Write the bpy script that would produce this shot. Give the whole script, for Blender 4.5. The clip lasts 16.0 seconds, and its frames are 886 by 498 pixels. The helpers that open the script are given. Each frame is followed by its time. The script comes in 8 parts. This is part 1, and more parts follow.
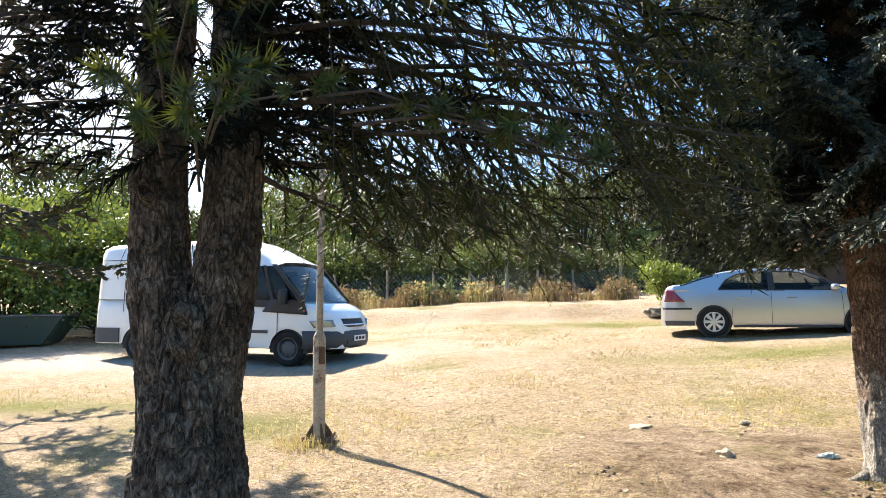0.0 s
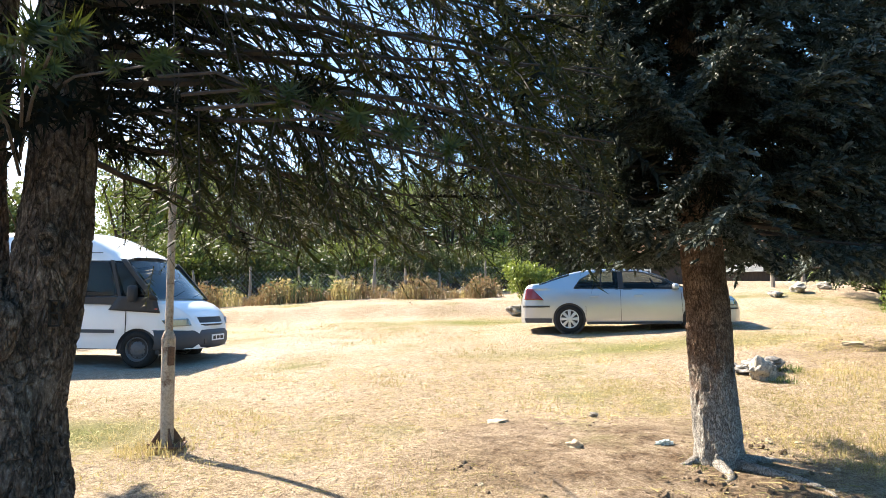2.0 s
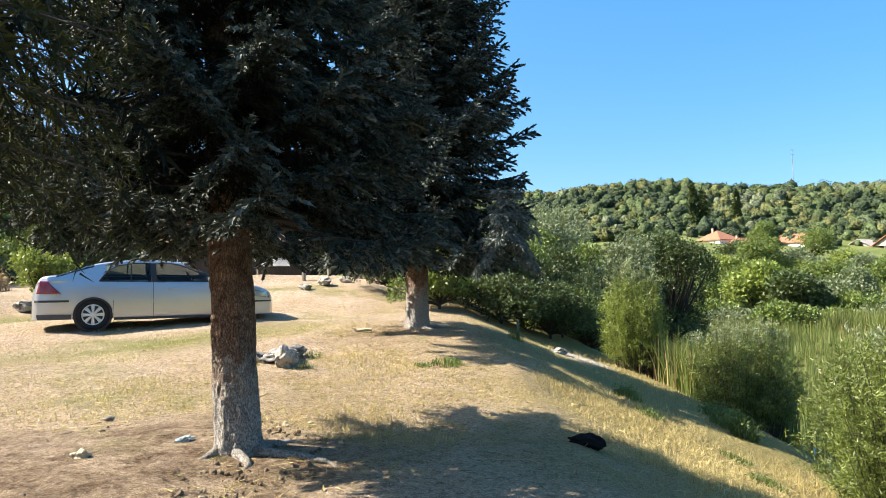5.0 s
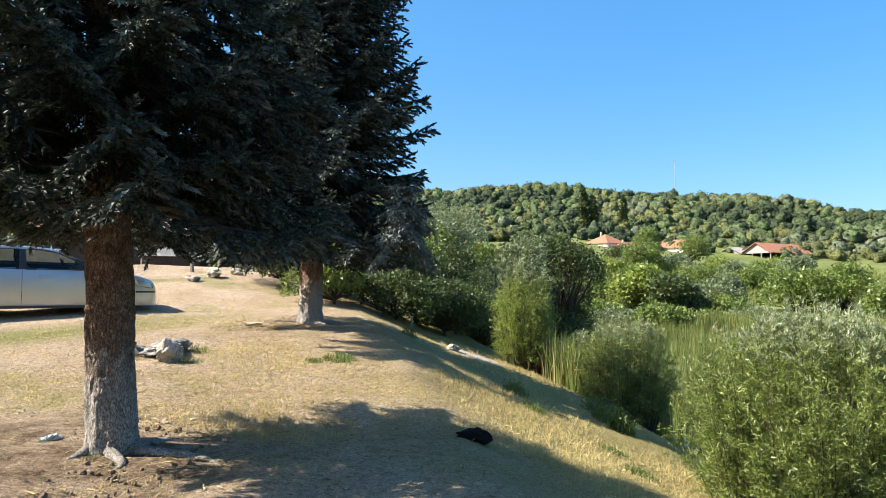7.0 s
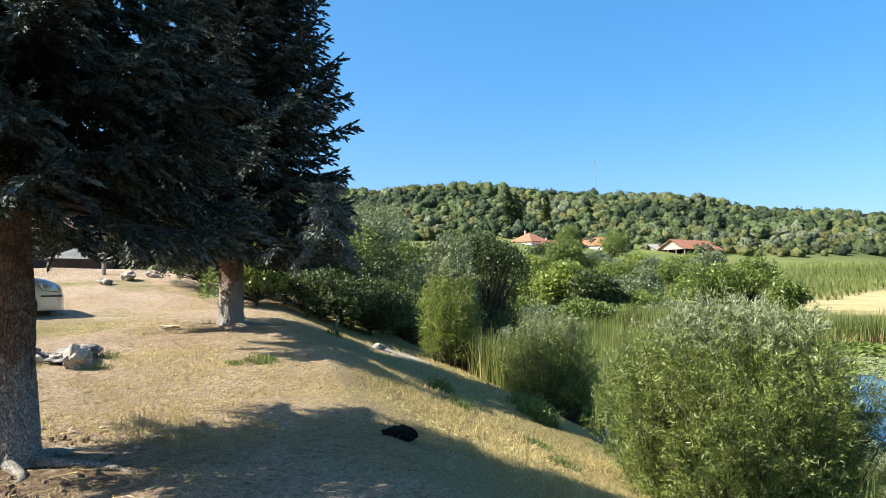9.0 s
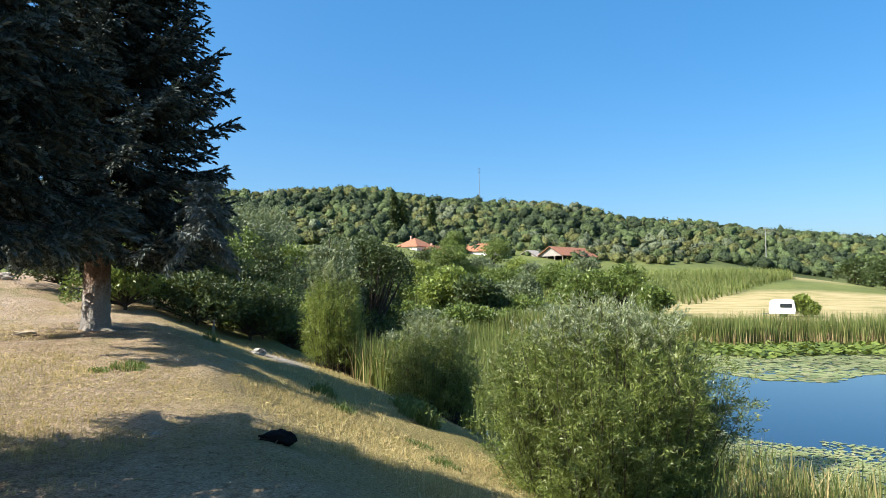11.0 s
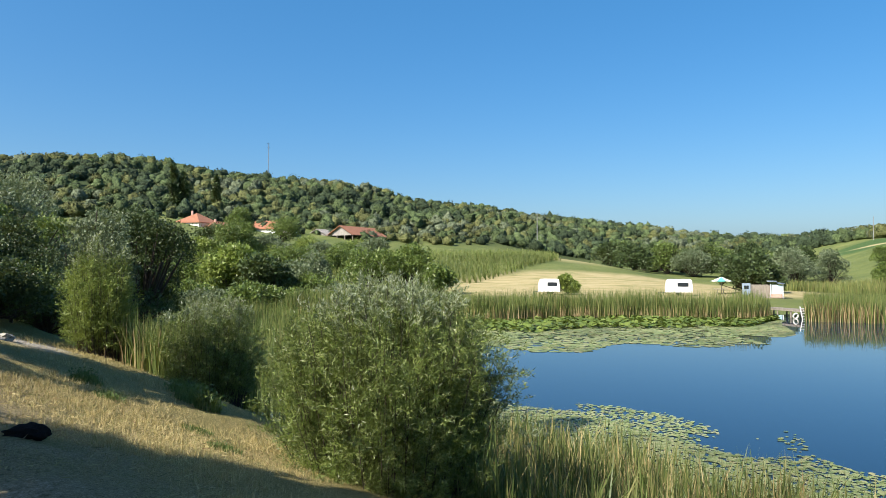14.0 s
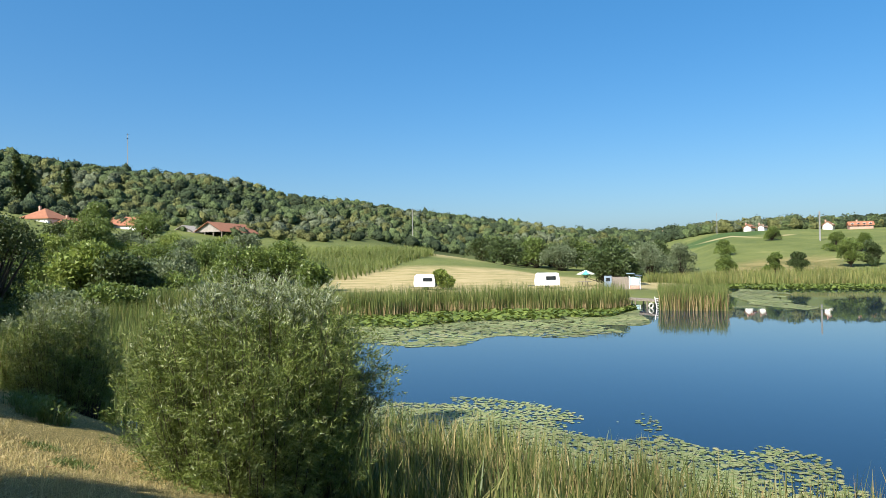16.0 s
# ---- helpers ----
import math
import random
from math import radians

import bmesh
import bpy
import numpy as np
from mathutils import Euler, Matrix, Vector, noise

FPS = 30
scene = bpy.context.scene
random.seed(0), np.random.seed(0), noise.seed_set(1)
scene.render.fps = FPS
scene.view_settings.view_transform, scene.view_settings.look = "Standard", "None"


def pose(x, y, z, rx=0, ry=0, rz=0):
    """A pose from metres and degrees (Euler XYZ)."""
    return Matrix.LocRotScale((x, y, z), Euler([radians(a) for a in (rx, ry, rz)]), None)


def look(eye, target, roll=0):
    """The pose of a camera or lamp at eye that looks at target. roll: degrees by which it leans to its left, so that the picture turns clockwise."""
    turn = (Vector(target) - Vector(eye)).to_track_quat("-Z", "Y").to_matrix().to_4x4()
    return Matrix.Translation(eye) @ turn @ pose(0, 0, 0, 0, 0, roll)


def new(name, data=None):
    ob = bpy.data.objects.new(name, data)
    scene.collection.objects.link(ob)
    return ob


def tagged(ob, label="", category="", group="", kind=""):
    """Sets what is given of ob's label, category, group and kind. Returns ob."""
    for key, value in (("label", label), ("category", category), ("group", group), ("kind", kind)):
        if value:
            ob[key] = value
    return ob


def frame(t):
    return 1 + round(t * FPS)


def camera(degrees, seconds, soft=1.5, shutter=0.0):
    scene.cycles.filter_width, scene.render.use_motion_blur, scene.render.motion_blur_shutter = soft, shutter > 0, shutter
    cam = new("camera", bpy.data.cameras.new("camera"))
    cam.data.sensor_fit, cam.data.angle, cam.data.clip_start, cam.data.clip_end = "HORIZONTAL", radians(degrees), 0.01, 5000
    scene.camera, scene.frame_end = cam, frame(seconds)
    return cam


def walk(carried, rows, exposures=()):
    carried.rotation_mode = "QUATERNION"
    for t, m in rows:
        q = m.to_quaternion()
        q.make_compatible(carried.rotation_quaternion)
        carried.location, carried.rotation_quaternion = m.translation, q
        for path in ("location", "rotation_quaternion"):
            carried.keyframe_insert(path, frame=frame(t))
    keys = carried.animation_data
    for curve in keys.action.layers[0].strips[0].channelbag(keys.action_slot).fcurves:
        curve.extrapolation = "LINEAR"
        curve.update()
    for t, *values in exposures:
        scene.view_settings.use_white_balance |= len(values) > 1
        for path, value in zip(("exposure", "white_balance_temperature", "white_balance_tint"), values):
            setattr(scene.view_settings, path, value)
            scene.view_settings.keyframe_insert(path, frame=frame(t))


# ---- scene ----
cam = camera(65.7, 16.0, 0.75)
ROWS = [
    (0.0, 0.0, 0.0, 1.55, 94.64, 0.48, 0.08),
    (0.5, 0.01, 0.011, 1.548, 94.23, 0.4, -1.98),
    (1.0, 0.028, 0.026, 1.547, 94.24, 0.71, -5.42),
    (1.5, 0.042, 0.053, 1.547, 94.01, 0.3, -9.06),
    (2.0, 0.063, 0.045, 1.546, 94.39, 0.42, -10.82),
    (2.5, 0.085, 0.074, 1.539, 94.28, -0.04, -16.18),
    (3.0, 0.093, 0.055, 1.535, 94.37, -0.68, -21.39),
    (3.5, 0.123, 0.07, 1.536, 94.29, -0.08, -26.83),
    (4.0, 0.177, 0.081, 1.537, 93.97, 0.54, -35.03),
    (4.5, 0.21, 0.078, 1.534, 93.6, 0.85, -42.39),
    (7.0, 0.235, 0.054, 1.527, 93.11, -0.48, -56.26),
    (7.5, 0.261, 0.049, 1.524, 92.48, -0.54, -57.69),
    (8.0, 0.293, 0.051, 1.513, 92.55, -0.15, -59.58),
    (10.5, 0.276, 0.036, 1.473, 93.52, 0.39, -68.05),
    (11.0, 0.283, 0.02, 1.463, 93.41, 0.4, -71.87),
    (11.5, 0.292, 0.012, 1.461, 92.58, 0.87, -76.11),
    (12.0, 0.281, 0.006, 1.459, 92.45, 0.45, -78.84),
    (12.5, 0.286, 0.008, 1.457, 92.34, 0.36, -82.04),
    (13.0, 0.279, 0.001, 1.455, 92.04, 0.34, -84.29),
    (13.5, 0.283, -0.005, 1.452, 91.99, 0.32, -86.43),
    (14.0, 0.296, 0.001, 1.449, 91.6, 0.1, -89.3),
    (14.5, 0.332, -0.008, 1.454, 91.62, -0.25, -91.81),
    (15.0, 0.333, -0.023, 1.456, 91.39, 0.28, -93.3),
    (15.5, 0.34, -0.032, 1.46, 91.15, 0.43, -95.34),
    (16.0, 0.358, -0.054, 1.459, 91.19, 0.78, -99.62),
]
EXPOSURES = [(0.0, 1.95, 6950, 11), (2.0, 2.05, 6950, 11), (3.5, 2.05, 6950, 11), (4.5, 1.85, 6850, 10), (7.0, 1.62, 6650, 10), (8.0, 1.58, 6600, 10), (10.5, 1.37, 6400, 9), (12.5, 1.12, 6400, 9), (16.0, 1.0, 6400, 9)]
walk(cam, [(t, pose(*p)) for t, *p in ROWS], EXPOSURES)

# ---- light ----
SUN_AZ, SUN_EL = 130.0, 42.0          # degrees from +x towards +y, and above the horizon
world = bpy.data.worlds.new("world")
scene.world = world
world.use_nodes = True
wn = world.node_tree.nodes
sky = wn.new("ShaderNodeTexSky")
sky.sky_type = 'NISHITA'
sky.sun_disc = False
sky.sun_elevation = radians(SUN_EL)
sky.sun_rotation = radians(90 - SUN_AZ)
sky.altitude, sky.air_density, sky.dust_density, sky.ozone_density = 200, 1.0, 2.4, 2.5
wn["Background"].inputs["Strength"].default_value = 0.080
deep = wn.new("ShaderNodeHueSaturation")
deep.inputs["Saturation"].default_value = 1.4
world.node_tree.links.new(sky.outputs[0], deep.inputs["Color"])
haze = wn.new("ShaderNodeMix")
haze.data_type = 'RGBA'
haze.inputs[0].default_value = 0.26
haze.inputs[7].default_value = (0.9, 2.95, 5.8, 1)
world.node_tree.links.new(deep.outputs[0], haze.inputs[6])
world.node_tree.links.new(haze.outputs[2], wn["Background"].inputs["Color"])
sun_data = bpy.data.lights.new("sun", 'SUN')
sun_data.energy, sun_data.angle, sun_data.color = 5.0, radians(0.53), (1.0, 0.93, 0.82)
sun = new("sun", sun_data)
sun_to = Vector((math.cos(radians(SUN_AZ)) * math.cos(radians(SUN_EL)), math.sin(radians(SUN_AZ)) * math.cos(radians(SUN_EL)), math.sin(radians(SUN_EL))))
sun.matrix_world = look(sun_to * 60, (0, 0, 0))

# ---- building blocks ----
rng = np.random.default_rng(7)


def part(name, bm, material, parent=None, label="", smooth=False):
    me = bpy.data.meshes.new(name)
    bm.to_mesh(me)
    bm.free()
    if smooth:
        me.polygons.foreach_set("use_smooth", [True] * len(me.polygons))
    me.materials.append(material)
    ob = new(name, me)
    if parent:
        ob.parent = parent
    if label:
        ob["label"] = label
    return ob


def sheet(name, V, F, material, parent=None, label="", smooth=False):
    """A mesh out of arrays: V (n, 3), F (m, 3 or 4)."""
    V, F = np.asarray(V, np.float32), np.asarray(F, np.int32)
    me = bpy.data.meshes.new(name)
    k = F.shape[1]
    me.vertices.add(len(V))
    me.vertices.foreach_set("co", V.ravel())
    me.loops.add(F.size)
    me.loops.foreach_set("vertex_index", F.ravel())
    me.polygons.add(len(F))
    me.polygons.foreach_set("loop_start", np.arange(0, F.size, k, dtype=np.int32))
    me.polygons.foreach_set("use_smooth", np.full(len(F), smooth))
    me.update(calc_edges=True)
    me.validate()
    me.materials.append(material)
    ob = new(name, me)
    if parent:
        ob.parent = parent
    if label:
        ob["label"] = label
    if name in ("stemwork", "leaf_mass", "blade_mass", "needle_mass", "branchwork", "crown", "tip_foliage", "inner_crown"):
        ob["kind"] = "stuff"
    return ob


def empty(name, m, label, category, group="", kind=""):
    ob = new(name)
    ob.matrix_basis = m
    return tagged(ob, label, category, group, kind)


def box(bm, x0, y0, z0, x1, y1, z1, bevel=0.0, m=None):
    v = [bm.verts.new((x, y, z)) for z in (z0, z1) for y in (y0, y1) for x in (x0, x1)]
    f = [bm.faces.new([v[i] for i in q]) for q in ((0, 2, 3, 1), (4, 5, 7, 6), (0, 1, 5, 4), (2, 6, 7, 3), (0, 4, 6, 2), (1, 3, 7, 5))]
    if bevel:
        r = bmesh.ops.bevel(bm, geom=list({e for q in f for e in q.edges}), offset=bevel, segments=2, profile=0.5, affect='EDGES', clamp_overlap=True)
        v = list({w for q in r["faces"] for w in q.verts} | {w for w in v if w.is_valid})
    if m is not None:
        bmesh.ops.transform(bm, matrix=m, verts=[w for w in v if w.is_valid])
    return bm


def tube(bm, points, radii, sides=8, caps=True):
    """A round bar along points."""
    rings = []
    pts = [Vector(p) for p in points]
    ref = None
    for i, p in enumerate(pts):
        d = (pts[min(i + 1, len(pts) - 1)] - pts[max(i - 1, 0)]).normalized()
        a = ref if ref is not None else (Vector((0, 0, 1)) if abs(d.z) < 0.9 else Vector((1, 0, 0)))
        u = (a - d * a.dot(d)).normalized()
        ref = u
        w = d.cross(u)
        r = radii[i] if hasattr(radii, "__len__") else radii
        rings.append([bm.verts.new(p + r * (math.cos(q) * u + math.sin(q) * w)) for q in np.linspace(0, 2 * math.pi, sides, endpoint=False)])
    for a, b in zip(rings, rings[1:]):
        for i in range(sides):
            bm.faces.new((a[i], a[(i + 1) % sides], b[(i + 1) % sides], b[i]))
    if caps:
        bm.faces.new(rings[0][::-1])
        bm.faces.new(rings[-1])
    return bm


def ss(a, b, x):
    t = np.clip((np.asarray(x, float) - a) / (b - a), 0, 1)
    return t * t * (3 - 2 * t)


# ---- the lie of the land ----
WATER = -2.9
RIDGE_AZ = [-60, -42.5, -40, -36.6, -32.3, -28.6, -24, -20, -15, -10.4, -5.7, -1, 3.5, 6.3, 9, 11.5, 15.3, 19.5, 23, 26, 30.7, 34, 50, 75, 100, 130]
RIDGE_EL = [0.0640, 0.0588, 0.0566, 0.0576, 0.0553, 0.0467, 0.0435, 0.0459, 0.0604, 0.0706, 0.0807, 0.0841, 0.0915, 0.1073, 0.1139, 0.1105, 0.114, 0.1156, 0.1246, 0.1254, 0.1196, 0.1138, 0.1237, 0.1106, 0.0692, 0.0597]
RIDGE_R = [330, 330, 330, 330, 337, 474, 640, 680, 681, 652, 601, 552, 520, 498, 479, 476, 472, 465, 458, 452, 444, 440, 430, 430, 600, 700]


def far_shore(y):
    return 60 + 1.64 * np.clip(-38.5 - y, 0, 25.5) - 0.7 * np.clip(-64 - y, 0, 60) + 1.5 * np.sin(y * 0.35)


def height(x, y):
    x, y = np.asarray(x, float), np.asarray(y, float)
    s = x - y
    bank = ss(17, 11, x + y)
    near = 0.05 * np.clip(y, -30, 34) - 0.22 * np.clip(s - 2.1, 0, 2.4) - (0.15 + 0.10 * bank) * np.clip(s - 4.5, 0, 3.6) - (0.31 + 0.15 * bank) * np.clip(s - 8.1, 0, 40)
    near = near + 0.35 * np.exp(-((x - 9.5) ** 2 + (y - 9) ** 2) / 18) + 1.1 * np.exp(-((x - 16) ** 2 + (y - 19) ** 2) / 40)
    near = near - 0.25 * ss(2, -4, x) * ss(5, 12, y) + 0.38 * ss(20.6, 22.2, y + 0.12 * x) * ss(18, 10, x)
    near = near - 0.35 * ss(16, 30, x) * ss(6, 20, y)
    near = np.maximum(near, -3.6)
    e = x - far_shore(y)
    far = -3.5 + 0.75 * np.maximum(ss(-4, 5, y) * ss(14, 24, x), ss(-1, 4, e)) + 0.45 * ss(4, 30, e)
    far = far + 8.4 * ss(36, 130, x - 60 - 1.1 * np.clip(-38 - y, 0, 60)) * (0.35 + 0.65 * ss(-60, -15, y))
    r, az = np.hypot(x, y), np.degrees(np.arctan2(y, x))
    el, rr = np.interp(az, RIDGE_AZ, RIDGE_EL), np.interp(az, RIDGE_AZ, RIDGE_R)
    top = el * rr - 6.0
    far = far + np.clip(top, 0, None) * ss(0.36, 1.0, r / rr) - 0.6 * np.clip(top, 0, None) * ss(1.05, 2.4, r / rr)
    far = far + 4.5 * ss(140, 205, r) * ss(5, 25, az) * ss(60, 40, az)
    far = far + ss(80, 200, r) * 1.2 * (np.sin(x * .021 + 1) * np.cos(y * .027))
    return np.where(r < 60, np.maximum(near, far), np.where(r > 90, np.maximum(far, np.where(x < 40, near, -9)), np.maximum(near, far)))


def ground_at(x, y):
    return float(height(x, y))

# ---- materials ----
def nodes_of(name):
    m = bpy.data.materials.new(name)
    m.use_nodes = True
    nt = m.node_tree
    return m, nt, nt.nodes, nt.links, nt.nodes["Principled BSDF"]


def noise_node(nt, scale, detail=6.0, rough=0.6, coord="Object", stretch=None, distort=0.0):
    tc = nt.nodes.new("ShaderNodeTexCoord")
    n = nt.nodes.new("ShaderNodeTexNoise")
    n.inputs["Scale"].default_value, n.inputs["Detail"].default_value, n.inputs["Roughness"].default_value = scale, detail, rough
    n.inputs["Distortion"].default_value = distort
    if stretch:
        mp = nt.nodes.new("ShaderNodeMapping")
        mp.inputs["Scale"].default_value = stretch
        nt.links.new(tc.outputs[coord], mp.inputs["Vector"])
        nt.links.new(mp.outputs[0], n.inputs["Vector"])
    else:
        nt.links.new(tc.outputs[coord], n.inputs["Vector"])
    return n.outputs["Fac"]


def ramp(nt, fac, stops):
    r = nt.nodes.new("ShaderNodeValToRGB")
    while len(r.color_ramp.elements) < len(stops):
        r.color_ramp.elements.new(0.5)
    for e, (p, c) in zip(r.color_ramp.elements, stops):
        e.position, e.color = p, (*c, 1) if len(c) == 3 else c
    nt.links.new(fac, r.inputs[0])
    return r.outputs[0]


def mixed(nt, fac, a, b, mode='MIX'):
    m = nt.nodes.new("ShaderNodeMix")
    m.data_type, m.blend_type = 'RGBA', mode
    for sock, v in ((m.inputs[0], fac), (m.inputs[6], a), (m.inputs[7], b)):
        if isinstance(v, (int, float)):
            sock.default_value = v
        elif isinstance(v, tuple):
            sock.default_value = (*v, 1)
        else:
            nt.links.new(v, sock)
    return m.outputs[2]


def maths(nt, op, a, b=0.0):
    m = nt.nodes.new("ShaderNodeMath")
    m.operation, m.use_clamp = op, False
    for sock, v in ((m.inputs[0], a), (m.inputs[1], b)):
        if isinstance(v, (int, float)):
            sock.default_value = v
        else:
            nt.links.new(v, sock)
    return m.outputs[0]


def bump(nt, bsdf, fac, strength, distance):
    b = nt.nodes.new("ShaderNodeBump")
    b.inputs["Strength"].default_value, b.inputs["Distance"].default_value = strength, distance
    nt.links.new(fac, b.inputs["Height"])
    nt.links.new(b.outputs[0], bsdf.inputs["Normal"])


def surface(name, dark, light, third=None, scale=3.0, fine=40.0, rough=0.8, metal=0.0, relief=0.3, depth=0.01, stretch=None, spec=0.5, coord="Object", vary=0.0):
    """Colour in two scales, with a fine relief."""
    m, nt, n, l, b = nodes_of(name)
    big, small = noise_node(nt, scale, coord=coord, stretch=stretch), noise_node(nt, fine, 8, 0.65, coord=coord, stretch=stretch)
    col = ramp(nt, big, [(0.35, dark), (0.65, light)])
    col = mixed(nt, 0.55, col, ramp(nt, small, [(0.3, tuple(0.45 * c for c in dark)), (0.55, light), (0.8, tuple(min(1, 1.25 * c) for c in light))]))
    if third:
        patch = ramp(nt, noise_node(nt, scale * 0.6, 8, 0.7, coord=coord), [(0.52, (0, 0, 0)), (0.62, (1, 1, 1))])
        col = mixed(nt, patch, col, third)
    if vary:
        oi = n.new("ShaderNodeObjectInfo")
        hs = n.new("ShaderNodeHueSaturation")
        l.new(maths(nt, 'ADD', maths(nt, 'MULTIPLY', oi.outputs["Random"], 2 * vary), 1 - vary), hs.inputs["Value"])
        l.new(col, hs.inputs["Color"])
        col = hs.outputs[0]
    l.new(col, b.inputs["Base Color"])
    l.new(ramp(nt, small, [(0.2, (rough - .12,) * 3), (0.8, (min(1, rough + .1),) * 3)]), b.inputs["Roughness"])
    b.inputs["Metallic"].default_value, b.inputs["Specular IOR Level"].default_value = metal, spec
    if relief:
        bump(nt, b, small, relief, depth)
    return m


def plain(name, color, rough=0.5, metal=0.0, coat=0.0, spec=0.5, grime=0.12):
    """Paint, plastic or metal with a faint unevenness."""
    m, nt, n, l, b = nodes_of(name)
    g = noise_node(nt, 2.5, 8, 0.7)
    l.new(mixed(nt, ramp(nt, g, [(0.4, (0, 0, 0)), (0.75, (grime,) * 3)]), color, tuple(0.55 * c + 0.03 for c in color)), b.inputs["Base Color"])
    l.new(ramp(nt, noise_node(nt, 18, 6), [(0.3, (rough,) * 3), (0.8, (min(1, rough + 0.12),) * 3)]), b.inputs["Roughness"])
    b.inputs["Metallic"].default_value, b.inputs["Coat Weight"].default_value, b.inputs["Specular IOR Level"].default_value = metal, coat, spec
    b.inputs["Coat Roughness"].default_value = 0.06
    return m


def foliage(name, colors, rough=0.5, through_light=0.35, spec=0.35, patches=None, glow=(0.30, 0.34, 0.03)):
    """Leaves: each leaf its own tint, some light passing through."""
    m, nt, n, l, b = nodes_of(name)
    geo = n.new("ShaderNodeNewGeometry")
    stops = [(i / max(1, len(colors) - 1), c) for i, c in enumerate(colors)]
    col = ramp(nt, geo.outputs["Random Per Island"], stops)
    patch = noise_node(nt, patches or 0.6, 4, 0.6, coord="Object")
    hs = n.new("ShaderNodeHueSaturation")
    l.new(ramp(nt, patch, [(0.3, (0.62,) * 3), (0.7, (1.3,) * 3)]), hs.inputs["Value"])
    l.new(col, hs.inputs["Color"])
    col = hs.outputs[0]
    l.new(col, b.inputs["Base Color"])
    b.inputs["Roughness"].default_value, b.inputs["Specular IOR Level"].default_value = rough, spec
    if through_light:
        tr = n.new("ShaderNodeBsdfTranslucent")
        l.new(mixed(nt, 0.35, col, glow), tr.inputs["Color"])
        mx = n.new("ShaderNodeMixShader")
        mx.inputs[0].default_value = through_light
        l.new(b.outputs[0], mx.inputs[1])
        l.new(tr.outputs[0], mx.inputs[2])
        l.new(mx.outputs[0], n["Material Output"].inputs["Surface"])
    return m


def region(nt, x, y, rx, ry, soft=0.5, rough=0.35, turn=0.0):
    """A patch of ground round (x, y), with a ragged edge: 1 inside, 0 outside."""
    tc = nt.nodes.new("ShaderNodeTexCoord")
    mp = nt.nodes.new("ShaderNodeMapping")
    mp.vector_type = 'TEXTURE'
    mp.inputs["Location"].default_value, mp.inputs["Scale"].default_value, mp.inputs["Rotation"].default_value = (x, y, 0), (rx, ry, 1e6), (0, 0, radians(turn))
    nt.links.new(tc.outputs["Object"], mp.inputs["Vector"])
    ln = nt.nodes.new("ShaderNodeVectorMath")
    ln.operation = 'LENGTH'
    nt.links.new(mp.outputs[0], ln.inputs[0])
    d = maths(nt, 'ADD', ln.outputs["Value"], maths(nt, 'MULTIPLY', maths(nt, 'SUBTRACT', noise_node(nt, 0.9, 8, 0.7), 0.5), 2 * rough))
    return ramp(nt, d, [(max(0.0, 0.9 - soft), (1, 1, 1)), (0.999, (0, 0, 0))])


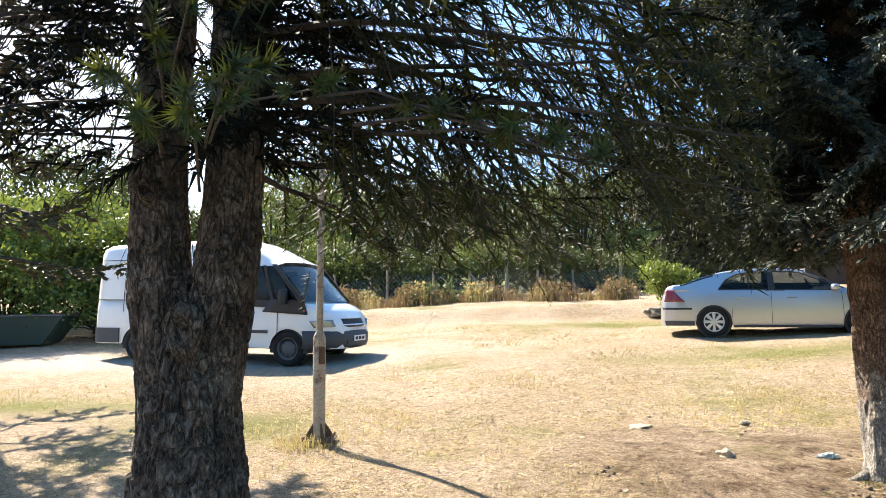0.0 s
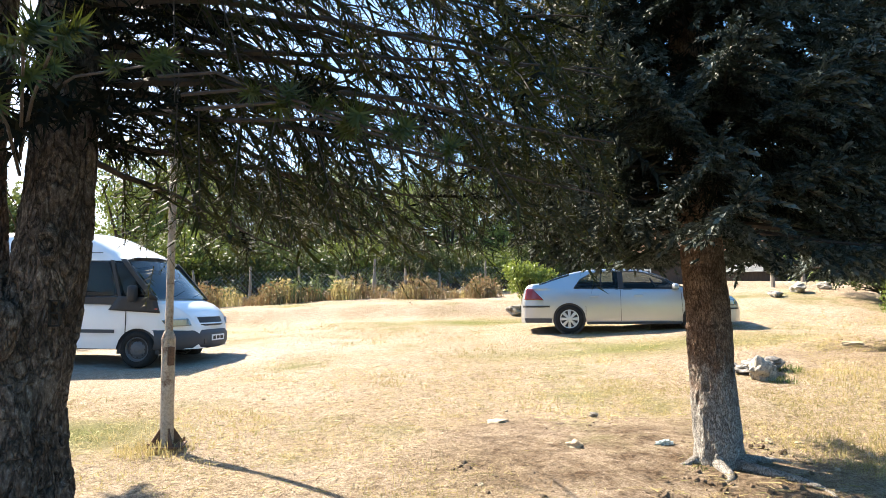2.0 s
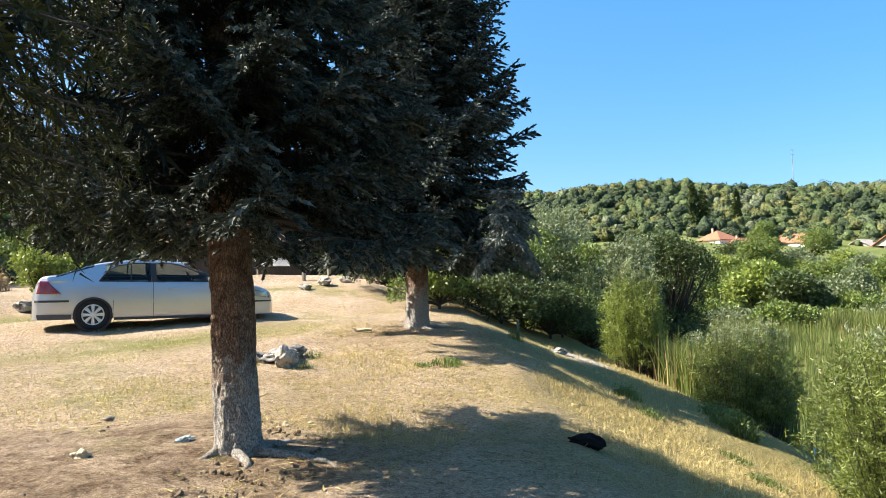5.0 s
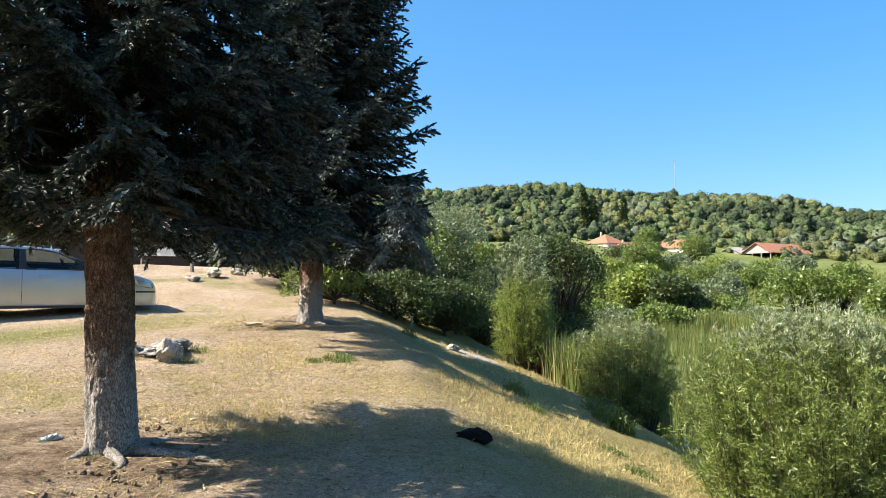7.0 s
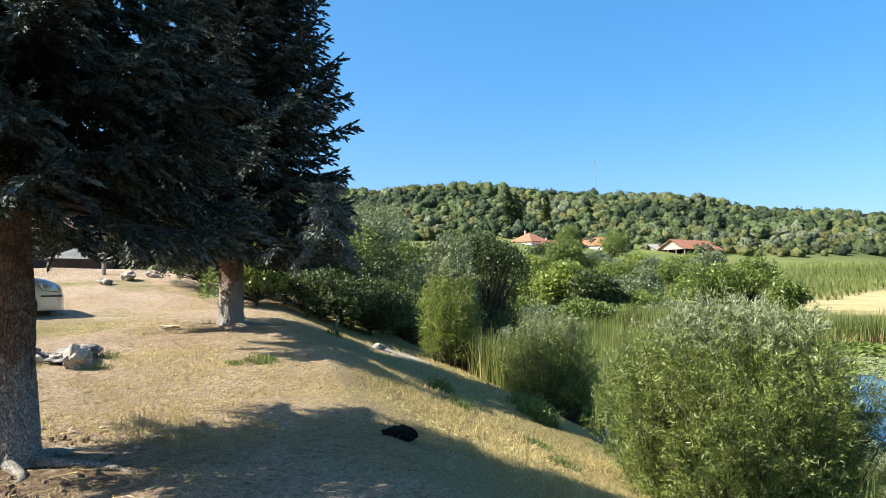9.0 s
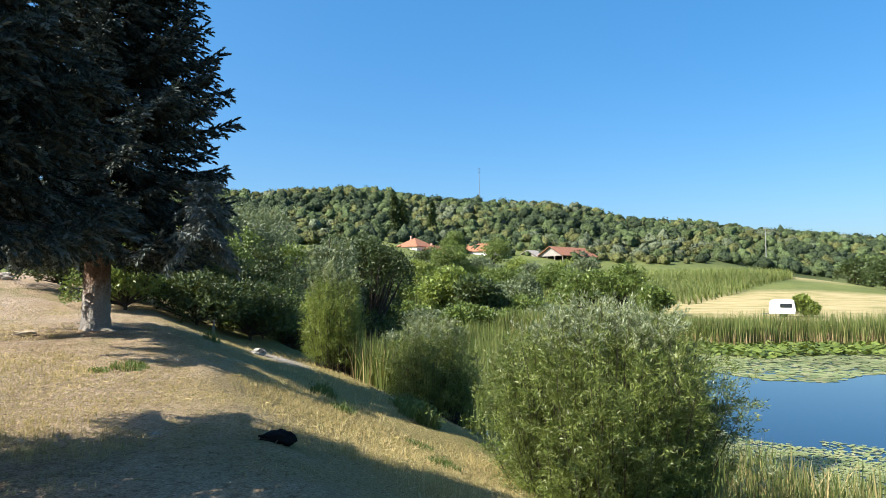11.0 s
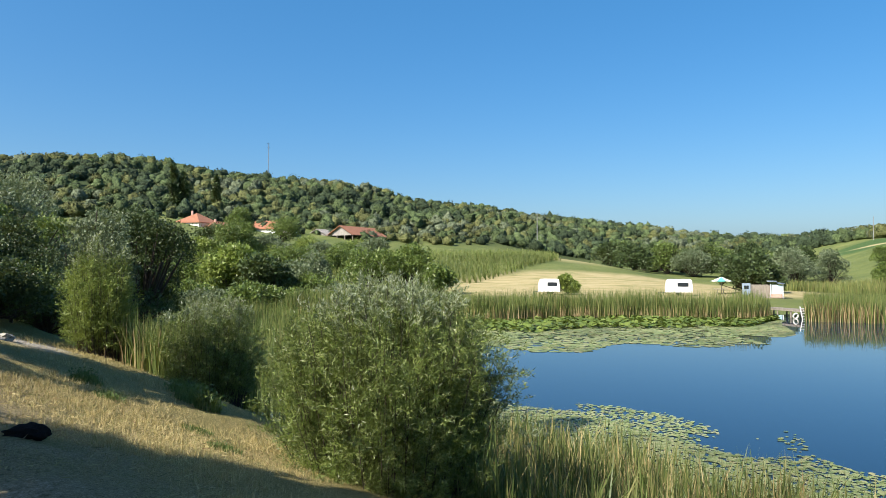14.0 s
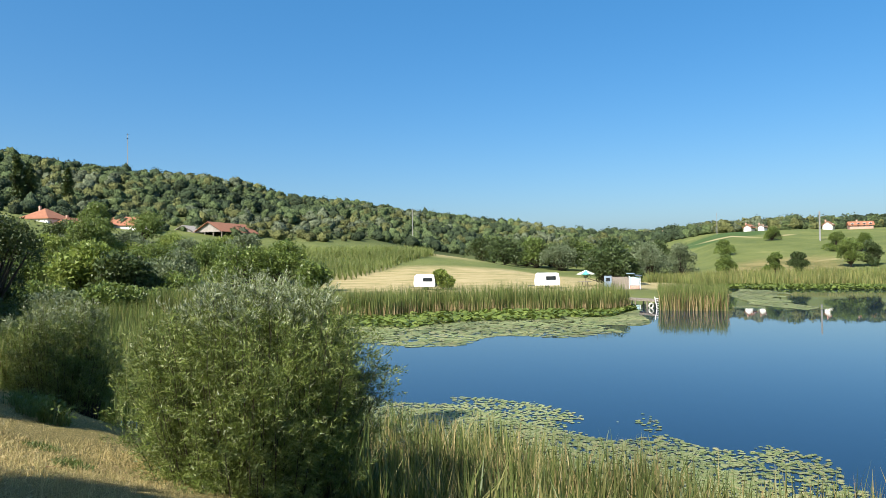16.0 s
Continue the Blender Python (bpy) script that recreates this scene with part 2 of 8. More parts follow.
def ground_material():
    m, nt, n, l, b = nodes_of("ground")
    straw = ramp(nt, noise_node(nt, 55, 9, 0.72, distort=1.2), [(0.28, (0.075, 0.055, 0.032)), (0.44, (0.34, 0.253, 0.172)), (0.56, (0.61, 0.482, 0.36)), (0.72, (0.84, 0.715, 0.60))])
    clumps = ramp(nt, noise_node(nt, 15, 6, 0.7, distort=.8), [(0.32, (0.42, 0.40, 0.36)), (0.50, (1.0, 1.0, 1.0)), (0.7, (1.14, 1.14, 1.14))])
    straw = mixed(nt, 1.0, straw, clumps, 'MULTIPLY')
    fields = ramp(nt, noise_node(nt, 0.55, 7, 0.65), [(0.35, (0.80, 0.77, 0.66)), (0.62, (1.0, 1.0, 1.0))])
    col = mixed(nt, 1.0, straw, fields, 'MULTIPLY')
    green = ramp(nt, noise_node(nt, 40, 8, 0.7), [(0.3, (0.06, 0.07, 0.02)), (0.55, (0.20, 0.20, 0.06)), (0.8, (0.36, 0.33, 0.13))])
    lush = ramp(nt, noise_node(nt, 0.42, 9, 0.68), [(0.53, (0, 0, 0)), (0.68, (0.8,) * 3)])
    col = mixed(nt, lush, col, green)
    soil = ramp(nt, noise_node(nt, 22, 9, 0.8, distort=.6), [(0.38, (0.028, 0.018, 0.012)), (0.5, (0.13, 0.085, 0.05)), (0.72, (0.36, 0.25, 0.155))])
    track = ramp(nt, noise_node(nt, 9, 9, 0.7), [(0.3, (0.34, 0.29, 0.24)), (0.7, (0.60, 0.54, 0.47))])
    col = mixed(nt, region(nt, -6, 14.2, 9, 2.6, 0.6), col, track)
    worn = ramp(nt, noise_node(nt, 3.2, 9, 0.78, distort=.5), [(0.40, (0.15,) * 3), (0.58, (1, 1, 1))])
    for spot in ((2.4, 5.4, 2.2, 1.7, 0.6, 1.0), (3.4, 4.6, 1.2, 1.1, 0.8, 0.9), (8.6, 9.2, 2.4, 1.2, 0.8, 0.7)):
        col = mixed(nt, maths(nt, 'MULTIPLY', region(nt, *spot), worn), col, soil)
    col = mixed(nt, region(nt, -2.2, 7.2, 1.6, 1.1, 0.7, 0.6), col, green)
    col = mixed(nt, region(nt, -5.5, 9.0, 2.2, 1.3, 0.7, 0.6), col, green)
    col = mixed(nt, region(nt, 4.5, 18.5, 5.0, 1.6, 0.8, 0.6), col, green)
    col = mixed(nt, region(nt, 6, 11.5, 4.5, 1.6, 0.9, 0.7), col, green)
    # far land: mown meadow, green slopes, woodland floor
    geo = n.new("ShaderNodeNewGeometry")
    sp = n.new("ShaderNodeSeparateXYZ")
    l.new(geo.outputs["Position"], sp.inputs[0])
    bank = maths(nt, 'SUBTRACT', sp.outputs[0], sp.outputs[1])
    bankn = maths(nt, 'ADD', bank, maths(nt, 'MULTIPLY', noise_node(nt, 0.5, 8, 0.7), 4.0))
    col = mixed(nt, ramp(nt, maths(nt, 'DIVIDE', bankn, 20.0), [(0.26, (0, 0, 0)), (0.62, (1, 1, 1))]), col, mixed(nt, 0.2, green, (0.22, 0.19, 0.06)))
    ochre = ramp(nt, noise_node(nt, 38, 9, 0.74, distort=1.0), [(0.3, (0.05, 0.045, 0.014)), (0.46, (0.22, 0.185, 0.062)), (0.58, (0.44, 0.36, 0.14)), (0.74, (0.68, 0.58, 0.29))])
    col = mixed(nt, ramp(nt, maths(nt, 'DIVIDE', bankn, 20.0), [(0.12, (0, 0, 0)), (0.30, (0.85,) * 3), (0.5, (0.85,) * 3), (0.62, (0, 0, 0))]), col, ochre)
    col = mixed(nt, region(nt, 14.6, 8.7, 2.2, .9, 0.5, 0.5, 30), col, track)
    mead = ramp(nt, noise_node(nt, 0.6, 9, 0.72, stretch=(1, 0.25, 1)), [(0.32, (0.15, 0.16, 0.055)), (0.48, (0.32, 0.27, 0.13)), (0.70, (0.46, 0.37, 0.21))])
    grn = ramp(nt, noise_node(nt, 0.07, 9, 0.7), [(0.35, (0.085, 0.11, 0.034)), (0.6, (0.14, 0.16, 0.05)), (0.75, (0.26, 0.24, 0.095))])
    farf = ramp(nt, maths(nt, 'DIVIDE', sp.outputs[0], 100.0), [(0.16, (0, 0, 0)), (0.22, (1, 1, 1))])
    col = mixed(nt, farf, col, grn)
    col = mixed(nt, region(nt, 112, -28, 31, 34, 0.12, 0.10), col, mead)
    col = mixed(nt, region(nt, 205, -30, 48, 18, 0.25, 0.15), col, mead)
    col = mixed(nt, region(nt, 160, 52, 14, 6, 0.3, 0.4), col, mead)
    # fields on the far slope: a dark crop, straw headlands, tawny rough grass
    col = mixed(nt, region(nt, 242, -150, 30, 17, 0.10, 0.05, -32), col, (0.055, 0.095, 0.028))
    for spot in ((225, -141, 20, 2.6, 0.4, 0.15, 7), (211, -152, 10, 2.2, 0.4, 0.15, -71), (288, -138, 46, 5, 0.4, 0.15, 0), (140, -113, 7, 1.3, 0.4, 0.2, -76)):
        col = mixed(nt, region(nt, *spot), col, (0.34, 0.29, 0.15))
    tawny = ramp(nt, noise_node(nt, 0.16, 9, 0.75, stretch=(.4, 1, 1)), [(0.36, (0.075, 0.085, 0.026)), (0.5, (0.18, 0.16, 0.06)), (0.66, (0.30, 0.235, 0.11))])
    col = mixed(nt, region(nt, 133, -95, 32, 16, 0.5, 0.5, -55), col, tawny)
    col = mixed(nt, region(nt, 400, 300, 330, 260, 0.1, 0.1), col, (0.035, 0.05, 0.018))
    col = mixed(nt, region(nt, 460, 30, 215, 180, 0.1, 0.1), col, (0.045, 0.06, 0.02))
    l.new(col, b.inputs["Base Color"])
    b.inputs["Roughness"].default_value, b.inputs["Specular IOR Level"].default_value = 0.95, 0.15
    h = maths(nt, 'ADD', noise_node(nt, 55, 9, 0.72, distort=1.2), maths(nt, 'MULTIPLY', noise_node(nt, 7, 8, 0.7), 1.6))
    bump(nt, b, h, 1.0, 0.05)
    return m


def water_material():
    m, nt, n, l, b = nodes_of("water")
    b.inputs["Base Color"].default_value = (0.008, 0.022, 0.045, 1)
    b.inputs["Roughness"].default_value, b.inputs["IOR"].default_value = 0.02, 1.33
    bump(nt, b, noise_node(nt, 1.6, 3, 0.5, stretch=(1, 1, 1)), 0.03, 0.02)
    return m


def glass(name, tint=(0.55, 0.62, 0.62), rough=0.02):
    m, nt, n, l, b = nodes_of(name)
    b.inputs["Base Color"].default_value, b.inputs["Roughness"].default_value, b.inputs["IOR"].default_value = (*tint, 1), rough, 1.33
    b.inputs["Transmission Weight"].default_value = 1.0
    return m


M_GROUND, M_WATER = ground_material(), water_material()
M_NEEDLE_BLUE = foliage("blue_spruce_needles", [(0.015, 0.021, 0.017), (0.028, 0.038, 0.032), (0.048, 0.062, 0.053), (0.135, 0.158, 0.142), (0.025, 0.034, 0.023)], 0.6, 0.03, 0.15)
# lighter copy of the spruce needles, with sunlight put into the colour
M_NEEDLE_SUNLIT = foliage("sunlit_tone_spruce_needles", [(0.07, 0.088, 0.078), (0.12, 0.142, 0.128), (0.20, 0.225, 0.208)], 0.6, 0.04, 0.15)
# near-black: the shade inside the crowns is put into this colour
M_NEEDLE_SHADE = foliage("shade_black_needles", [(0.007, 0.009, 0.006), (0.012, 0.015, 0.010), (0.018, 0.016, 0.010)], 0.8, 0.0, 0.1)
M_NEEDLE_FIR = foliage("fir_needles", [(0.012, 0.015, 0.006), (0.021, 0.026, 0.010), (0.038, 0.046, 0.018), (0.030, 0.026, 0.010)], 0.6, 0.08, 0.15, 1.5)
M_NEEDLE_TUFT = foliage("young_fir_needles", [(0.026, 0.036, 0.010), (0.042, 0.056, 0.014), (0.062, 0.078, 0.020), (0.032, 0.046, 0.014)], 0.5, 0.14, 0.25, 1.5)
M_NEEDLE_BROWN = foliage("dry_spruce_needles", [(0.05, 0.045, 0.025), (0.075, 0.062, 0.035), (0.05, 0.06, 0.035), (0.09, 0.07, 0.04)], 0.6, 0.1, 0.2)
M_TWIG = surface("twig_bark", (0.018, 0.012, 0.009), (0.055, 0.038, 0.027), scale=6, fine=60, relief=0.4)


def bark(name, deep, dull, pale, scale, lift, flake=0.5, foot=0.0):
    """Plated bark: cracks between plates, pale flakes, fine grain."""
    m, nt, n, l, b = nodes_of(name)
    tc, mp, v = n.new("ShaderNodeTexCoord"), n.new("ShaderNodeMapping"), n.new("ShaderNodeTexVoronoi")
    mp.inputs["Scale"].default_value = (1, 1, .48)
    warp = n.new("ShaderNodeTexNoise")
    warp.inputs["Scale"].default_value, warp.inputs["Detail"].default_value = scale * .7, 5
    l.new(tc.outputs["Object"], mp.inputs["Vector"]), l.new(mp.outputs[0], warp.inputs["Vector"])
    w2 = mixed(nt, 0.30, mp.outputs[0], warp.outputs["Color"], 'ADD')
    v.feature = 'DISTANCE_TO_EDGE'
    v.inputs["Scale"].default_value = scale
    l.new(w2, v.inputs["Vector"])
    plate = ramp(nt, v.outputs["Distance"], [(0.0, (0, 0, 0)), (0.13, (1, 1, 1))])
    grain = noise_node(nt, scale * 4, 9, 0.75, stretch=(1, 1, .5))
    col = ramp(nt, grain, [(0.3, deep), (0.52, dull), (0.74, pale)])
    tint = ramp(nt, noise_node(nt, scale * .35, 6, .7), [(0.35, (0.5, 0.46, 0.44)), (0.65, (1.2, 1.2, 1.2))])
    col = mixed(nt, 1.0, col, tint, 'MULTIPLY')
    if foot:
        # paler grey in ragged patches towards the foot of the trunk
        sp = n.new("ShaderNodeSeparateXYZ")
        l.new(tc.outputs["Object"], sp.inputs[0])
        up = maths(nt, 'ADD', sp.outputs[2], maths(nt, 'MULTIPLY', noise_node(nt, 7, 8, .75), 1.5))
        pale_foot = ramp(nt, grain, [(0.30, (0.12, 0.105, 0.09)), (0.52, (0.46, 0.43, 0.39)), (0.72, (0.72, 0.69, 0.64))])
        col = mixed(nt, ramp(nt, maths(nt, 'DIVIDE', up, foot), [(0.70, (0.95,) * 3), (0.92, (0, 0, 0))]), col, pale_foot)
    crack = mixed(nt, maths(nt, 'ADD', maths(nt, 'MULTIPLY', plate, flake), 1 - flake), tuple(.4 * c for c in deep), col)
    l.new(crack, b.inputs["Base Color"])
    b.inputs["Roughness"].default_value, b.inputs["Specular IOR Level"].default_value = .92, .2
    bump(nt, b, maths(nt, 'ADD', maths(nt, 'MULTIPLY', plate, .8), grain), 1.0, lift)
    return m


M_BARK_GREY = bark("grey_plated_bark", (0.045, 0.031, 0.023), (0.22, 0.165, 0.13), (0.55, 0.48, 0.41), 15, .030, .62)
M_CARVED = plain("dark_cut_bark", (0.012, 0.009, 0.007), .9)
M_BARK_RED = bark("red_brown_scaly_bark", (0.07, 0.038, 0.024), (0.30, 0.19, 0.13), (0.60, 0.50, 0.42), 24, .022, .6, 1.75)


def wood_material(name, a, b, c):
    """Far tree crowns: leaf clumps as speckle and relief."""
    m, nt, n, l, bs = nodes_of(name)
    f = noise_node(nt, 1.1, 5, 0.7)
    geo = n.new("ShaderNodeNewGeometry")
    col = ramp(nt, f, [(0.34, tuple(.45 * q for q in a)), (0.48, a), (0.58, b), (0.72, c)])
    hs = n.new("ShaderNodeHueSaturation")
    l.new(ramp(nt, geo.outputs["Random Per Island"], [(0, (.72,) * 3), (1, (1.3,) * 3)]), hs.inputs["Value"])
    l.new(col, hs.inputs["Color"])
    l.new(hs.outputs[0], bs.inputs["Base Color"])
    bs.inputs["Roughness"].default_value, bs.inputs["Specular IOR Level"].default_value = .8, .15
    bump(nt, bs, f, 1.0, 1.3)
    return m


M_WILLOW = foliage("willow_leaves", [(0.046, 0.07, 0.012), (0.095, 0.135, 0.022), (0.16, 0.205, 0.04), (0.24, 0.27, 0.10)], 0.42, 0.16, 0.45, 1.6)
M_WILLOW_TIP = foliage("silvery_willow_tips", [(0.20, 0.24, 0.11), (0.32, 0.36, 0.22), (0.44, 0.47, 0.35)], 0.4, 0.3, 0.4)
M_LEAF = foliage("bright_leaves", [(0.065, 0.10, 0.022), (0.11, 0.16, 0.036), (0.18, 0.23, 0.055)], 0.45, 0.22, 0.35)
M_LEAF_DARK = foliage("dark_leaves", [(0.028, 0.046, 0.014), (0.05, 0.076, 0.023), (0.075, 0.105, 0.035)], 0.5, 0.12, 0.3)
M_LEAF_GREY = foliage("grey_green_leaves", [(0.085, 0.115, 0.056), (0.135, 0.17, 0.09), (0.20, 0.235, 0.145)], 0.5, 0.22, 0.3)
M_LEAF_LIME = foliage("lime_leaves", [(0.12, 0.17, 0.03), (0.19, 0.245, 0.05), (0.25, 0.295, 0.08)], 0.45, 0.3, 0.35)
M_FOREST = wood_material("woodland_leaves", (0.078, 0.112, 0.045), (0.115, 0.152, 0.062), (0.155, 0.19, 0.09))
M_FOREST_DARK = wood_material("dark_woodland_leaves", (0.040, 0.060, 0.030), (0.06, 0.085, 0.042), (0.085, 0.112, 0.056))
M_FOREST_OLIVE = wood_material("olive_woodland_leaves", (0.105, 0.118, 0.042), (0.15, 0.158, 0.06), (0.20, 0.20, 0.088))
M_FOREST_PALE = wood_material("pale_woodland_leaves", (0.11, 0.135, 0.078), (0.16, 0.185, 0.112), (0.22, 0.24, 0.16))
M_REED = foliage("reed_blades", [(0.045, 0.07, 0.018), (0.08, 0.11, 0.028), (0.13, 0.155, 0.045), (0.19, 0.19, 0.07), (0.36, 0.28, 0.13)], 0.5, 0.22, 0.35, 0.3)
M_REED_DRY = foliage("dry_reed_blades", [(0.28, 0.20, 0.09), (0.44, 0.34, 0.18), (0.20, 0.13, 0.055)], 0.6, 0.25, 0.25, 0.5, (0.42, 0.32, 0.14))
M_REED_GREEN = foliage("green_reed_blades", [(0.07, 0.105, 0.025), (0.11, 0.15, 0.04), (0.16, 0.19, 0.055), (0.25, 0.23, 0.09)], 0.5, 0.3, 0.35, 0.3)
M_REED_SHORE = foliage("shore_reed_blades", [(0.10, 0.13, 0.035), (0.15, 0.18, 0.05), (0.20, 0.215, 0.07), (0.30, 0.26, 0.10)], 0.5, 0.3, 0.35, 0.3)
M_LILY = foliage("lily_pads", [(0.12, 0.16, 0.05), (0.18, 0.215, 0.075), (0.25, 0.275, 0.115), (0.29, 0.27, 0.13)], 0.55, 0.1, 0.25, 0.2)
M_LILY_UP = foliage("raised_lily_leaves", [(0.075, 0.115, 0.02), (0.12, 0.165, 0.032), (0.17, 0.21, 0.05)], 0.5, 0.2, 0.3, 0.3)
M_GRASS = foliage("dry_grass_blades", [(0.28, 0.22, 0.08), (0.44, 0.35, 0.155), (0.60, 0.48, 0.25), (0.22, 0.23, 0.07)], 0.7, 0.3, 0.2, 0.5, (0.46, 0.38, 0.15))
M_RUSTY = foliage("rusty_dry_weeds", [(0.19, 0.115, 0.06), (0.29, 0.19, 0.10), (0.16, 0.15, 0.06), (0.40, 0.31, 0.18)], 0.7, 0.25, 0.2, None, (0.30, 0.20, 0.10))
M_WEED = foliage("green_weed_leaves", [(0.07, 0.11, 0.03), (0.12, 0.17, 0.05), (0.17, 0.21, 0.08)], 0.5, 0.3, 0.3)
M_CORN = foliage("maize_leaves", [(0.10, 0.14, 0.035), (0.16, 0.20, 0.055), (0.24, 0.25, 0.09)], 0.5, 0.3, 0.3, 0.05)

# ---- ground and water ----
def land():
    rr = np.concatenate([np.linspace(0.3, 30, 110), np.geomspace(30.6, 3600, 84)])
    aa = np.linspace(0, 2 * np.pi, 320, endpoint=False)
    R, A = np.meshgrid(rr, aa, indexing="ij")
    X, Y = 5 + R * np.cos(A), 4 + R * np.sin(A)
    Z = height(X, Y)
    fade = ss(40, 15, R)
    for k, (fx, amp) in enumerate(((0.9, 0.035), (2.3, 0.018), (5.1, 0.008))):
        Z = Z + fade * amp * (np.sin(fx * X + 1.3 * k + np.sin(fx * 0.7 * Y)) * np.cos(fx * 1.1 * Y - k + np.sin(fx * 0.6 * X)))
    V = np.stack([X.ravel(), Y.ravel(), Z.ravel()], 1)
    n, k = len(rr), len(aa)
    i, j = np.meshgrid(np.arange(n - 1), np.arange(k), indexing="ij")
    a, b = (i * k + j).ravel(), (i * k + (j + 1) % k).ravel()
    F = np.stack([a, a + k, b + k, b], 1)
    c = len(V)
    V = np.vstack([V, [[5, 4, ground_at(5, 4)]]])
    ob = sheet("ground", V, F, M_GROUND, smooth=True)
    tagged(ob, "dry mown grass sloping down to a lake", "ground", kind="structure")
    bm = bmesh.new()
    bmesh.ops.create_circle(bm, cap_ends=True, segments=24, radius=0.32)
    for v in bm.verts:
        v.co = Vector((v.co.x + 5, v.co.y + 4, ground_at(v.co.x + 5, v.co.y + 4) - 0.005))
    part("ground_patch", bm, M_GROUND, ob)


land()
X, Y = np.meshgrid(np.linspace(8, 420, 60), np.linspace(-420, 12, 60), indexing="ij")
V = np.stack([X.ravel(), Y.ravel(), np.full(X.size, WATER)], 1)
i, j = np.meshgrid(np.arange(59), np.arange(59), indexing="ij")
a = (i * 60 + j).ravel()
tagged(sheet("water", V, np.stack([a, a + 60, a + 61, a + 1], 1), M_WATER, smooth=True), "still blue lake water reflecting sky", "water", kind="structure")


# ---- plants ----
def frames(D, roll=None):
    """For unit directions D (n, 3): matrices whose columns are side, up-ish, along."""
    D = D / np.linalg.norm(D, axis=1, keepdims=True)
    ref = np.where(np.abs(D[:, 2:3]) < 0.95, np.array([[0, 0, 1.0]]), np.array([[1.0, 0, 0]]))
    S = np.cross(D, ref)
    S /= np.linalg.norm(S, axis=1, keepdims=True)
    U = np.cross(S, D)
    if roll is not None:
        c, s = np.cos(roll)[:, None], np.sin(roll)[:, None]
        S, U = c * S + s * U, c * U - s * S
    return np.stack([S, U, D], 2)


def scatter(T, F, P, D, scale, roll=None):
    """Copies of a small template (T verts, F faces) at P along D, as one pair of arrays."""
    R = frames(np.asarray(D, float), roll)
    V = np.einsum("nij,kj->nki", R, T) * np.asarray(scale, float).reshape(-1, 1, 1) + np.asarray(P)[:, None, :]
    k = len(T)
    return V.reshape(-1, 3), (F[None] + (np.arange(len(P)) * k)[:, None, None]).reshape(-1, F.shape[1])


def shoot(needles, length, needle, width, spread=55, seed=1):
    """One conifer shoot along z: a thin stem and needles round it."""
    r = np.random.default_rng(seed)
    V, F = [], []
    for a in (0, 2.1, 4.2):
        V.append((0.006 * np.cos(a) * length * 5, 0.006 * np.sin(a) * length * 5, 0))
    V.append((0, 0, length * 0.97))
    F += [(0, 1, 3), (1, 2, 3), (2, 0, 3)]
    for i in range(needles):
        t = (i + 0.5) / needles
        phi = i * 2.39996 + r.uniform(-.3, .3)
        al = radians(spread * (1 - 0.35 * t) + r.uniform(-9, 9))
        rad = np.array([np.cos(phi), np.sin(phi), 0])
        d = np.sin(al) * rad + np.array([0, 0, np.cos(al)])
        side = np.cross(d, rad)
        side = side / (np.linalg.norm(side) + 1e-9)
        p = np.array([0, 0, t * length]) + rad * 0.002
        n = needle * r.uniform(.75, 1.1) * (1 - 0.25 * t)
        k = len(V)
        V += [tuple(p - side * width / 2), tuple(p + side * width / 2), tuple(p + d * n)]
        F.append((k, k + 1, k + 2))
    return np.array(V), np.array(F)


def brush(needles, seed=1):
    """A stout, blunt spruce shoot along z: a closed core of packed needles with their ends standing out all round."""
    r = np.random.default_rng(seed)
    n = 3
    V = [(0, 0, 0)]
    for rad, h, turn in ((.13, .22, 0.0), (.15, .72, .9)):
        V += [(rad * np.cos(q + turn), rad * np.sin(q + turn), h) for q in np.linspace(0, 6.283, n, endpoint=False)]
    V.append((0, 0, 1.0))
    F = [(0, 1 + (i + 1) % n, 1 + i) for i in range(n)] + [(2 * n + 1, n + 1 + i, n + 1 + (i + 1) % n) for i in range(n)]
    F += [t for i in range(n) for t in ((1 + i, 1 + (i + 1) % n, 1 + n + (i + 1) % n), (1 + i, 1 + n + (i + 1) % n, 1 + n + i))]
    for i in range(needles):
        t, phi = (i + .5) / needles, i * 2.39996
        al = radians(70 - 38 * t)
        rad = np.array([np.cos(phi), np.sin(phi), 0])
        d = np.sin(al) * rad + np.array([0, 0, np.cos(al)])
        side = np.cross(d, rad)
        side = side / (np.linalg.norm(side) + 1e-9) * .045
        p = np.array([0, 0, .10 + t * .85]) + rad * .09
        k = len(V)
        V += [tuple(p - side), tuple(p + side), tuple(p + d * .30 * r.uniform(.8, 1.15))]
        F.append((k, k + 1, k + 2))
    return np.array(V), np.array(F)


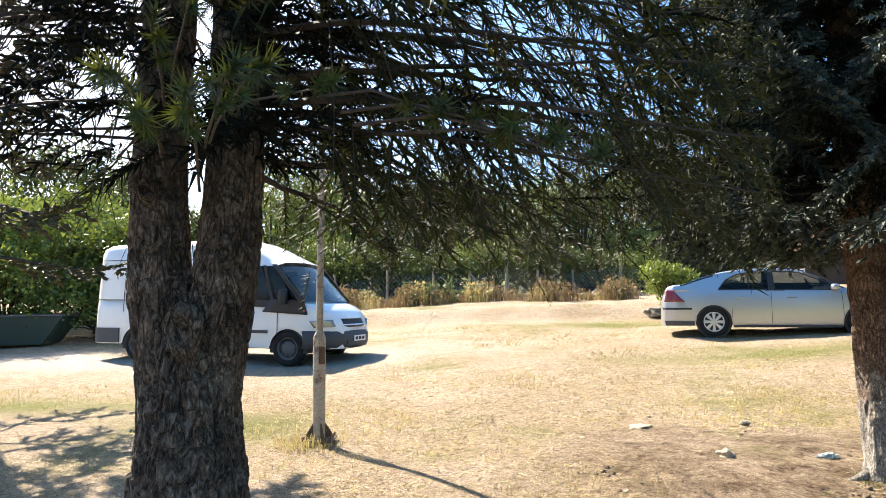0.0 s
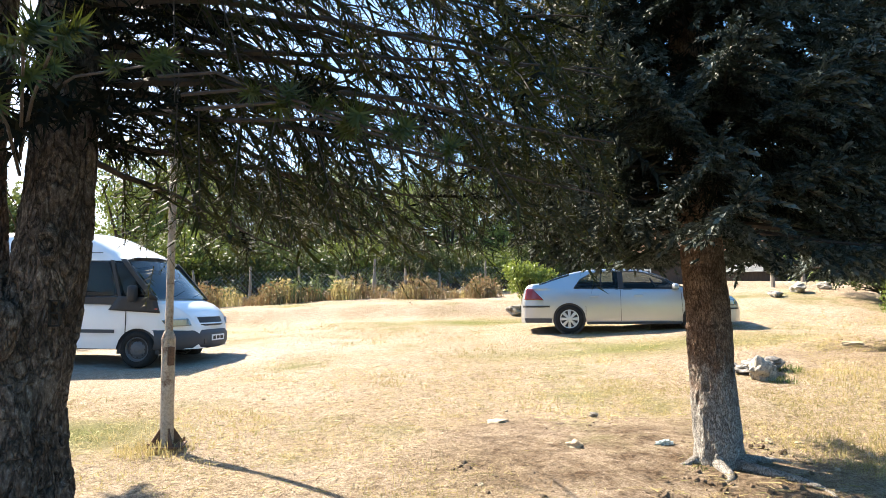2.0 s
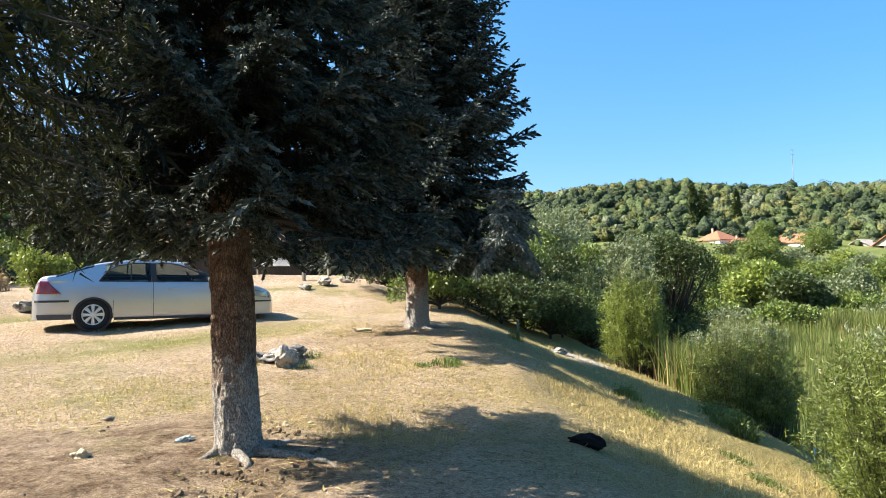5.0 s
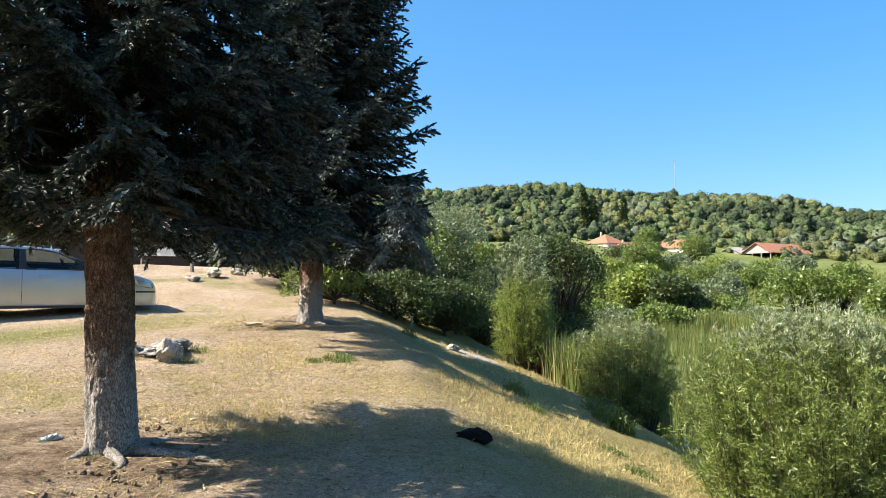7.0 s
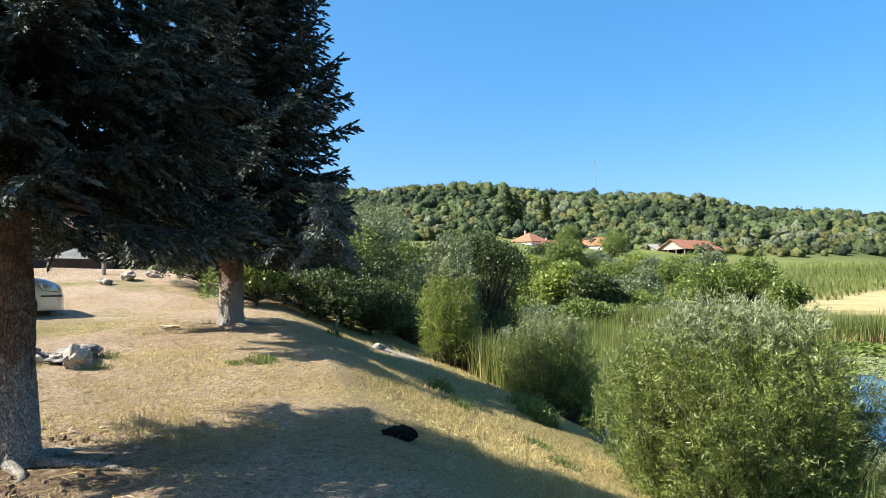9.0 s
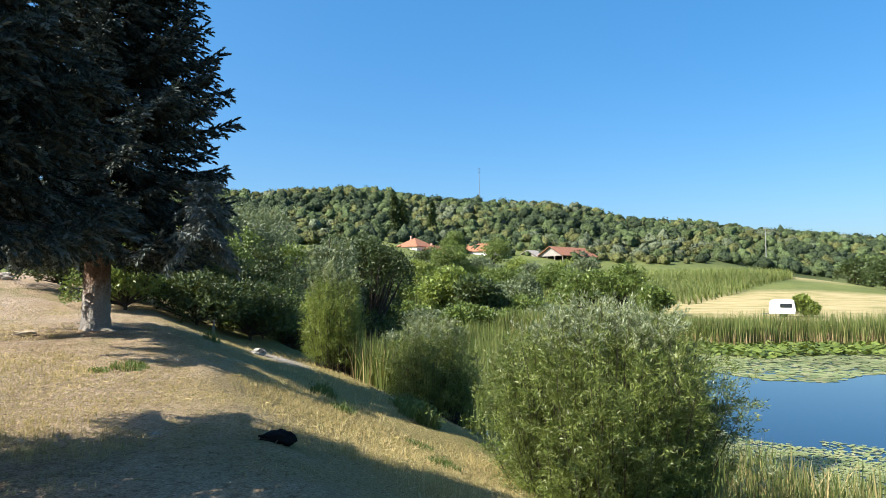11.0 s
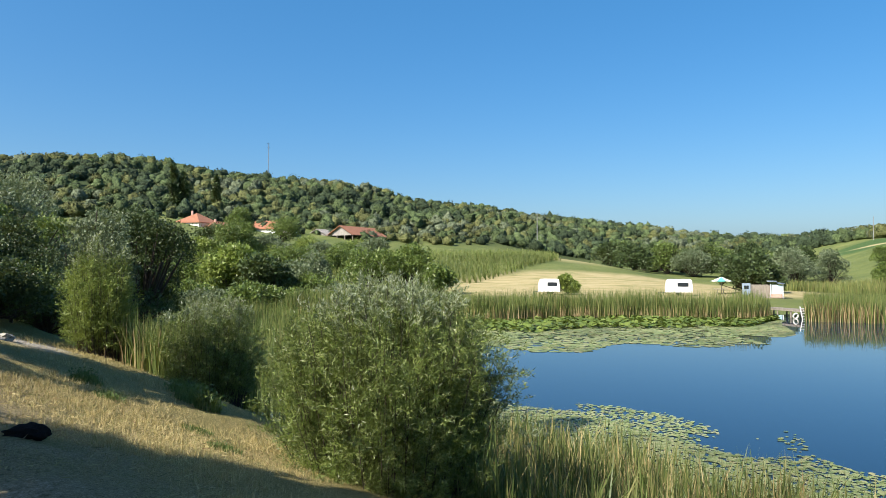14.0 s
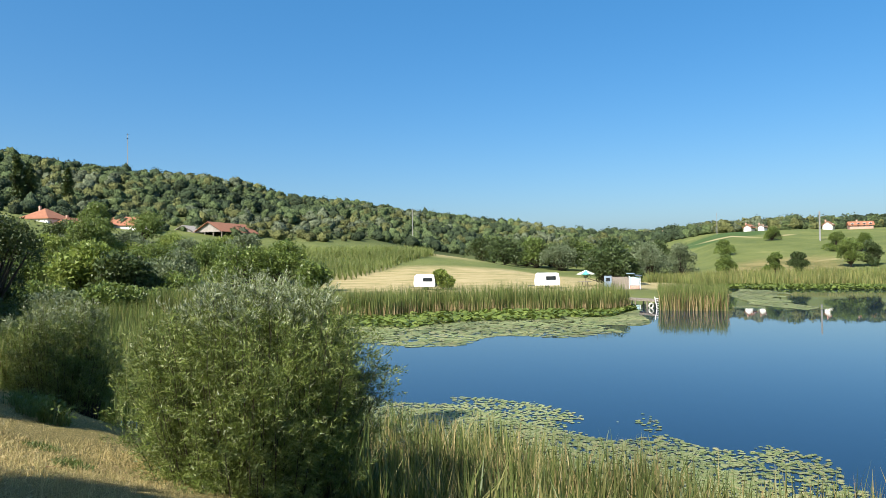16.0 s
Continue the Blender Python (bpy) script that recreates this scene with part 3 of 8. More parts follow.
def inner_spray(twigs, seed=1):
    """A shaded branchlet along z, thick with fine side twigs."""
    r = np.random.default_rng(seed)
    V = [(0, 0, 0)] + [(.02 * np.cos(a), .02 * np.sin(a), .4) for a in (0, 2.1, 4.2)] + [(0, 0, 1.0)]
    F = [(0, 1 + (i + 1) % 3, 1 + i) for i in range(3)] + [(4, 1 + i, 1 + (i + 1) % 3) for i in range(3)]
    for i in range(twigs):
        t, phi = (i + .5) / twigs, i * 2.39996
        al = radians(72 - 30 * t + r.uniform(-12, 12))
        rad = np.array([np.cos(phi), np.sin(phi), 0])
        d = np.sin(al) * rad + np.array([0, 0, np.cos(al)])
        side = np.cross(d, rad)
        side = side / (np.linalg.norm(side) + 1e-9) * .03
        p = np.array([0, 0, t * .95])
        k = len(V)
        V += [tuple(p - side), tuple(p + side), tuple(p + d * .30 * r.uniform(.6, 1.2))]
        F.append((k, k + 1, k + 2))
    return np.array(V), np.array(F)


def sprig(needles, seed=1):
    """A long fir twig along z with needles in two loose ranks."""
    r = np.random.default_rng(seed)
    V = [(.012 * np.cos(a), .012 * np.sin(a), 0) for a in (0, 2.1, 4.2)] + [(0, 0, 1.0)]
    F = [(0, 1, 3), (1, 2, 3), (2, 0, 3)]
    for i in range(needles):
        t = (i + .5) / needles
        phi = (0 if i % 2 else np.pi) + r.normal(0, .75)
        al = radians(62 - 25 * t + r.uniform(-8, 8))
        rad = np.array([np.cos(phi), np.sin(phi), 0])
        d = np.sin(al) * rad + np.array([0, 0, np.cos(al)])
        side = np.cross(d, rad)
        side = side / (np.linalg.norm(side) + 1e-9) * .0130
        p = np.array([0, 0, .06 + t * .94])
        k = len(V)
        V += [tuple(p - side), tuple(p + side), tuple(p + d * .165 * r.uniform(.8, 1.15))]
        F.append((k, k + 1, k + 2))
    return np.array(V), np.array(F)


def bough(start, az, length, rise, droop, tip, r, side_gap, side_len, twig_gap, shoot_len, hang=0.25):
    """A conifer branch: the line of its limb, and the shoots on it as (place, way)."""
    n = max(6, int(length / 0.12))
    t = np.linspace(0, 1, n)
    wig = np.cumsum(r.normal(0, 0.012, n))
    out = t * length
    ca, sa = math.cos(az), math.sin(az)
    z = rise * out - droop * length * t ** 1.6 + tip * length * t ** 4
    line = np.stack([start[0] + ca * out - sa * wig * length, start[1] + sa * out + ca * wig * length, start[2] + z], 1)
    P, D, S = [], [], []
    twigs = []
    pos = length * 0.16
    sgn = 1
    while pos < length:
        k = pos / length
        i = min(n - 2, int(k * (n - 1)))
        f = k * (n - 1) - i
        p = line[i] * (1 - f) + line[i + 1] * f
        d = line[i + 1] - line[i]
        d = d / np.linalg.norm(d)
        sd = np.array([-d[1], d[0], 0]) * sgn
        sl = side_len * (1 - 0.6 * k) * r.uniform(.7, 1.15) * min(1, 0.35 + 2.2 * k)
        way = 0.62 * d + 0.75 * sd + np.array([0, 0, -hang * r.uniform(.2, 1.5)])
        way = way / np.linalg.norm(way)
        m = max(1, int(sl / twig_gap))
        q = p.copy()
        twigs.append((p, p + way * sl + np.array([0, 0, -hang * 0.35 * sl])))
        for j in range(m):
            u = (j + 0.6) / m
            w = way + np.array([0, 0, -hang * 0.7 * u])
            q = p + w * (u * sl)
            for s2 in (1, -1):
                lat = np.cross(w, [0, 0, 1.0]) * s2
                dd = 0.75 * w + 0.7 * lat + r.normal(0, 0.22, 3)
                P.append(q), D.append(dd), S.append(shoot_len * r.uniform(.65, 1.15) * (1 - .3 * u))
        P.append(p + way * sl), D.append(way + r.normal(0, .12, 3)), S.append(shoot_len * r.uniform(.9, 1.3))
        pos += side_gap * r.uniform(.7, 1.3)
        sgn = -sgn
    P.append(line[-1]), D.append(line[-1] - line[-2]), S.append(shoot_len * 1.3)
    return line, twigs, np.array(P), np.array(D), np.array(S)


def spruce_bough(start, az, length, rise, droop, tip, r, gap, side_len, shoot_len, hang, bare=0.3):
    """A spruce branch whose flat, hanging branchlets are closely set with short shoots: limb line, twigs, shoots (place, way, length)."""
    n = max(6, int(length / 0.12))
    t = np.linspace(0, 1, n)
    out = t * length
    ca, sa = math.cos(az), math.sin(az)
    wig = np.cumsum(r.normal(0, 0.010, n)) * length
    line = np.stack([start[0] + ca * out - sa * wig, start[1] + sa * out + ca * wig, start[2] + rise * out - droop * length * t ** 1.6 + tip * length * t ** 4], 1)
    P, D, S, twigs = [], [], [], []

    def along(p, way, ln, sag):
        m = max(2, int(ln / (shoot_len * .55)))
        u = (np.arange(m) + r.uniform(.2, .8, m)) / m
        q = p + np.outer(u * ln, way) + np.outer(-sag * ln * u ** 2, [0, 0, 1.0])
        w = way + np.outer(-2 * sag * u, [0, 0, 1.0])
        P.append(q), D.append(w + r.normal(0, .10, (m, 3))), S.append(shoot_len * r.uniform(.9, 1.15, m))
        lat = np.cross(w, [0, 0, 1.0])
        lat = lat / (np.linalg.norm(lat, axis=1, keepdims=True) + 1e-9)
        for s2 in (1, -1):
            P.append(q), D.append(.72 * w + .70 * s2 * lat + r.normal(0, .16, (m, 3))), S.append(shoot_len * (1.35 - .6 * u) * r.uniform(.7, 1.1, m))

    pos, sgn = length * bare, 1
    while pos < length * .98:
        k = pos / length
        i = min(n - 2, int(k * (n - 1)))
        f = k * (n - 1) - i
        p = line[i] * (1 - f) + line[i + 1] * f
        d = line[i + 1] - line[i]
        d = d / np.linalg.norm(d)
        sl = side_len * (1 - 0.62 * k) * r.uniform(.7, 1.15) * min(1, .45 + 1.6 * k)
        way = 0.70 * d + 0.68 * sgn * np.array([-d[1], d[0], 0]) + np.array([0, 0, -hang * r.uniform(.1, .9)])
        way = way / np.linalg.norm(way)
        sag = hang * r.uniform(.2, .6)
        twigs.append((p, p + way * sl - np.array([0, 0, sag * sl])))
        along(p, way, sl, sag)
        pos += gap * r.uniform(.6, 1.2) * .5
        sgn = -sgn
    k = int((n - 1) * .8)
    d = line[-1] - line[k]
    along(line[k], d / np.linalg.norm(d), np.linalg.norm(d) + .04, -.1)
    return line, twigs, np.vstack(P), np.vstack(D), np.concatenate(S)


def stick_mesh(lines, r0, r1, sides=5):
    """Thin tapering bars along many lines, as arrays."""
    V, F, base = [], [], 0
    ang = np.linspace(0, 2 * np.pi, sides, endpoint=False)
    for (line, a, b) in zip(lines, r0, r1):
        line = np.asarray(line)
        d = np.gradient(line, axis=0)
        R = frames(d)
        rad = np.linspace(a, b, len(line))[:, None, None]
        ring = line[:, None, :] + rad * (np.cos(ang)[None, :, None] * R[:, None, :, 0] + np.sin(ang)[None, :, None] * R[:, None, :, 1])
        V.append(ring.reshape(-1, 3))
        n = len(line)
        i, j = np.meshgrid(np.arange(n - 1), np.arange(sides), indexing="ij")
        q = (i * sides + j).ravel()
        w = (i * sides + (j + 1) % sides).ravel()
        F.append(base + np.stack([q, w, w + sides, q + sides], 1))
        base += n * sides
    return np.vstack(V), np.vstack(F)


def trunk_mesh(axis, radii, sides, rings, rough, flare=0.25, seed=3):
    """A trunk with bark plates and roots: axis is a list of points, radii at them."""
    axis, radii = np.asarray(axis, float), np.asarray(radii, float)
    t = np.linspace(0, 1, rings)
    k = np.linspace(0, 1, len(axis))
    L = np.stack([np.interp(t, k, axis[:, c]) for c in range(3)], 1)
    for _ in range(6):
        L[1:-1] = 0.5 * L[1:-1] + 0.25 * (L[:-2] + L[2:])
    rad = np.interp(t, k, radii)
    ang = np.linspace(0, 2 * np.pi, sides, endpoint=False)
    V = []
    for i in range(rings):
        h = L[i, 2] - L[0, 2]
        for a in ang:
            x, y, z = L[i, 0] + math.cos(a), L[i, 1] + math.sin(a), L[i, 2]
            g = noise.noise((math.cos(a) * 2.2 + seed, math.sin(a) * 2.2, h * 1.1)) * 0.5
            plate = noise.cell((math.cos(a) * rad[i] * 22 + seed, math.sin(a) * rad[i] * 22 + 0.2 * math.sin(h * 9), h * 7.5)) - 0.5
            crack = abs(noise.noise((math.cos(a) * rad[i] * 26, math.sin(a) * rad[i] * 26, h * 5.0 + seed)))
            root = flare * max(0, 1 - h / 0.35) ** 2 * (0.6 + 0.7 * math.cos(5 * a + seed))
            r = rad[i] * (1 + 0.13 * g + root) + rough * (0.55 * plate - 1.3 * max(0, 0.16 - crack) * 4)
            V.append((L[i, 0] + r * math.cos(a), L[i, 1] + r * math.sin(a), z))
    i, j = np.meshgrid(np.arange(rings - 1), np.arange(sides), indexing="ij")
    q, w = (i * sides + j).ravel(), (i * sides + (j + 1) % sides).ravel()
    return np.array(V), np.stack([q, w, w + sides, q + sides], 1)


def conifer(label, x, y, lean, top, crown, radius, trunk_r, needles, material, bark, seed, dense_to, droop=0.22, gap=0.34, per=7, low=0.85, shape=0.75, sag=0.0, fill=6, spray=0.10, size=0.13, hanging=(), roots=()):
    """A spruce: whorls of boughs from the height crown up to top; dense up to the height dense_to above its foot."""
    r = np.random.default_rng(seed)
    z0 = ground_at(x, y)
    root = empty("spruce", pose(x, y, z0), label, "tree", "spruces")
    axis = [(0, 0, -0.1), (lean[0] * .3, lean[1] * .3, 1.0), (lean[0] * .75, lean[1] * .75, 2.5), (lean[0], lean[1], 4.0), (lean[0], lean[1], top)]
    V, F = trunk_mesh(axis, [trunk_r * 1.12, trunk_r, trunk_r * .92, trunk_r * .8, 0.02], 56, 150, 0.011, seed=seed)
    sheet("trunk", V, F, bark, root, smooth=False)
    lines, ra, rb = [], [], []
    PP, DD, SS, IP, ID, IS = [], [], [], [], [], []
    z = crown
    while z < top - 0.3:
        k = (z - crown) / (top - crown)
        R = radius * (1 - k) ** shape * (low + (1 - low) * min(1, k * 6))
        dense = z < dense_to
        cnt = per if dense else 6
        turn = r.uniform(0, 6.283)
        for b in range(cnt):
            az = turn + 6.283 * b / cnt + r.normal(0, .16)
            ln = R * r.uniform(.78, 1.12) + 0.12
            ax = np.array([np.interp(z, [0, 4, top], [0, lean[0], lean[0]]), np.interp(z, [0, 4, top], [0, lean[1], lean[1]]), z + r.uniform(-.10, .10)])
            line, tw, P, D, S = spruce_bough(ax, az, ln, 0.08 + 0.42 * k + r.uniform(-.07, .07), droop * r.uniform(.7, 1.3) * (1 - .6 * k) * min(1, .75 + (z - crown) * .6), r.uniform(.16, .30), r, spray if dense else spray * 1.8, 0.62 * min(1, ln / 1.5), size * (1 if dense else 2.0), 0.55)
            lines.append(line), ra.append(0.012 + 0.010 * ln), rb.append(0.003)
            floor_z = crown - .24 - sag * max(0.0, math.cos(az + .2)) + r.normal(0, .14)
            keep = P[:, 2] > floor_z - 0.25 * (r.uniform(size=len(P)) > .93)
            P, D, S = P[keep], D[keep], S[keep]
            # heavy inner sprays that close the crown, their colour standing in for shade
            for u in np.linspace(.08, .72, fill if dense else 3):
                q = line[int(u * (len(line) - 1))]
                for _ in range(2):
                    IP.append(q + r.normal(0, .07, 3) + [0, 0, .04]), ID.append([math.cos(az) * .5 + r.normal(0, .55), math.sin(az) * .5 + r.normal(0, .55), -.45 + r.normal(0, .35)]), IS.append(r.uniform(.22, .38) * (1 if dense else 1.4))
            under = line[:, 2] < floor_z + .06
            if under.any():
                lines[-1] = line[:max(3, int(np.argmax(under)))]
            if dense:
                for a, c in tw[::2]:
                    if c[2] < floor_z + .04:
                        continue
                    lines.append(np.array([a, (a + c) / 2, c])), ra.append(0.004), rb.append(0.0015)
            PP.append(P), DD.append(D), SS.append(S)
        z += gap * r.uniform(.8, 1.2) if dense else 0.55
    # bough ends that hang free of the crown, sunlight painted in as paleness
    for az, reach, z0h, z1h, wide in hanging:
        foot = np.array([math.cos(az) * reach, math.sin(az) * reach, z1h - .25])
        t = np.linspace(0, 1, 12)[:, None]
        limb = np.array([0, 0, z1h - .45]) * (1 - t) + foot * t + np.array([0, 0, .25]) * np.sin(np.pi * t)
        lines.append(np.vstack([limb, foot + [[0, 0, .14], [0, 0, .25]]])), ra.append(.035), rb.append(.006)
        HP, HD, HS = [], [], []
        for h in np.arange(z0h, z1h, .13):
            k = (z1h - h) / (z1h - z0h)
            for b in range(6):
                q = foot * [1, 1, 0] + [0, 0, h]
                line, tw, P, D, S = spruce_bough(q, r.uniform(0, 6.283), wide * min(1, .25 + 1.5 * k) * r.uniform(.75, 1.1), .12, .30 + .9 * k, .05, r, spray, .28, size * .82, .6 + .5 * k, .1)
                lines.append(line), ra.append(.006), rb.append(.002)
                HP.append(P), HD.append(D), HS.append(S)
        HP, HD, HS = np.vstack(HP), np.vstack(HD), np.concatenate(HS)
        T, TF = brush(needles + 4, seed + 1)
        V, F = scatter(T, TF, HP, HD, HS, r.uniform(0, 6.28, len(HP)))
        sheet("tip_foliage", V, F, M_NEEDLE_SUNLIT, root, "blue-grey shoots coloured pale as if sunlit")
    for az, ln in roots:
        n = 9
        t = np.linspace(0, 1, n)
        px, py = np.cos(az + .35 * np.sin(3 * t)) * (trunk_r * .8 + ln * t), np.sin(az + .35 * np.sin(3 * t)) * (trunk_r * .8 + ln * t)
        pz = height(x + px, y + py) - z0 + .035 * (1 - t) - .03 * t
        bm = bmesh.new()
        tube(bm, [(float(a), float(b), float(c)) for a, b, c in zip(px, py, pz)],
                 [float(q) for q in .040 * (1 - t) ** .8 + .010], 8)
        part("root", bm, bark, root, "bare surface root", True)
    V, F = stick_mesh(lines, ra, rb, 4)
    sheet("branchwork", V, F, M_TWIG, root)
    P, D, S = np.vstack(PP), np.vstack(DD), np.concatenate(SS)
    T, TF = brush(needles, seed)
    V, F = scatter(T, TF, P, D, S, r.uniform(0, 6.28, len(P)))
    sheet("needle_mass", V, F, material, root)
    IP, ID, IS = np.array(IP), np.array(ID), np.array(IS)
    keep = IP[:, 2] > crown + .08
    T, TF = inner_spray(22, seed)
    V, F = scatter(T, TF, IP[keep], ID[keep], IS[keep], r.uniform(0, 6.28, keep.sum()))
    sheet("inner_crown", V, F, M_NEEDLE_SHADE, root, "inner needles coloured near-black for shade")
    return root, len(F)


def leaf_template(long=1.0, wide=0.5, fold=0.12):
    return np.array([(0, 0, 0), (-wide / 2, fold * wide, long * .45), (0, 0, long), (wide / 2, fold * wide, long * .45)]), np.array([(0, 1, 2), (0, 2, 3)])


def crown_points(r, n, lumps, size, spread):
    """Points and outward ways on a ragged crown made of lumps [(centre, radii)]."""
    P, D = [], []
    w = np.array([s[1][0] * s[1][1] + s[1][1] * s[1][2] for s in lumps])
    for (c, rad), m in zip(lumps, (n * w / w.sum()).astype(int)):
        d = r.normal(size=(m, 3))
        d /= np.linalg.norm(d, axis=1, keepdims=True)
        d[:, 2] = np.where(d[:, 2] < -0.5, -d[:, 2] * .5, d[:, 2])
        q = r.uniform(0.62, 1.0, m) ** 0.6 + r.normal(0, 0.05, m)
        bulge = 1 + 0.16 * np.sin(d[:, 0] * 5 + c[0]) * np.sin(d[:, 1] * 6 + c[1]) + 0.12 * np.sin(d[:, 2] * 9 + c[2] * 3) * np.cos(d[:, 0] * 8)
        P.append(np.array(c) + d * np.array(rad) * (q * bulge)[:, None])
        D.append(d)
    P, D = np.vstack(P), np.vstack(D)
    D = D * (1 - spread) + r.normal(size=D.shape) * spread + np.array([0, 0, 0.15])
    return P, D


def leafy(name, label, category, x, y, lumps, n, leaf, wide, material, seed, trunk=0.0, group="", spread=0.6, sink=0.05, clump=1):
    """A broad-leaved tree or bush: limbs, and leaves on a ragged crown."""
    r = np.random.default_rng(seed)
    z0 = ground_at(x, y)
    root = empty(name, pose(x, y, z0), label, category, group)
    low = min(c[2] - rd[2] for c, rd in lumps)
    lines, ra, rb = [], [], []
    foot = np.array([0, 0, -sink - 0.1])
    mid = np.array([0, 0, max(0.15, low * 0.9)])
    tr = trunk or 0.05
    lines.append(np.array([foot, (foot + mid) / 2, mid])), ra.append(tr * 1.25), rb.append(tr * .8)
    for c, rd in lumps:
        for _ in range(3):
            e = np.array(c) + r.normal(size=3) * np.array(rd) * 0.45
            b = mid * r.uniform(.6, 1.0)
            m2 = (b + e) / 2 + r.normal(0, 0.06, 3) * rd[0]
            lines.append(np.array([b, (b + m2) / 2 + [0, 0, .03], m2, (m2 + e) / 2, e])), ra.append(tr * .55), rb.append(tr * .12)
    V, F = stick_mesh(lines, ra, rb, 5)
    sheet("trunk" if trunk else "stemwork", V, F, M_TWIG, root)
    P, D = crown_points(r, n // clump, lumps, leaf, spread)
    if clump > 1:
        P = np.repeat(P, clump, 0) + r.normal(0, leaf * 1.1, (len(P) * clump, 3))
        D = np.repeat(D, clump, 0) + r.normal(0, 0.7, (len(D) * clump, 3))
    T, TF = leaf_template(1.0, wide) if leaf < .06 else (np.array([(-.75 * wide, 0, 0), (.75 * wide, .1 * wide, .15), (0, 0, 1.0)]), np.array([(0, 1, 2)]))
    V, F = scatter(T, TF, P, D, leaf * r.uniform(.6, 1.3, len(P)), r.uniform(0, 6.28, len(P)))
    sheet("crown", V, F, material, root)
    return root

# ---- the three conifers ----
def forked_fir():
    """The old fir with a forked trunk, whose boughs hang over the clearing."""
    r = np.random.default_rng(11)
    x, y = -1.115, 3.05
    z0 = ground_at(x, y)
    root = empty("forked_fir", pose(x, y, z0), "old grey-barked fir with forked trunk and low boughs", "tree")
    V, F = trunk_mesh([(0, 0, -.1), (.01, 0, .35), (0, 0, .75), (0.0, 0, 1.05), (.01, 0, 1.38), (.01, 0, 1.52)], [.36, .275, .245, .205, .15, .06], 150, 150, 0.024, 0.2, 5)
    sheet("trunk", V, F, M_BARK_GREY, root)
    for axis, rad, s in (([(-.05, 0, .45), (-.088, 0, 1.0), (-.145, 0, 1.45), (-.168, .02, 2.0), (-.15, .05, 2.8), (-.1, .1, 5.0), (-.1, .15, 6.8)], [.17, .138, .140, .126, .12, .08, .02], 8),
                         ([(.05, 0, .45), (.080, 0, 1.0), (.150, -.02, 1.5), (.187, -.02, 2.0), (.19, .0, 2.8), (.2, .05, 5.0), (.25, .1, 7.5)], [.17, .138, .145, .128, .118, .08, .02], 9)):
        V, F = trunk_mesh(axis, rad, 90, 180, 0.014, 0.0, s)
        sheet("stem", V, F, M_BARK_GREY, root)
    # the knot at the fork, and healed branch scars
    for c, rad in (((.03, -.20, 1.30), .062), ((.185, -.145, 1.62), .04), ((-.16, -.135, 1.9), .03)):
        bm = bmesh.new()
        rings = []
        for k, (q, o) in enumerate(((1.35, -.02), (1.1, .022), (.78, .035), (.52, .010), (.15, -.02))):
            rings.append([bm.verts.new((c[0] + rad * q * math.cos(a) * (1 + .1 * math.sin(3 * a)), c[1] - o + 0.012 * math.cos(a) ** 2, c[2] + 1.45 * rad * q * math.sin(a))) for a in np.linspace(0, 6.283, 18, endpoint=False)])
        for a, b in zip(rings, rings[1:]):
            for i in range(18):
                bm.faces.new((a[i], a[(i + 1) % 18], b[(i + 1) % 18], b[i]))
        bm.faces.new(rings[-1])
        part("knot", bm, M_BARK_GREY, root, "healed branch scar", True)
    # a letter cut into the bark
    bm = bmesh.new()
    for a in ((0, 0, .005, .10), (0, 0, .038, .005), (0, .048, .036, .053), (0, .095, .036, .10), (.036, .005, .041, .047), (.033, .055, .038, .095)):
        box(bm, .20 + a[0], -.166, 1.31 + a[1], .20 + a[2], -.145, 1.31 + a[3])
    part("carved_letter", bm, M_CARVED, root, "letter B carved into the bark")
    eye = np.array([0.2 - x, 0.0 - y, 1.5 - z0])
    lines, ra, rb, PP, DD, SS, IP, ID, IS = [], [], [], [], [], [], [], [], []

    def cut_back(q):
        return (q[..., 1] + y) * .50 - (q[..., 0] + x) < 0.02

    def add(start, az, ln, rise, droop, tip, side=0.75, gap=0.12, bare=0.0, hang=0.55, thick=1.0, inner=0.0):
        line, tw, P, D, S = bough(np.array(start), radians(az), ln, rise, droop, tip, r, gap, side, 0.15, 0.24, hang)
        if np.min(np.linalg.norm(line - eye, axis=1)) < 0.8:
            return
        # the side towards the lake has been cut back
        cut = cut_back
        sunk = line[:, 2] < 1.68
        if sunk.any():
            line = line[:max(3, int(np.argmax(sunk)))]
        if cut(line).any():
            line = line[:max(3, int(np.argmax(cut(line))))]
        lines.append(line), ra.append((0.006 + 0.005 * ln) * thick), rb.append(0.003)
        for a, c in tw:
            if np.linalg.norm(c - eye) < 1.0 or cut(c) or c[2] < 1.62:
                continue
            lines.append(np.array([a, (a + c) / 2 + [0, 0, .02], c])), ra.append(0.004), rb.append(0.0015)
            if r.uniform() > bare and math.hypot(a[0], a[1]) > inner:
                PP.append(a[None]), DD.append((c - a)[None]), SS.append([np.linalg.norm(c - a) * 1.05])
        keep = (P[:, 2] > 1.66 + .1 * r.normal(size=len(P))) & (np.hypot(P[:, 0], P[:, 1]) > inner) & ~cut(P + D * S[:, None]) & (np.linalg.norm(P - eye, axis=1) > 1.15) & (r.uniform(size=len(P)) > max(.35, bare))
        PP.append(P[keep]), DD.append(D[keep]), SS.append(S[keep])
        if bare < .5:
            for u in r.uniform(.4, .92, 1):
                q = line[int(u * (len(line) - 1))]
                if np.linalg.norm(q - eye) > 1.7:
                    IP.append(q), ID.append([math.cos(radians(az)) * .8 + r.normal(0, .5), math.sin(radians(az)) * .8 + r.normal(0, .5), -.35 + r.normal(0, .3)]), IS.append(r.uniform(.25, .42))

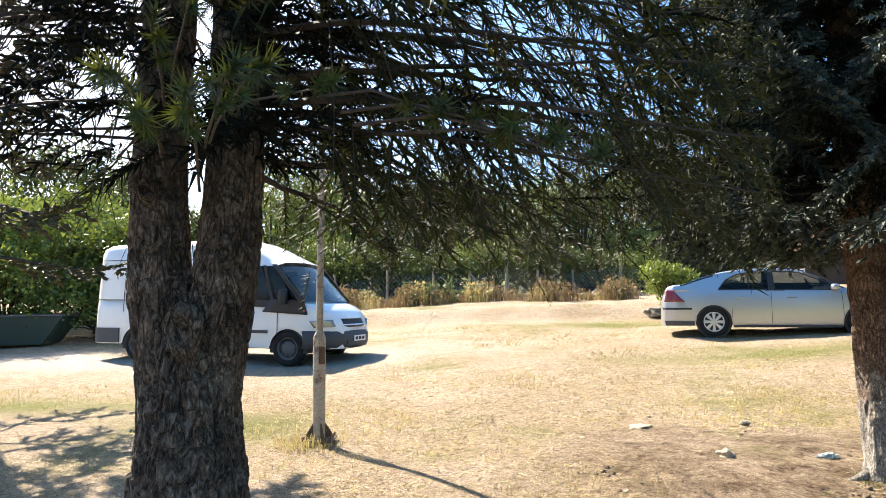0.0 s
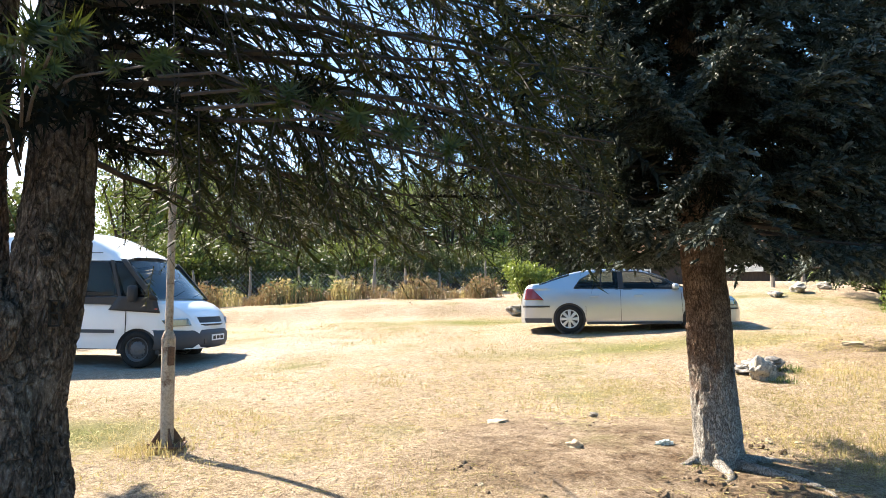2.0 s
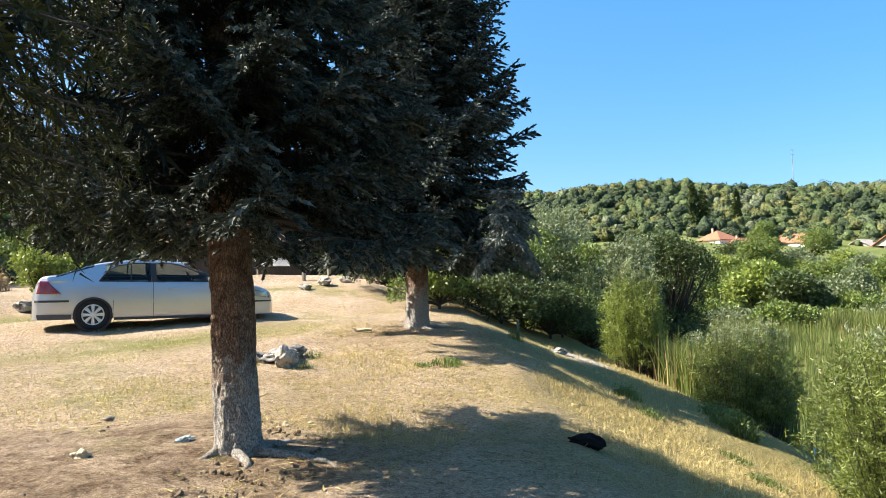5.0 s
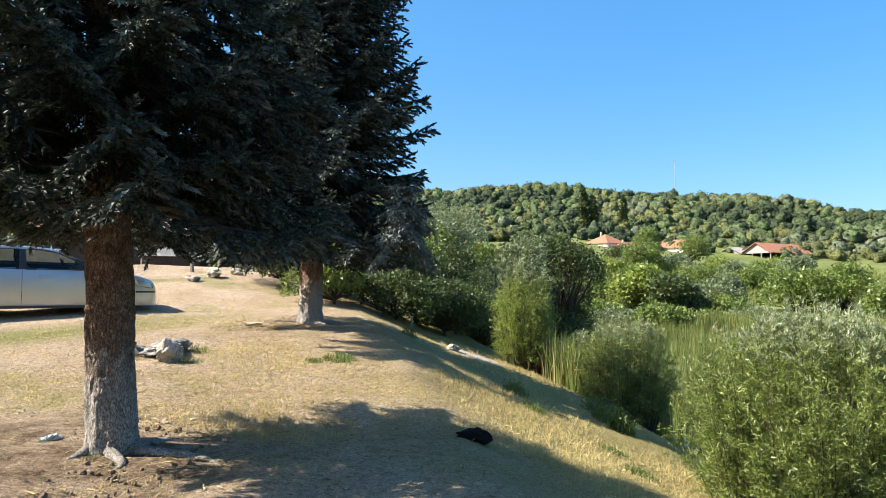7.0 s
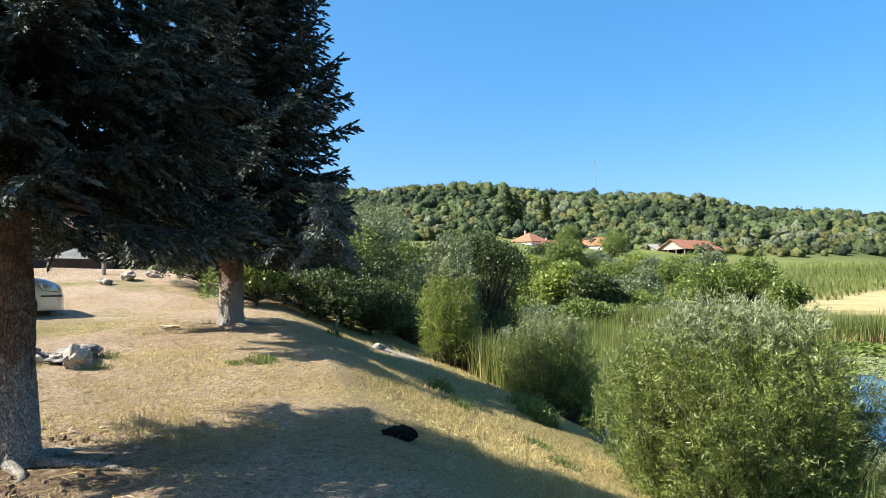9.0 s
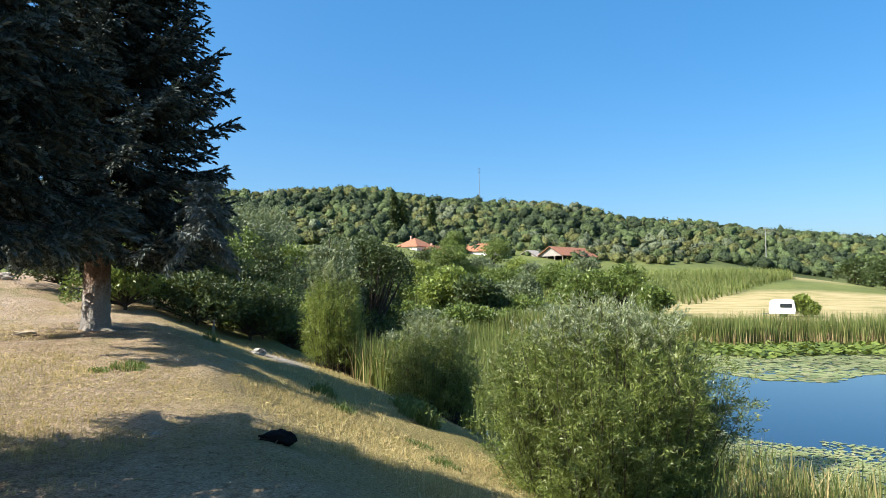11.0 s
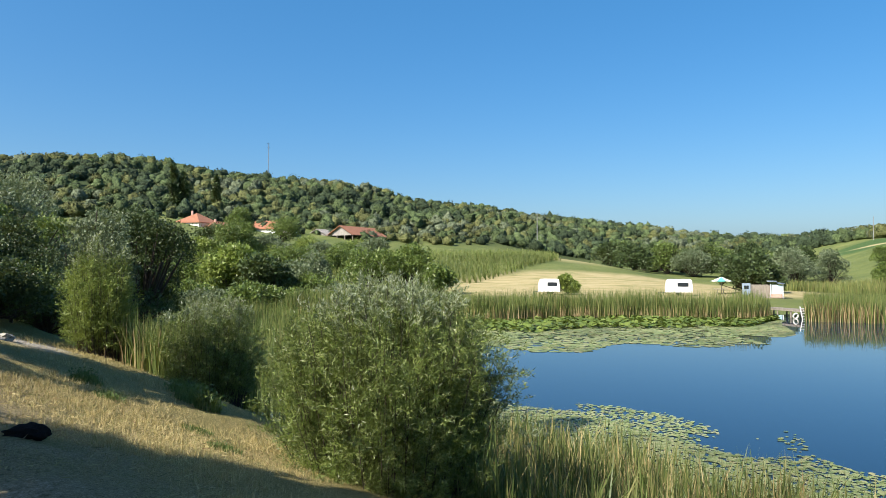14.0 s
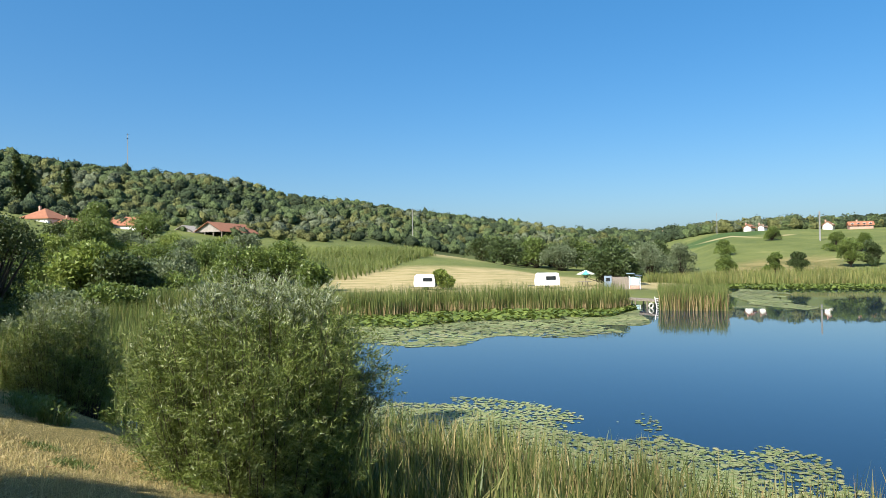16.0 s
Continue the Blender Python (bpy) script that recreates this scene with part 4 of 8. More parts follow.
    # boughs towards the clearing, tier by tier
    for h, n, ln, lo, hi in ((2.95, 5, 3.5, -55, 88), (3.35, 4, 3.6, -60, 92), (3.8, 3, 3.5, -70, 100), (4.3, 3, 3.2, -80, 110)):
        for az in np.linspace(lo, hi, n):
            st = (.18 if r.uniform() < .6 else -.12, 0.02, h + r.uniform(-.15, .15))
            add(st, az + r.uniform(-6, 6), ln * r.uniform(.7, 1.1), 0.12 + r.uniform(-.10, .12), 0.30 * r.uniform(.5, 1.5), 0.10)
    # the dense bough ends on the sunny side
    for h, n, ln in ((2.35, 3, 2.9), (2.7, 4, 3.2), (3.1, 4, 3.4), (3.5, 4, 3.5)):
        for az in np.linspace(-20, 24, n):
            add((.18, 0.02, h + r.uniform(-.15, .15)), az + r.uniform(-5, 5), ln * r.uniform(.8, 1.1), 0.10 + r.uniform(-.08, .1), 0.24 * r.uniform(.5, 1.5), 0.06, 0.8, 0.10, 0.0, 0.7, inner=1.75)
            for u in r.uniform(.68, .98, 7):
                q = np.array([.18 + math.cos(radians(az)) * ln * u, math.sin(radians(az)) * ln * u, h + .1 * ln * u - .24 * ln * u ** 1.6]) + r.normal(0, .12, 3)
                if np.linalg.norm(q - eye) > 1.7 and not cut_back(q) and q[2] > 1.75:
                    IP.append(q), ID.append([r.normal(0, .7), r.normal(0, .7), -.5 + r.normal(0, .4)]), IS.append(r.uniform(.18, .30))
    # low sprays that hang towards the clearing
    for h, n, ln, lo, hi in ((2.1, 3, 2.4, -20, 55), (2.35, 5, 3.0, -28, 64), (2.65, 4, 3.4, -36, 75)):
        for az in np.linspace(lo, hi, n):
            add((.18, 0.02, h + r.uniform(-.1, .1)), az + r.uniform(-7, 7), ln * r.uniform(.7, 1.1), 0.08 + r.uniform(-.06, .08), 0.22 * r.uniform(.5, 1.5), 0.04, 0.7, 0.11, 0.0, 0.95)
    # dry, half-bare boughs on the far and shaded side
    for h, n, ln in ((2.3, 5, 1.8), (2.75, 5, 2.2), (3.2, 5, 2.6), (3.7, 6, 2.6)):
        for az in np.linspace(108, 245, n):
            add((-.15, .03, h + r.uniform(-.15, .15)), az + r.uniform(-8, 8), ln * r.uniform(.7, 1.1), 0.10, 0.42 * r.uniform(.5, 1.4), 0.05, 0.8, 0.19, 0.93, 0.8, .55)
    # a few stout limbs
    for h, az, ln in ((2.72, 184, 2.2), (2.86, 196, 2.0), (3.0, 172, 2.4)):
        add((-.15, 0, h), az, ln, .05, .22, 0, .8, .14, .8, .7, 1.5)
    # thin upper crown
    for h in np.arange(4.7, 7.4, 0.42):
        k = (h - 4.7) / 2.8
        for b in range(4):
            add((.2, .05, h), r.uniform(0, 360), (2.9 * (1 - k) ** .7 + .3) * r.uniform(.8, 1.1), .2 + .3 * k, .25, .1, 0.6, 0.20)
    # tufts at the ends of twigs in front of the trunk
    RP, RD, RS = [], [], []
    for px, py, pz, sz in ((-.66, 1.35, 2.02, .115), (-.48, 1.27, 1.93, .11), (-.40, 1.24, 1.97, .115), (-.64, 1.47, 2.16, .10), (-.615, 1.38, 1.94, .10), (-.36, 1.27, 2.0, .10), (-.52, 1.4, 2.25, .12), (.165, 1.70, 1.99, .12), (.25, 1.60, 1.93, .12), (-.0, 1.9, 2.08, .12), (-.3, 1.75, 2.12, .11), (.4, 1.75, 1.92, .12)):
        e = np.array([px - x, py - y, pz - z0])
        b = np.array([.05 if px > -.5 else -.1, -.08, e[2] + .12 + .1 * r.uniform()])
        if px > -.3:
            b = np.array([e[0] * .6, e[1] * .55, e[2] + .22])
        m = (b + e) / 2 + [0, 0, .05]
        lines.append(np.array([b, m, e])), ra.append(.007), rb.append(.003)
        for q in range(1):
            RP.append(e - (e - m) * .12 * q), RD.append((eye - e) * .5 + [0, 0, .45] + r.normal(0, .25, 3)), RS.append(sz * (1 - .2 * q))
        for u in np.linspace(.6, .9, 2):
            w = m * (1 - u) + e * u
            RP.append(w), RD.append((e - m) + r.normal(0, .25, 3)), RS.append(sz * .9)
    # sprays close round the stems, near-black to stand in for shade
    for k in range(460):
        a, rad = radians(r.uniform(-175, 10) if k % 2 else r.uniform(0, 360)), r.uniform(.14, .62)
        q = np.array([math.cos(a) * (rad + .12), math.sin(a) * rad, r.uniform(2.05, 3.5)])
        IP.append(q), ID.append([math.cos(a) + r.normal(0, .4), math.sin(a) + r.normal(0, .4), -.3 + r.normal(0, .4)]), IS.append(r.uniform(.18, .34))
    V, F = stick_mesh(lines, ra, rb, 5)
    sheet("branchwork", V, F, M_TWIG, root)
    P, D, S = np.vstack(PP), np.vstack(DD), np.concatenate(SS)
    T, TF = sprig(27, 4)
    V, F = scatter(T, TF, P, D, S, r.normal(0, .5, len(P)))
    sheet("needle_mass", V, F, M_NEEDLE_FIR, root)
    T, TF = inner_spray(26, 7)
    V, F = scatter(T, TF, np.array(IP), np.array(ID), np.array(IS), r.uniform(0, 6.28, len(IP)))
    sheet("inner_crown", V, F, M_NEEDLE_SHADE, root, "inner needles coloured near-black for shade")
    T, TF = shoot(34, .45, .62, .075, 70, 5)
    V, F = scatter(T, TF, np.array(RP), np.array(RD), np.array(RS), r.uniform(0, 6.28, len(RP)))
    sheet("needle_mass", V, F, M_NEEDLE_TUFT, root)


forked_fir()
conifer("blue spruce with red-brown scaly trunk beside a bare patch", 3.24, 5.06, (-.16, .05), 6.4, 1.9, 1.80, 0.172, 9, M_NEEDLE_BLUE, M_BARK_RED, 21, 4.4, per=9, gap=.25, shape=.8, droop=.42, sag=.45, fill=12, spray=.12, size=.098, roots=((-1.45, .95), (-2.3, .45), (-.6, .55), (2.9, .35), (.5, .35)))
conifer("dark blue-green spruce on top of the bank", 9.36, 9.05, (0, 0), 11.2, 1.3, 2.4, 0.205, 6, M_NEEDLE_BLUE, M_BARK_RED, 33, 7.4, droop=0.36, per=9, gap=.34, fill=12, shape=.8, spray=.16, size=.14, hanging=((3.57, 2.55, 1.75, 3.05, .62), (-1.75, 2.45, 1.5, 2.35, .5)), roots=((-2.0, .6), (-.5, .8), (3.2, .4)))
conifer("spruce with dry brownish lower boughs at the clearing's edge", -6.3, 8.7, (0, 0), 7.5, 2.0, 2.5, 0.2, 4, M_NEEDLE_BROWN, M_BARK_RED, 35, 4.6, droop=0.4, per=4, gap=.75, spray=.5, size=.17, fill=1)


# ---- bushes by the shore ----
def willow(name, label, x, y, tall, wide, stems, leaves, seed, leaf=0.075, material=None, lean=(0, 0)):
    """A bush of many upright rods with narrow leaves all along them."""
    r = np.random.default_rng(seed)
    z0 = ground_at(x, y)
    root = empty(name, pose(x, y, z0), label, "bush", "willow bushes")
    lines, P, D, S, TP, TD = [], [], [], [], [], []
    for i in range(stems):
        a, q = r.uniform(0, 2 * np.pi), math.sqrt(r.uniform(0, 1))
        h = tall * (1 - 0.34 * q ** 2.6) * (r.uniform(.8, 1.03) if r.uniform() < .6 else r.uniform(.28, .8))
        foot = np.array([math.cos(a) * q * wide * .60, math.sin(a) * q * wide * .60, -.25])
        end = np.array([math.cos(a) * q * wide * r.uniform(.75, 1.2) + lean[0], math.sin(a) * q * wide * r.uniform(.75, 1.2) + lean[1], h])
        t = np.linspace(0, 1, 7)[:, None]
        mid = foot + (end - foot) * t
        mid[:, :2] = foot[:2] + (end - foot)[:2] * t ** 0.8
        mid[:, 2] = foot[2] + (end - foot)[2] * t[:, 0] ** (0.95 - .25 * q)
        mid += r.normal(0, .012, mid.shape) * t
        lines.append(mid)
        # side shoots along the rod, leaves along the shoots
        m, ns = leaves, 15
        us = r.uniform(0.16, 1.0, ns)
        k = np.clip(us * 6, 0, 5.999)
        i0 = k.astype(int)
        f = (k - i0)[:, None]
        p0 = mid[i0] * (1 - f) + mid[i0 + 1] * f
        w = mid[i0 + 1] - mid[i0]
        w /= np.linalg.norm(w, axis=1, keepdims=True)
        side = r.normal(size=(ns, 3)) + np.array([math.cos(a), math.sin(a), .2]) * .7 * q
        side /= np.linalg.norm(side, axis=1, keepdims=True)
        way = (.75 * w + side) * (tall * (.06 + .07 * (1 - us)) * r.uniform(.6, 1.4, ns))[:, None]
        pick = r.integers(0, ns, m)
        v = r.uniform(0, 1.0, m)[:, None]
        p = p0[pick] + way[pick] * v + r.normal(0, .018, (m, 3))
        D.append(way[pick] / np.linalg.norm(way[pick], axis=1, keepdims=True) * .8 + r.normal(0, .55, (m, 3)))
        P.append(p)
        hi = us[pick] + .12 * v[:, 0] > (.93 if h > .84 * tall else 2)
        TP.append(p[hi]), TD.append(D[-1][hi] + [0, 0, .5])
        S.append(leaf * r.uniform(.6, 1.25, m))
    V, F = stick_mesh(lines, [0.012 * tall / 3.5] * len(lines), [0.002] * len(lines), 4)
    sheet("stemwork", V, F, M_TWIG, root)
    P, D, S = np.vstack(P), np.vstack(D), np.concatenate(S)
    T, TF = np.array([(-.085, 0, .2), (.085, 0, .2), (0, .04, 1.0)]), np.array([(0, 1, 2)])
    V, F = scatter(T, TF, P, D, S, r.uniform(0, 6.28, len(P)))
    sheet("leaf_mass", V, F, material or M_WILLOW, root)
    TP, TD = np.vstack(TP), np.vstack(TD)
    V, F = scatter(T, TF, TP, TD, leaf * r.uniform(.8, 1.25, len(TP)), r.uniform(0, 6.28, len(TP)))
    sheet("tip_foliage", V, F, M_WILLOW_TIP, root, "silvery shoot tips")
    return root


willow("willow_bush", "large round willow bush with silvery shoot tips by the lake", 9.62, 0.86, 3.0, 1.55, 560, 760, 41, 0.066)
willow("willow_bush", "smaller round willow bush in front of reeds", 15.5, 5.3, 2.2, 1.1, 220, 360, 42, 0.078)
willow("willow_bush", "upright light green willow sapling bush", 16.4, 8.25, 2.75, .72, 150, 330, 43, 0.085, M_LEAF_LIME)
willow("willow_bush", "low willow bush among the reeds", 18.2, 7.2, 1.9, 0.9, 100, 150, 44, 0.10)
willow("willow_bush", "low willow bush among the reeds", 16.6, 3.2, 1.9, 1.1, 100, 150, 45, 0.10)
willow("willow_bush", "thin willow sapling at the water's edge", 12.6, -1.35, 2.1, .75, 46, 110, 46, 0.10)


# ---- trees of the valley ----
def lumps(r, n, rx, ry, h0, h1, size):
    out = []
    for _ in range(n):
        a, q = r.uniform(0, 6.283), math.sqrt(r.uniform(0, 1))
        z = r.uniform(0, 1)
        w = 1 - 0.55 * z
        s = size * r.uniform(.7, 1.25)
        out.append(((math.cos(a) * q * rx * w, math.sin(a) * q * ry * w, h0 + s * .6 + z * (h1 - h0 - s)), (s, s, s * .85)))
    return out


def tree(label, x, y, tall, rad, material, seed, n=9000, leaf=0.22, low=0.12, k=11, name="tree", group="broad-leaved trees", size=None):
    r = np.random.default_rng(seed)
    return leafy(name, label, "tree" if name == "tree" else "bush", x, y, lumps(r, k, rad, rad, tall * low, tall, size or rad * .5), n, leaf, 0.55, material, seed, 0.03 * tall if name == "tree" else 0.0, group)


R4 = np.random.default_rng(5)
# hedge of trees behind the fence
for i, (x, y, h, w, mt) in enumerate(((-19, 20, 5.2, 3.2, M_LEAF_DARK), (-14.5, 21, 4.6, 2.6, M_LEAF), (-11.5, 24, 5.5, 3.0, M_LEAF_DARK), (-7.5, 29, 6.2, 3.2, M_LEAF), (-4.6, 31, 7.0, 3.2, M_LEAF), (-1.0, 32, 6.0, 3.0, M_LEAF_DARK),
                                    (1.6, 33, 5.2, 2.8, M_LEAF_DARK), (4.4, 33, 5.8, 2.8, M_LEAF), (7.2, 34, 6.0, 3.0, M_LEAF_DARK), (10.0, 33.5, 6.6, 3.0, M_LEAF), (13.5, 35, 7.0, 3.2, M_LEAF_DARK), (17.5, 36, 7.5, 3.5, M_LEAF), (22, 37, 8.0, 3.6, M_LEAF_DARK), (27, 36, 8.5, 4.0, M_LEAF))):
    tree("dense green hedgerow tree behind a wire fence", x * 1.18, y + 7.5 if x > -9 else y + 2, h * (1.2 if x > -9 else 1.0), w * 1.2, mt, 100 + i, 15000, .15, 0.0, 14, size=w * .62)
for i, (x, y, h, w) in enumerate(((-22, 48, 8, 5), (-10, 54, 9, 5), (0, 55, 9.5, 5), (10, 56, 9.5, 5), (20, 58, 11, 5.5))):
    tree("tall tree at the back of the hedgerow", x, y, h, w, M_LEAF_GREY, 130 + i, 8000, .33, 0.05, 12)
for i, (x, y, h, w, mt) in enumerate(((-9.2, 18.6, 3.3, 1.7, M_LEAF), (-11.6, 18.2, 3.9, 2.0, M_LEAF_LIME), (-10.4, 20.5, 4.2, 2.2, M_LEAF), (-14.2, 18.6, 4.2, 2.3, M_LEAF_DARK), (-7.2, 20.6, 3.6, 1.8, M_LEAF_DARK), (-16.8, 17.6, 4.2, 2.2, M_LEAF))):
    tree("dense leafy bush behind the gravel track", x, y, h, w, mt, 175 + i * 3, 12000, .115, 0.0, 14, "bush", "track bushes", w * .6)
for i, x in enumerate(np.arange(-7, 17, 2.3)):
    tree("low dense shrub behind the wire fence", x, 30.6 + .33 * x + .8 * math.sin(i * 2.1) if x > 2 else 30.2 + .8 * math.sin(i * 2.1), 2.3 + .5 * math.sin(i * 1.7), 1.7, (M_LEAF_DARK, M_LEAF, M_LEAF_DARK)[i % 3], 900 + i, 11000, .10, 0.0, 11, "bush", "fence shrubs", 1.05)
# bright bush beside the car, far bushes by the bank
tree("bright green bush beside a parked car", 6.3, 19.2, 1.5, .85, M_LEAF_LIME, 150, 8000, .07, 0.0, 9, "bush", "roadside bushes")
for i, (x, y, h, w, mt) in enumerate(((15.6, 13.6, 1.9, 1.3, M_LEAF), (17.5, 12.6, 2.0, 1.2, M_LEAF_DARK), (18.5, 15, 2.8, 1.8, M_LEAF), (21, 14.2, 2.6, 1.6, M_LEAF_DARK), (22.5, 17.5, 3.4, 2.2, M_LEAF), (25, 16, 3.0, 1.9, M_LEAF_DARK), (14.6, 15.4, 1.8, 1.2, M_LEAF_DARK))):
    tree("leafy bush at the edge of the bank", x, y, h + .3, w, mt, 160 + i, 15000, .075, 0.0, 11, "bush", "bank bushes")
for i, (x, y, h, w) in enumerate(((13.6, 12.4, 1.1, .9), (15.2, 11.6, 1.3, 1.0), (17.0, 11.2, 1.4, 1.1), (19.2, 12.2, 1.6, 1.2), (21.4, 12.6, 1.7, 1.3), (24, 14, 1.9, 1.5), (27, 15.5, 2.2, 1.7), (30, 16.2, 2.4, 1.8), (33.5, 18, 2.6, 2.0))):
    tree("low dark shrub at the foot of the bank trees", x, y, h, w, M_LEAF_DARK if i % 3 else M_LEAF, 930 + i, 11000, .07, 0.0, 11, "bush", "bank shrubs", w * .62)
for i, (x, y, h, w, mt) in enumerate(((29, 19, 5.6, 2.8, M_LEAF), (33, 22.5, 6.8, 3.4, M_LEAF_GREY), (38, 20.5, 7.0, 3.2, M_LEAF_GREY), (43, 19.5, 7.6, 3.4, M_LEAF_DARK), (47, 22, 8.4, 3.8, M_LEAF_DARK), (41, 28, 9.0, 4.2, M_LEAF_GREY), (50, 32, 10.5, 4.6, M_LEAF_GREY), (58, 38, 11.0, 5, M_LEAF_GREY), (36, 30, 8, 4, M_LEAF_GREY), (60, 48, 11, 5, M_LEAF))):
    tree("rounded grey-green tree in the valley", x, y, h, w, mt, 180 + i, 26000, .135, 0.02, 18, size=w * .42)
for i, (x, y, h, w, mt) in enumerate(((75, 24, 6.5, 2.6, M_LEAF_LIME), (73, 19.5, 5.2, 3.0, M_LEAF_DARK), (110, 33, 6, 3.4, M_LEAF), (108, 22, 5.5, 3.2, M_LEAF_GREY), (112, 13, 6.5, 4.6, M_LEAF), (114, 7, 6.2, 3.8, M_LEAF), (150, 48, 8, 4.5, M_LEAF), (158, 55, 7, 4, M_LEAF_DARK), (185, 46, 8, 4.5, M_LEAF), (192, 60, 7.5, 4, M_LEAF),
                                          (98, 1.5, 3.4, 2.2, M_LEAF), (97, -16.3, 2.5, 1.4, M_LEAF_LIME), (101, -43, 5.8, 3.2, M_LEAF_DARK), (104, -46.5, 5.0, 2.6, M_LEAF_DARK), (150, -62, 5.4, 3.2, M_LEAF_DARK), (165, -58, 6.4, 3.6, M_LEAF_GREY), (185, -62, 6.2, 3.6, M_LEAF_DARK),
                                          (126, -62.6, 6.6, 3.0, M_LEAF_GREY), (128, -70, 6.6, 2.7, M_LEAF_GREY), (129.5, -81, 5.0, 2.9, M_LEAF), (171, -106.6, 5.6, 3.4, M_LEAF), (123.6, -87.5, 5.0, 2.2, M_LEAF), (121.6, -91.3, 5.0, 2.7, M_LEAF_DARK), (196, -138.4, 5.6, 3.2, M_LEAF), (125, -106, 7.6, 3.6, M_LEAF), (124, -110, 6.2, 3.2, M_LEAF_DARK), (157, -129, 6.0, 3.0, M_LEAF), (152, -132, 6.4, 3.0, M_LEAF), (117, -112, 7.2, 3.6, M_LEAF))):
    h, w, lf = (.74 * h, .64 * w, .25) if y < -75 else (h, w, .25) if y < -55 else (h, w, .36)
    tree("round field tree in full leaf", x, y, h, w, mt, 220 + i, 7000, lf, 0.0, 12, group="field trees", size=w * .6)

# belt of trees between the meadow and the far slope
for i in range(17):
    az, d = radians(-13.0 - .88 * i), 196 + 22 * math.sin(i * 2.4)
    tree("dense tree in the belt behind the meadow", d * math.cos(az), d * math.sin(az), 6.2 + 1.9 * math.sin(i * 1.7), 3.7 + .8 * math.cos(i * 2.9), (M_LEAF_DARK, M_LEAF, M_LEAF_DARK, M_LEAF_GREY)[i % 4], 1030 + i, 4600, .48, 0.0, 13, group="field trees", size=2.6)
# orchard scrub below the village
for i in range(17):
    az, d = radians(5.5 + 1.05 * i), 128 + 34 * abs(math.sin(i * 2.3))
    tree("leafy orchard shrub below the village", d * math.cos(az), d * math.sin(az), 3.4 + 1.6 * abs(math.sin(i * 1.9)), 3.2 + 1.2 * abs(math.cos(i * 1.3)), (M_LEAF, M_LEAF_GREY, M_LEAF_LIME, M_LEAF)[i % 4], 960 + i, 5200, .34, 0.0, 10, "bush", "orchard shrubs", 2.0)
for i in range(9):
    az, d = radians(9.5 + 1.7 * i), 74 + 7 * math.sin(i * 2.7)
    tree("low shrub at the back of the reed marsh", d * math.cos(az), d * math.sin(az), 2.0 + .7 * math.sin(i * 1.9), 2.6, (M_LEAF_GREY, M_LEAF, M_LEAF)[i % 3], 985 + i, 4500, .25, 0.0, 9, "bush", "marsh shrubs", 1.4)


# ---- poplars, woods on the hills ----
def poplar(x, y, tall, w, seed):
    r = np.random.default_rng(seed)
    lp = [((r.normal(0, .25) * w, r.normal(0, .25) * w, z), (w * (1 - .5 * (z / tall) ** 2), w * (1 - .5 * (z / tall) ** 2), tall * .09)) for z in np.linspace(tall * .1, tall * .95, 12)]
    leafy("poplar", "slim tall poplar beside the village", "tree", x, y, lp, 3000, .7, .6, M_LEAF_DARK, seed, .25, "poplars", .5)


poplar(238, 97, 15, 1.5, 301), poplar(240, 94, 13, 1.4, 302), poplar(262, 90, 12.5, 1.3, 303)


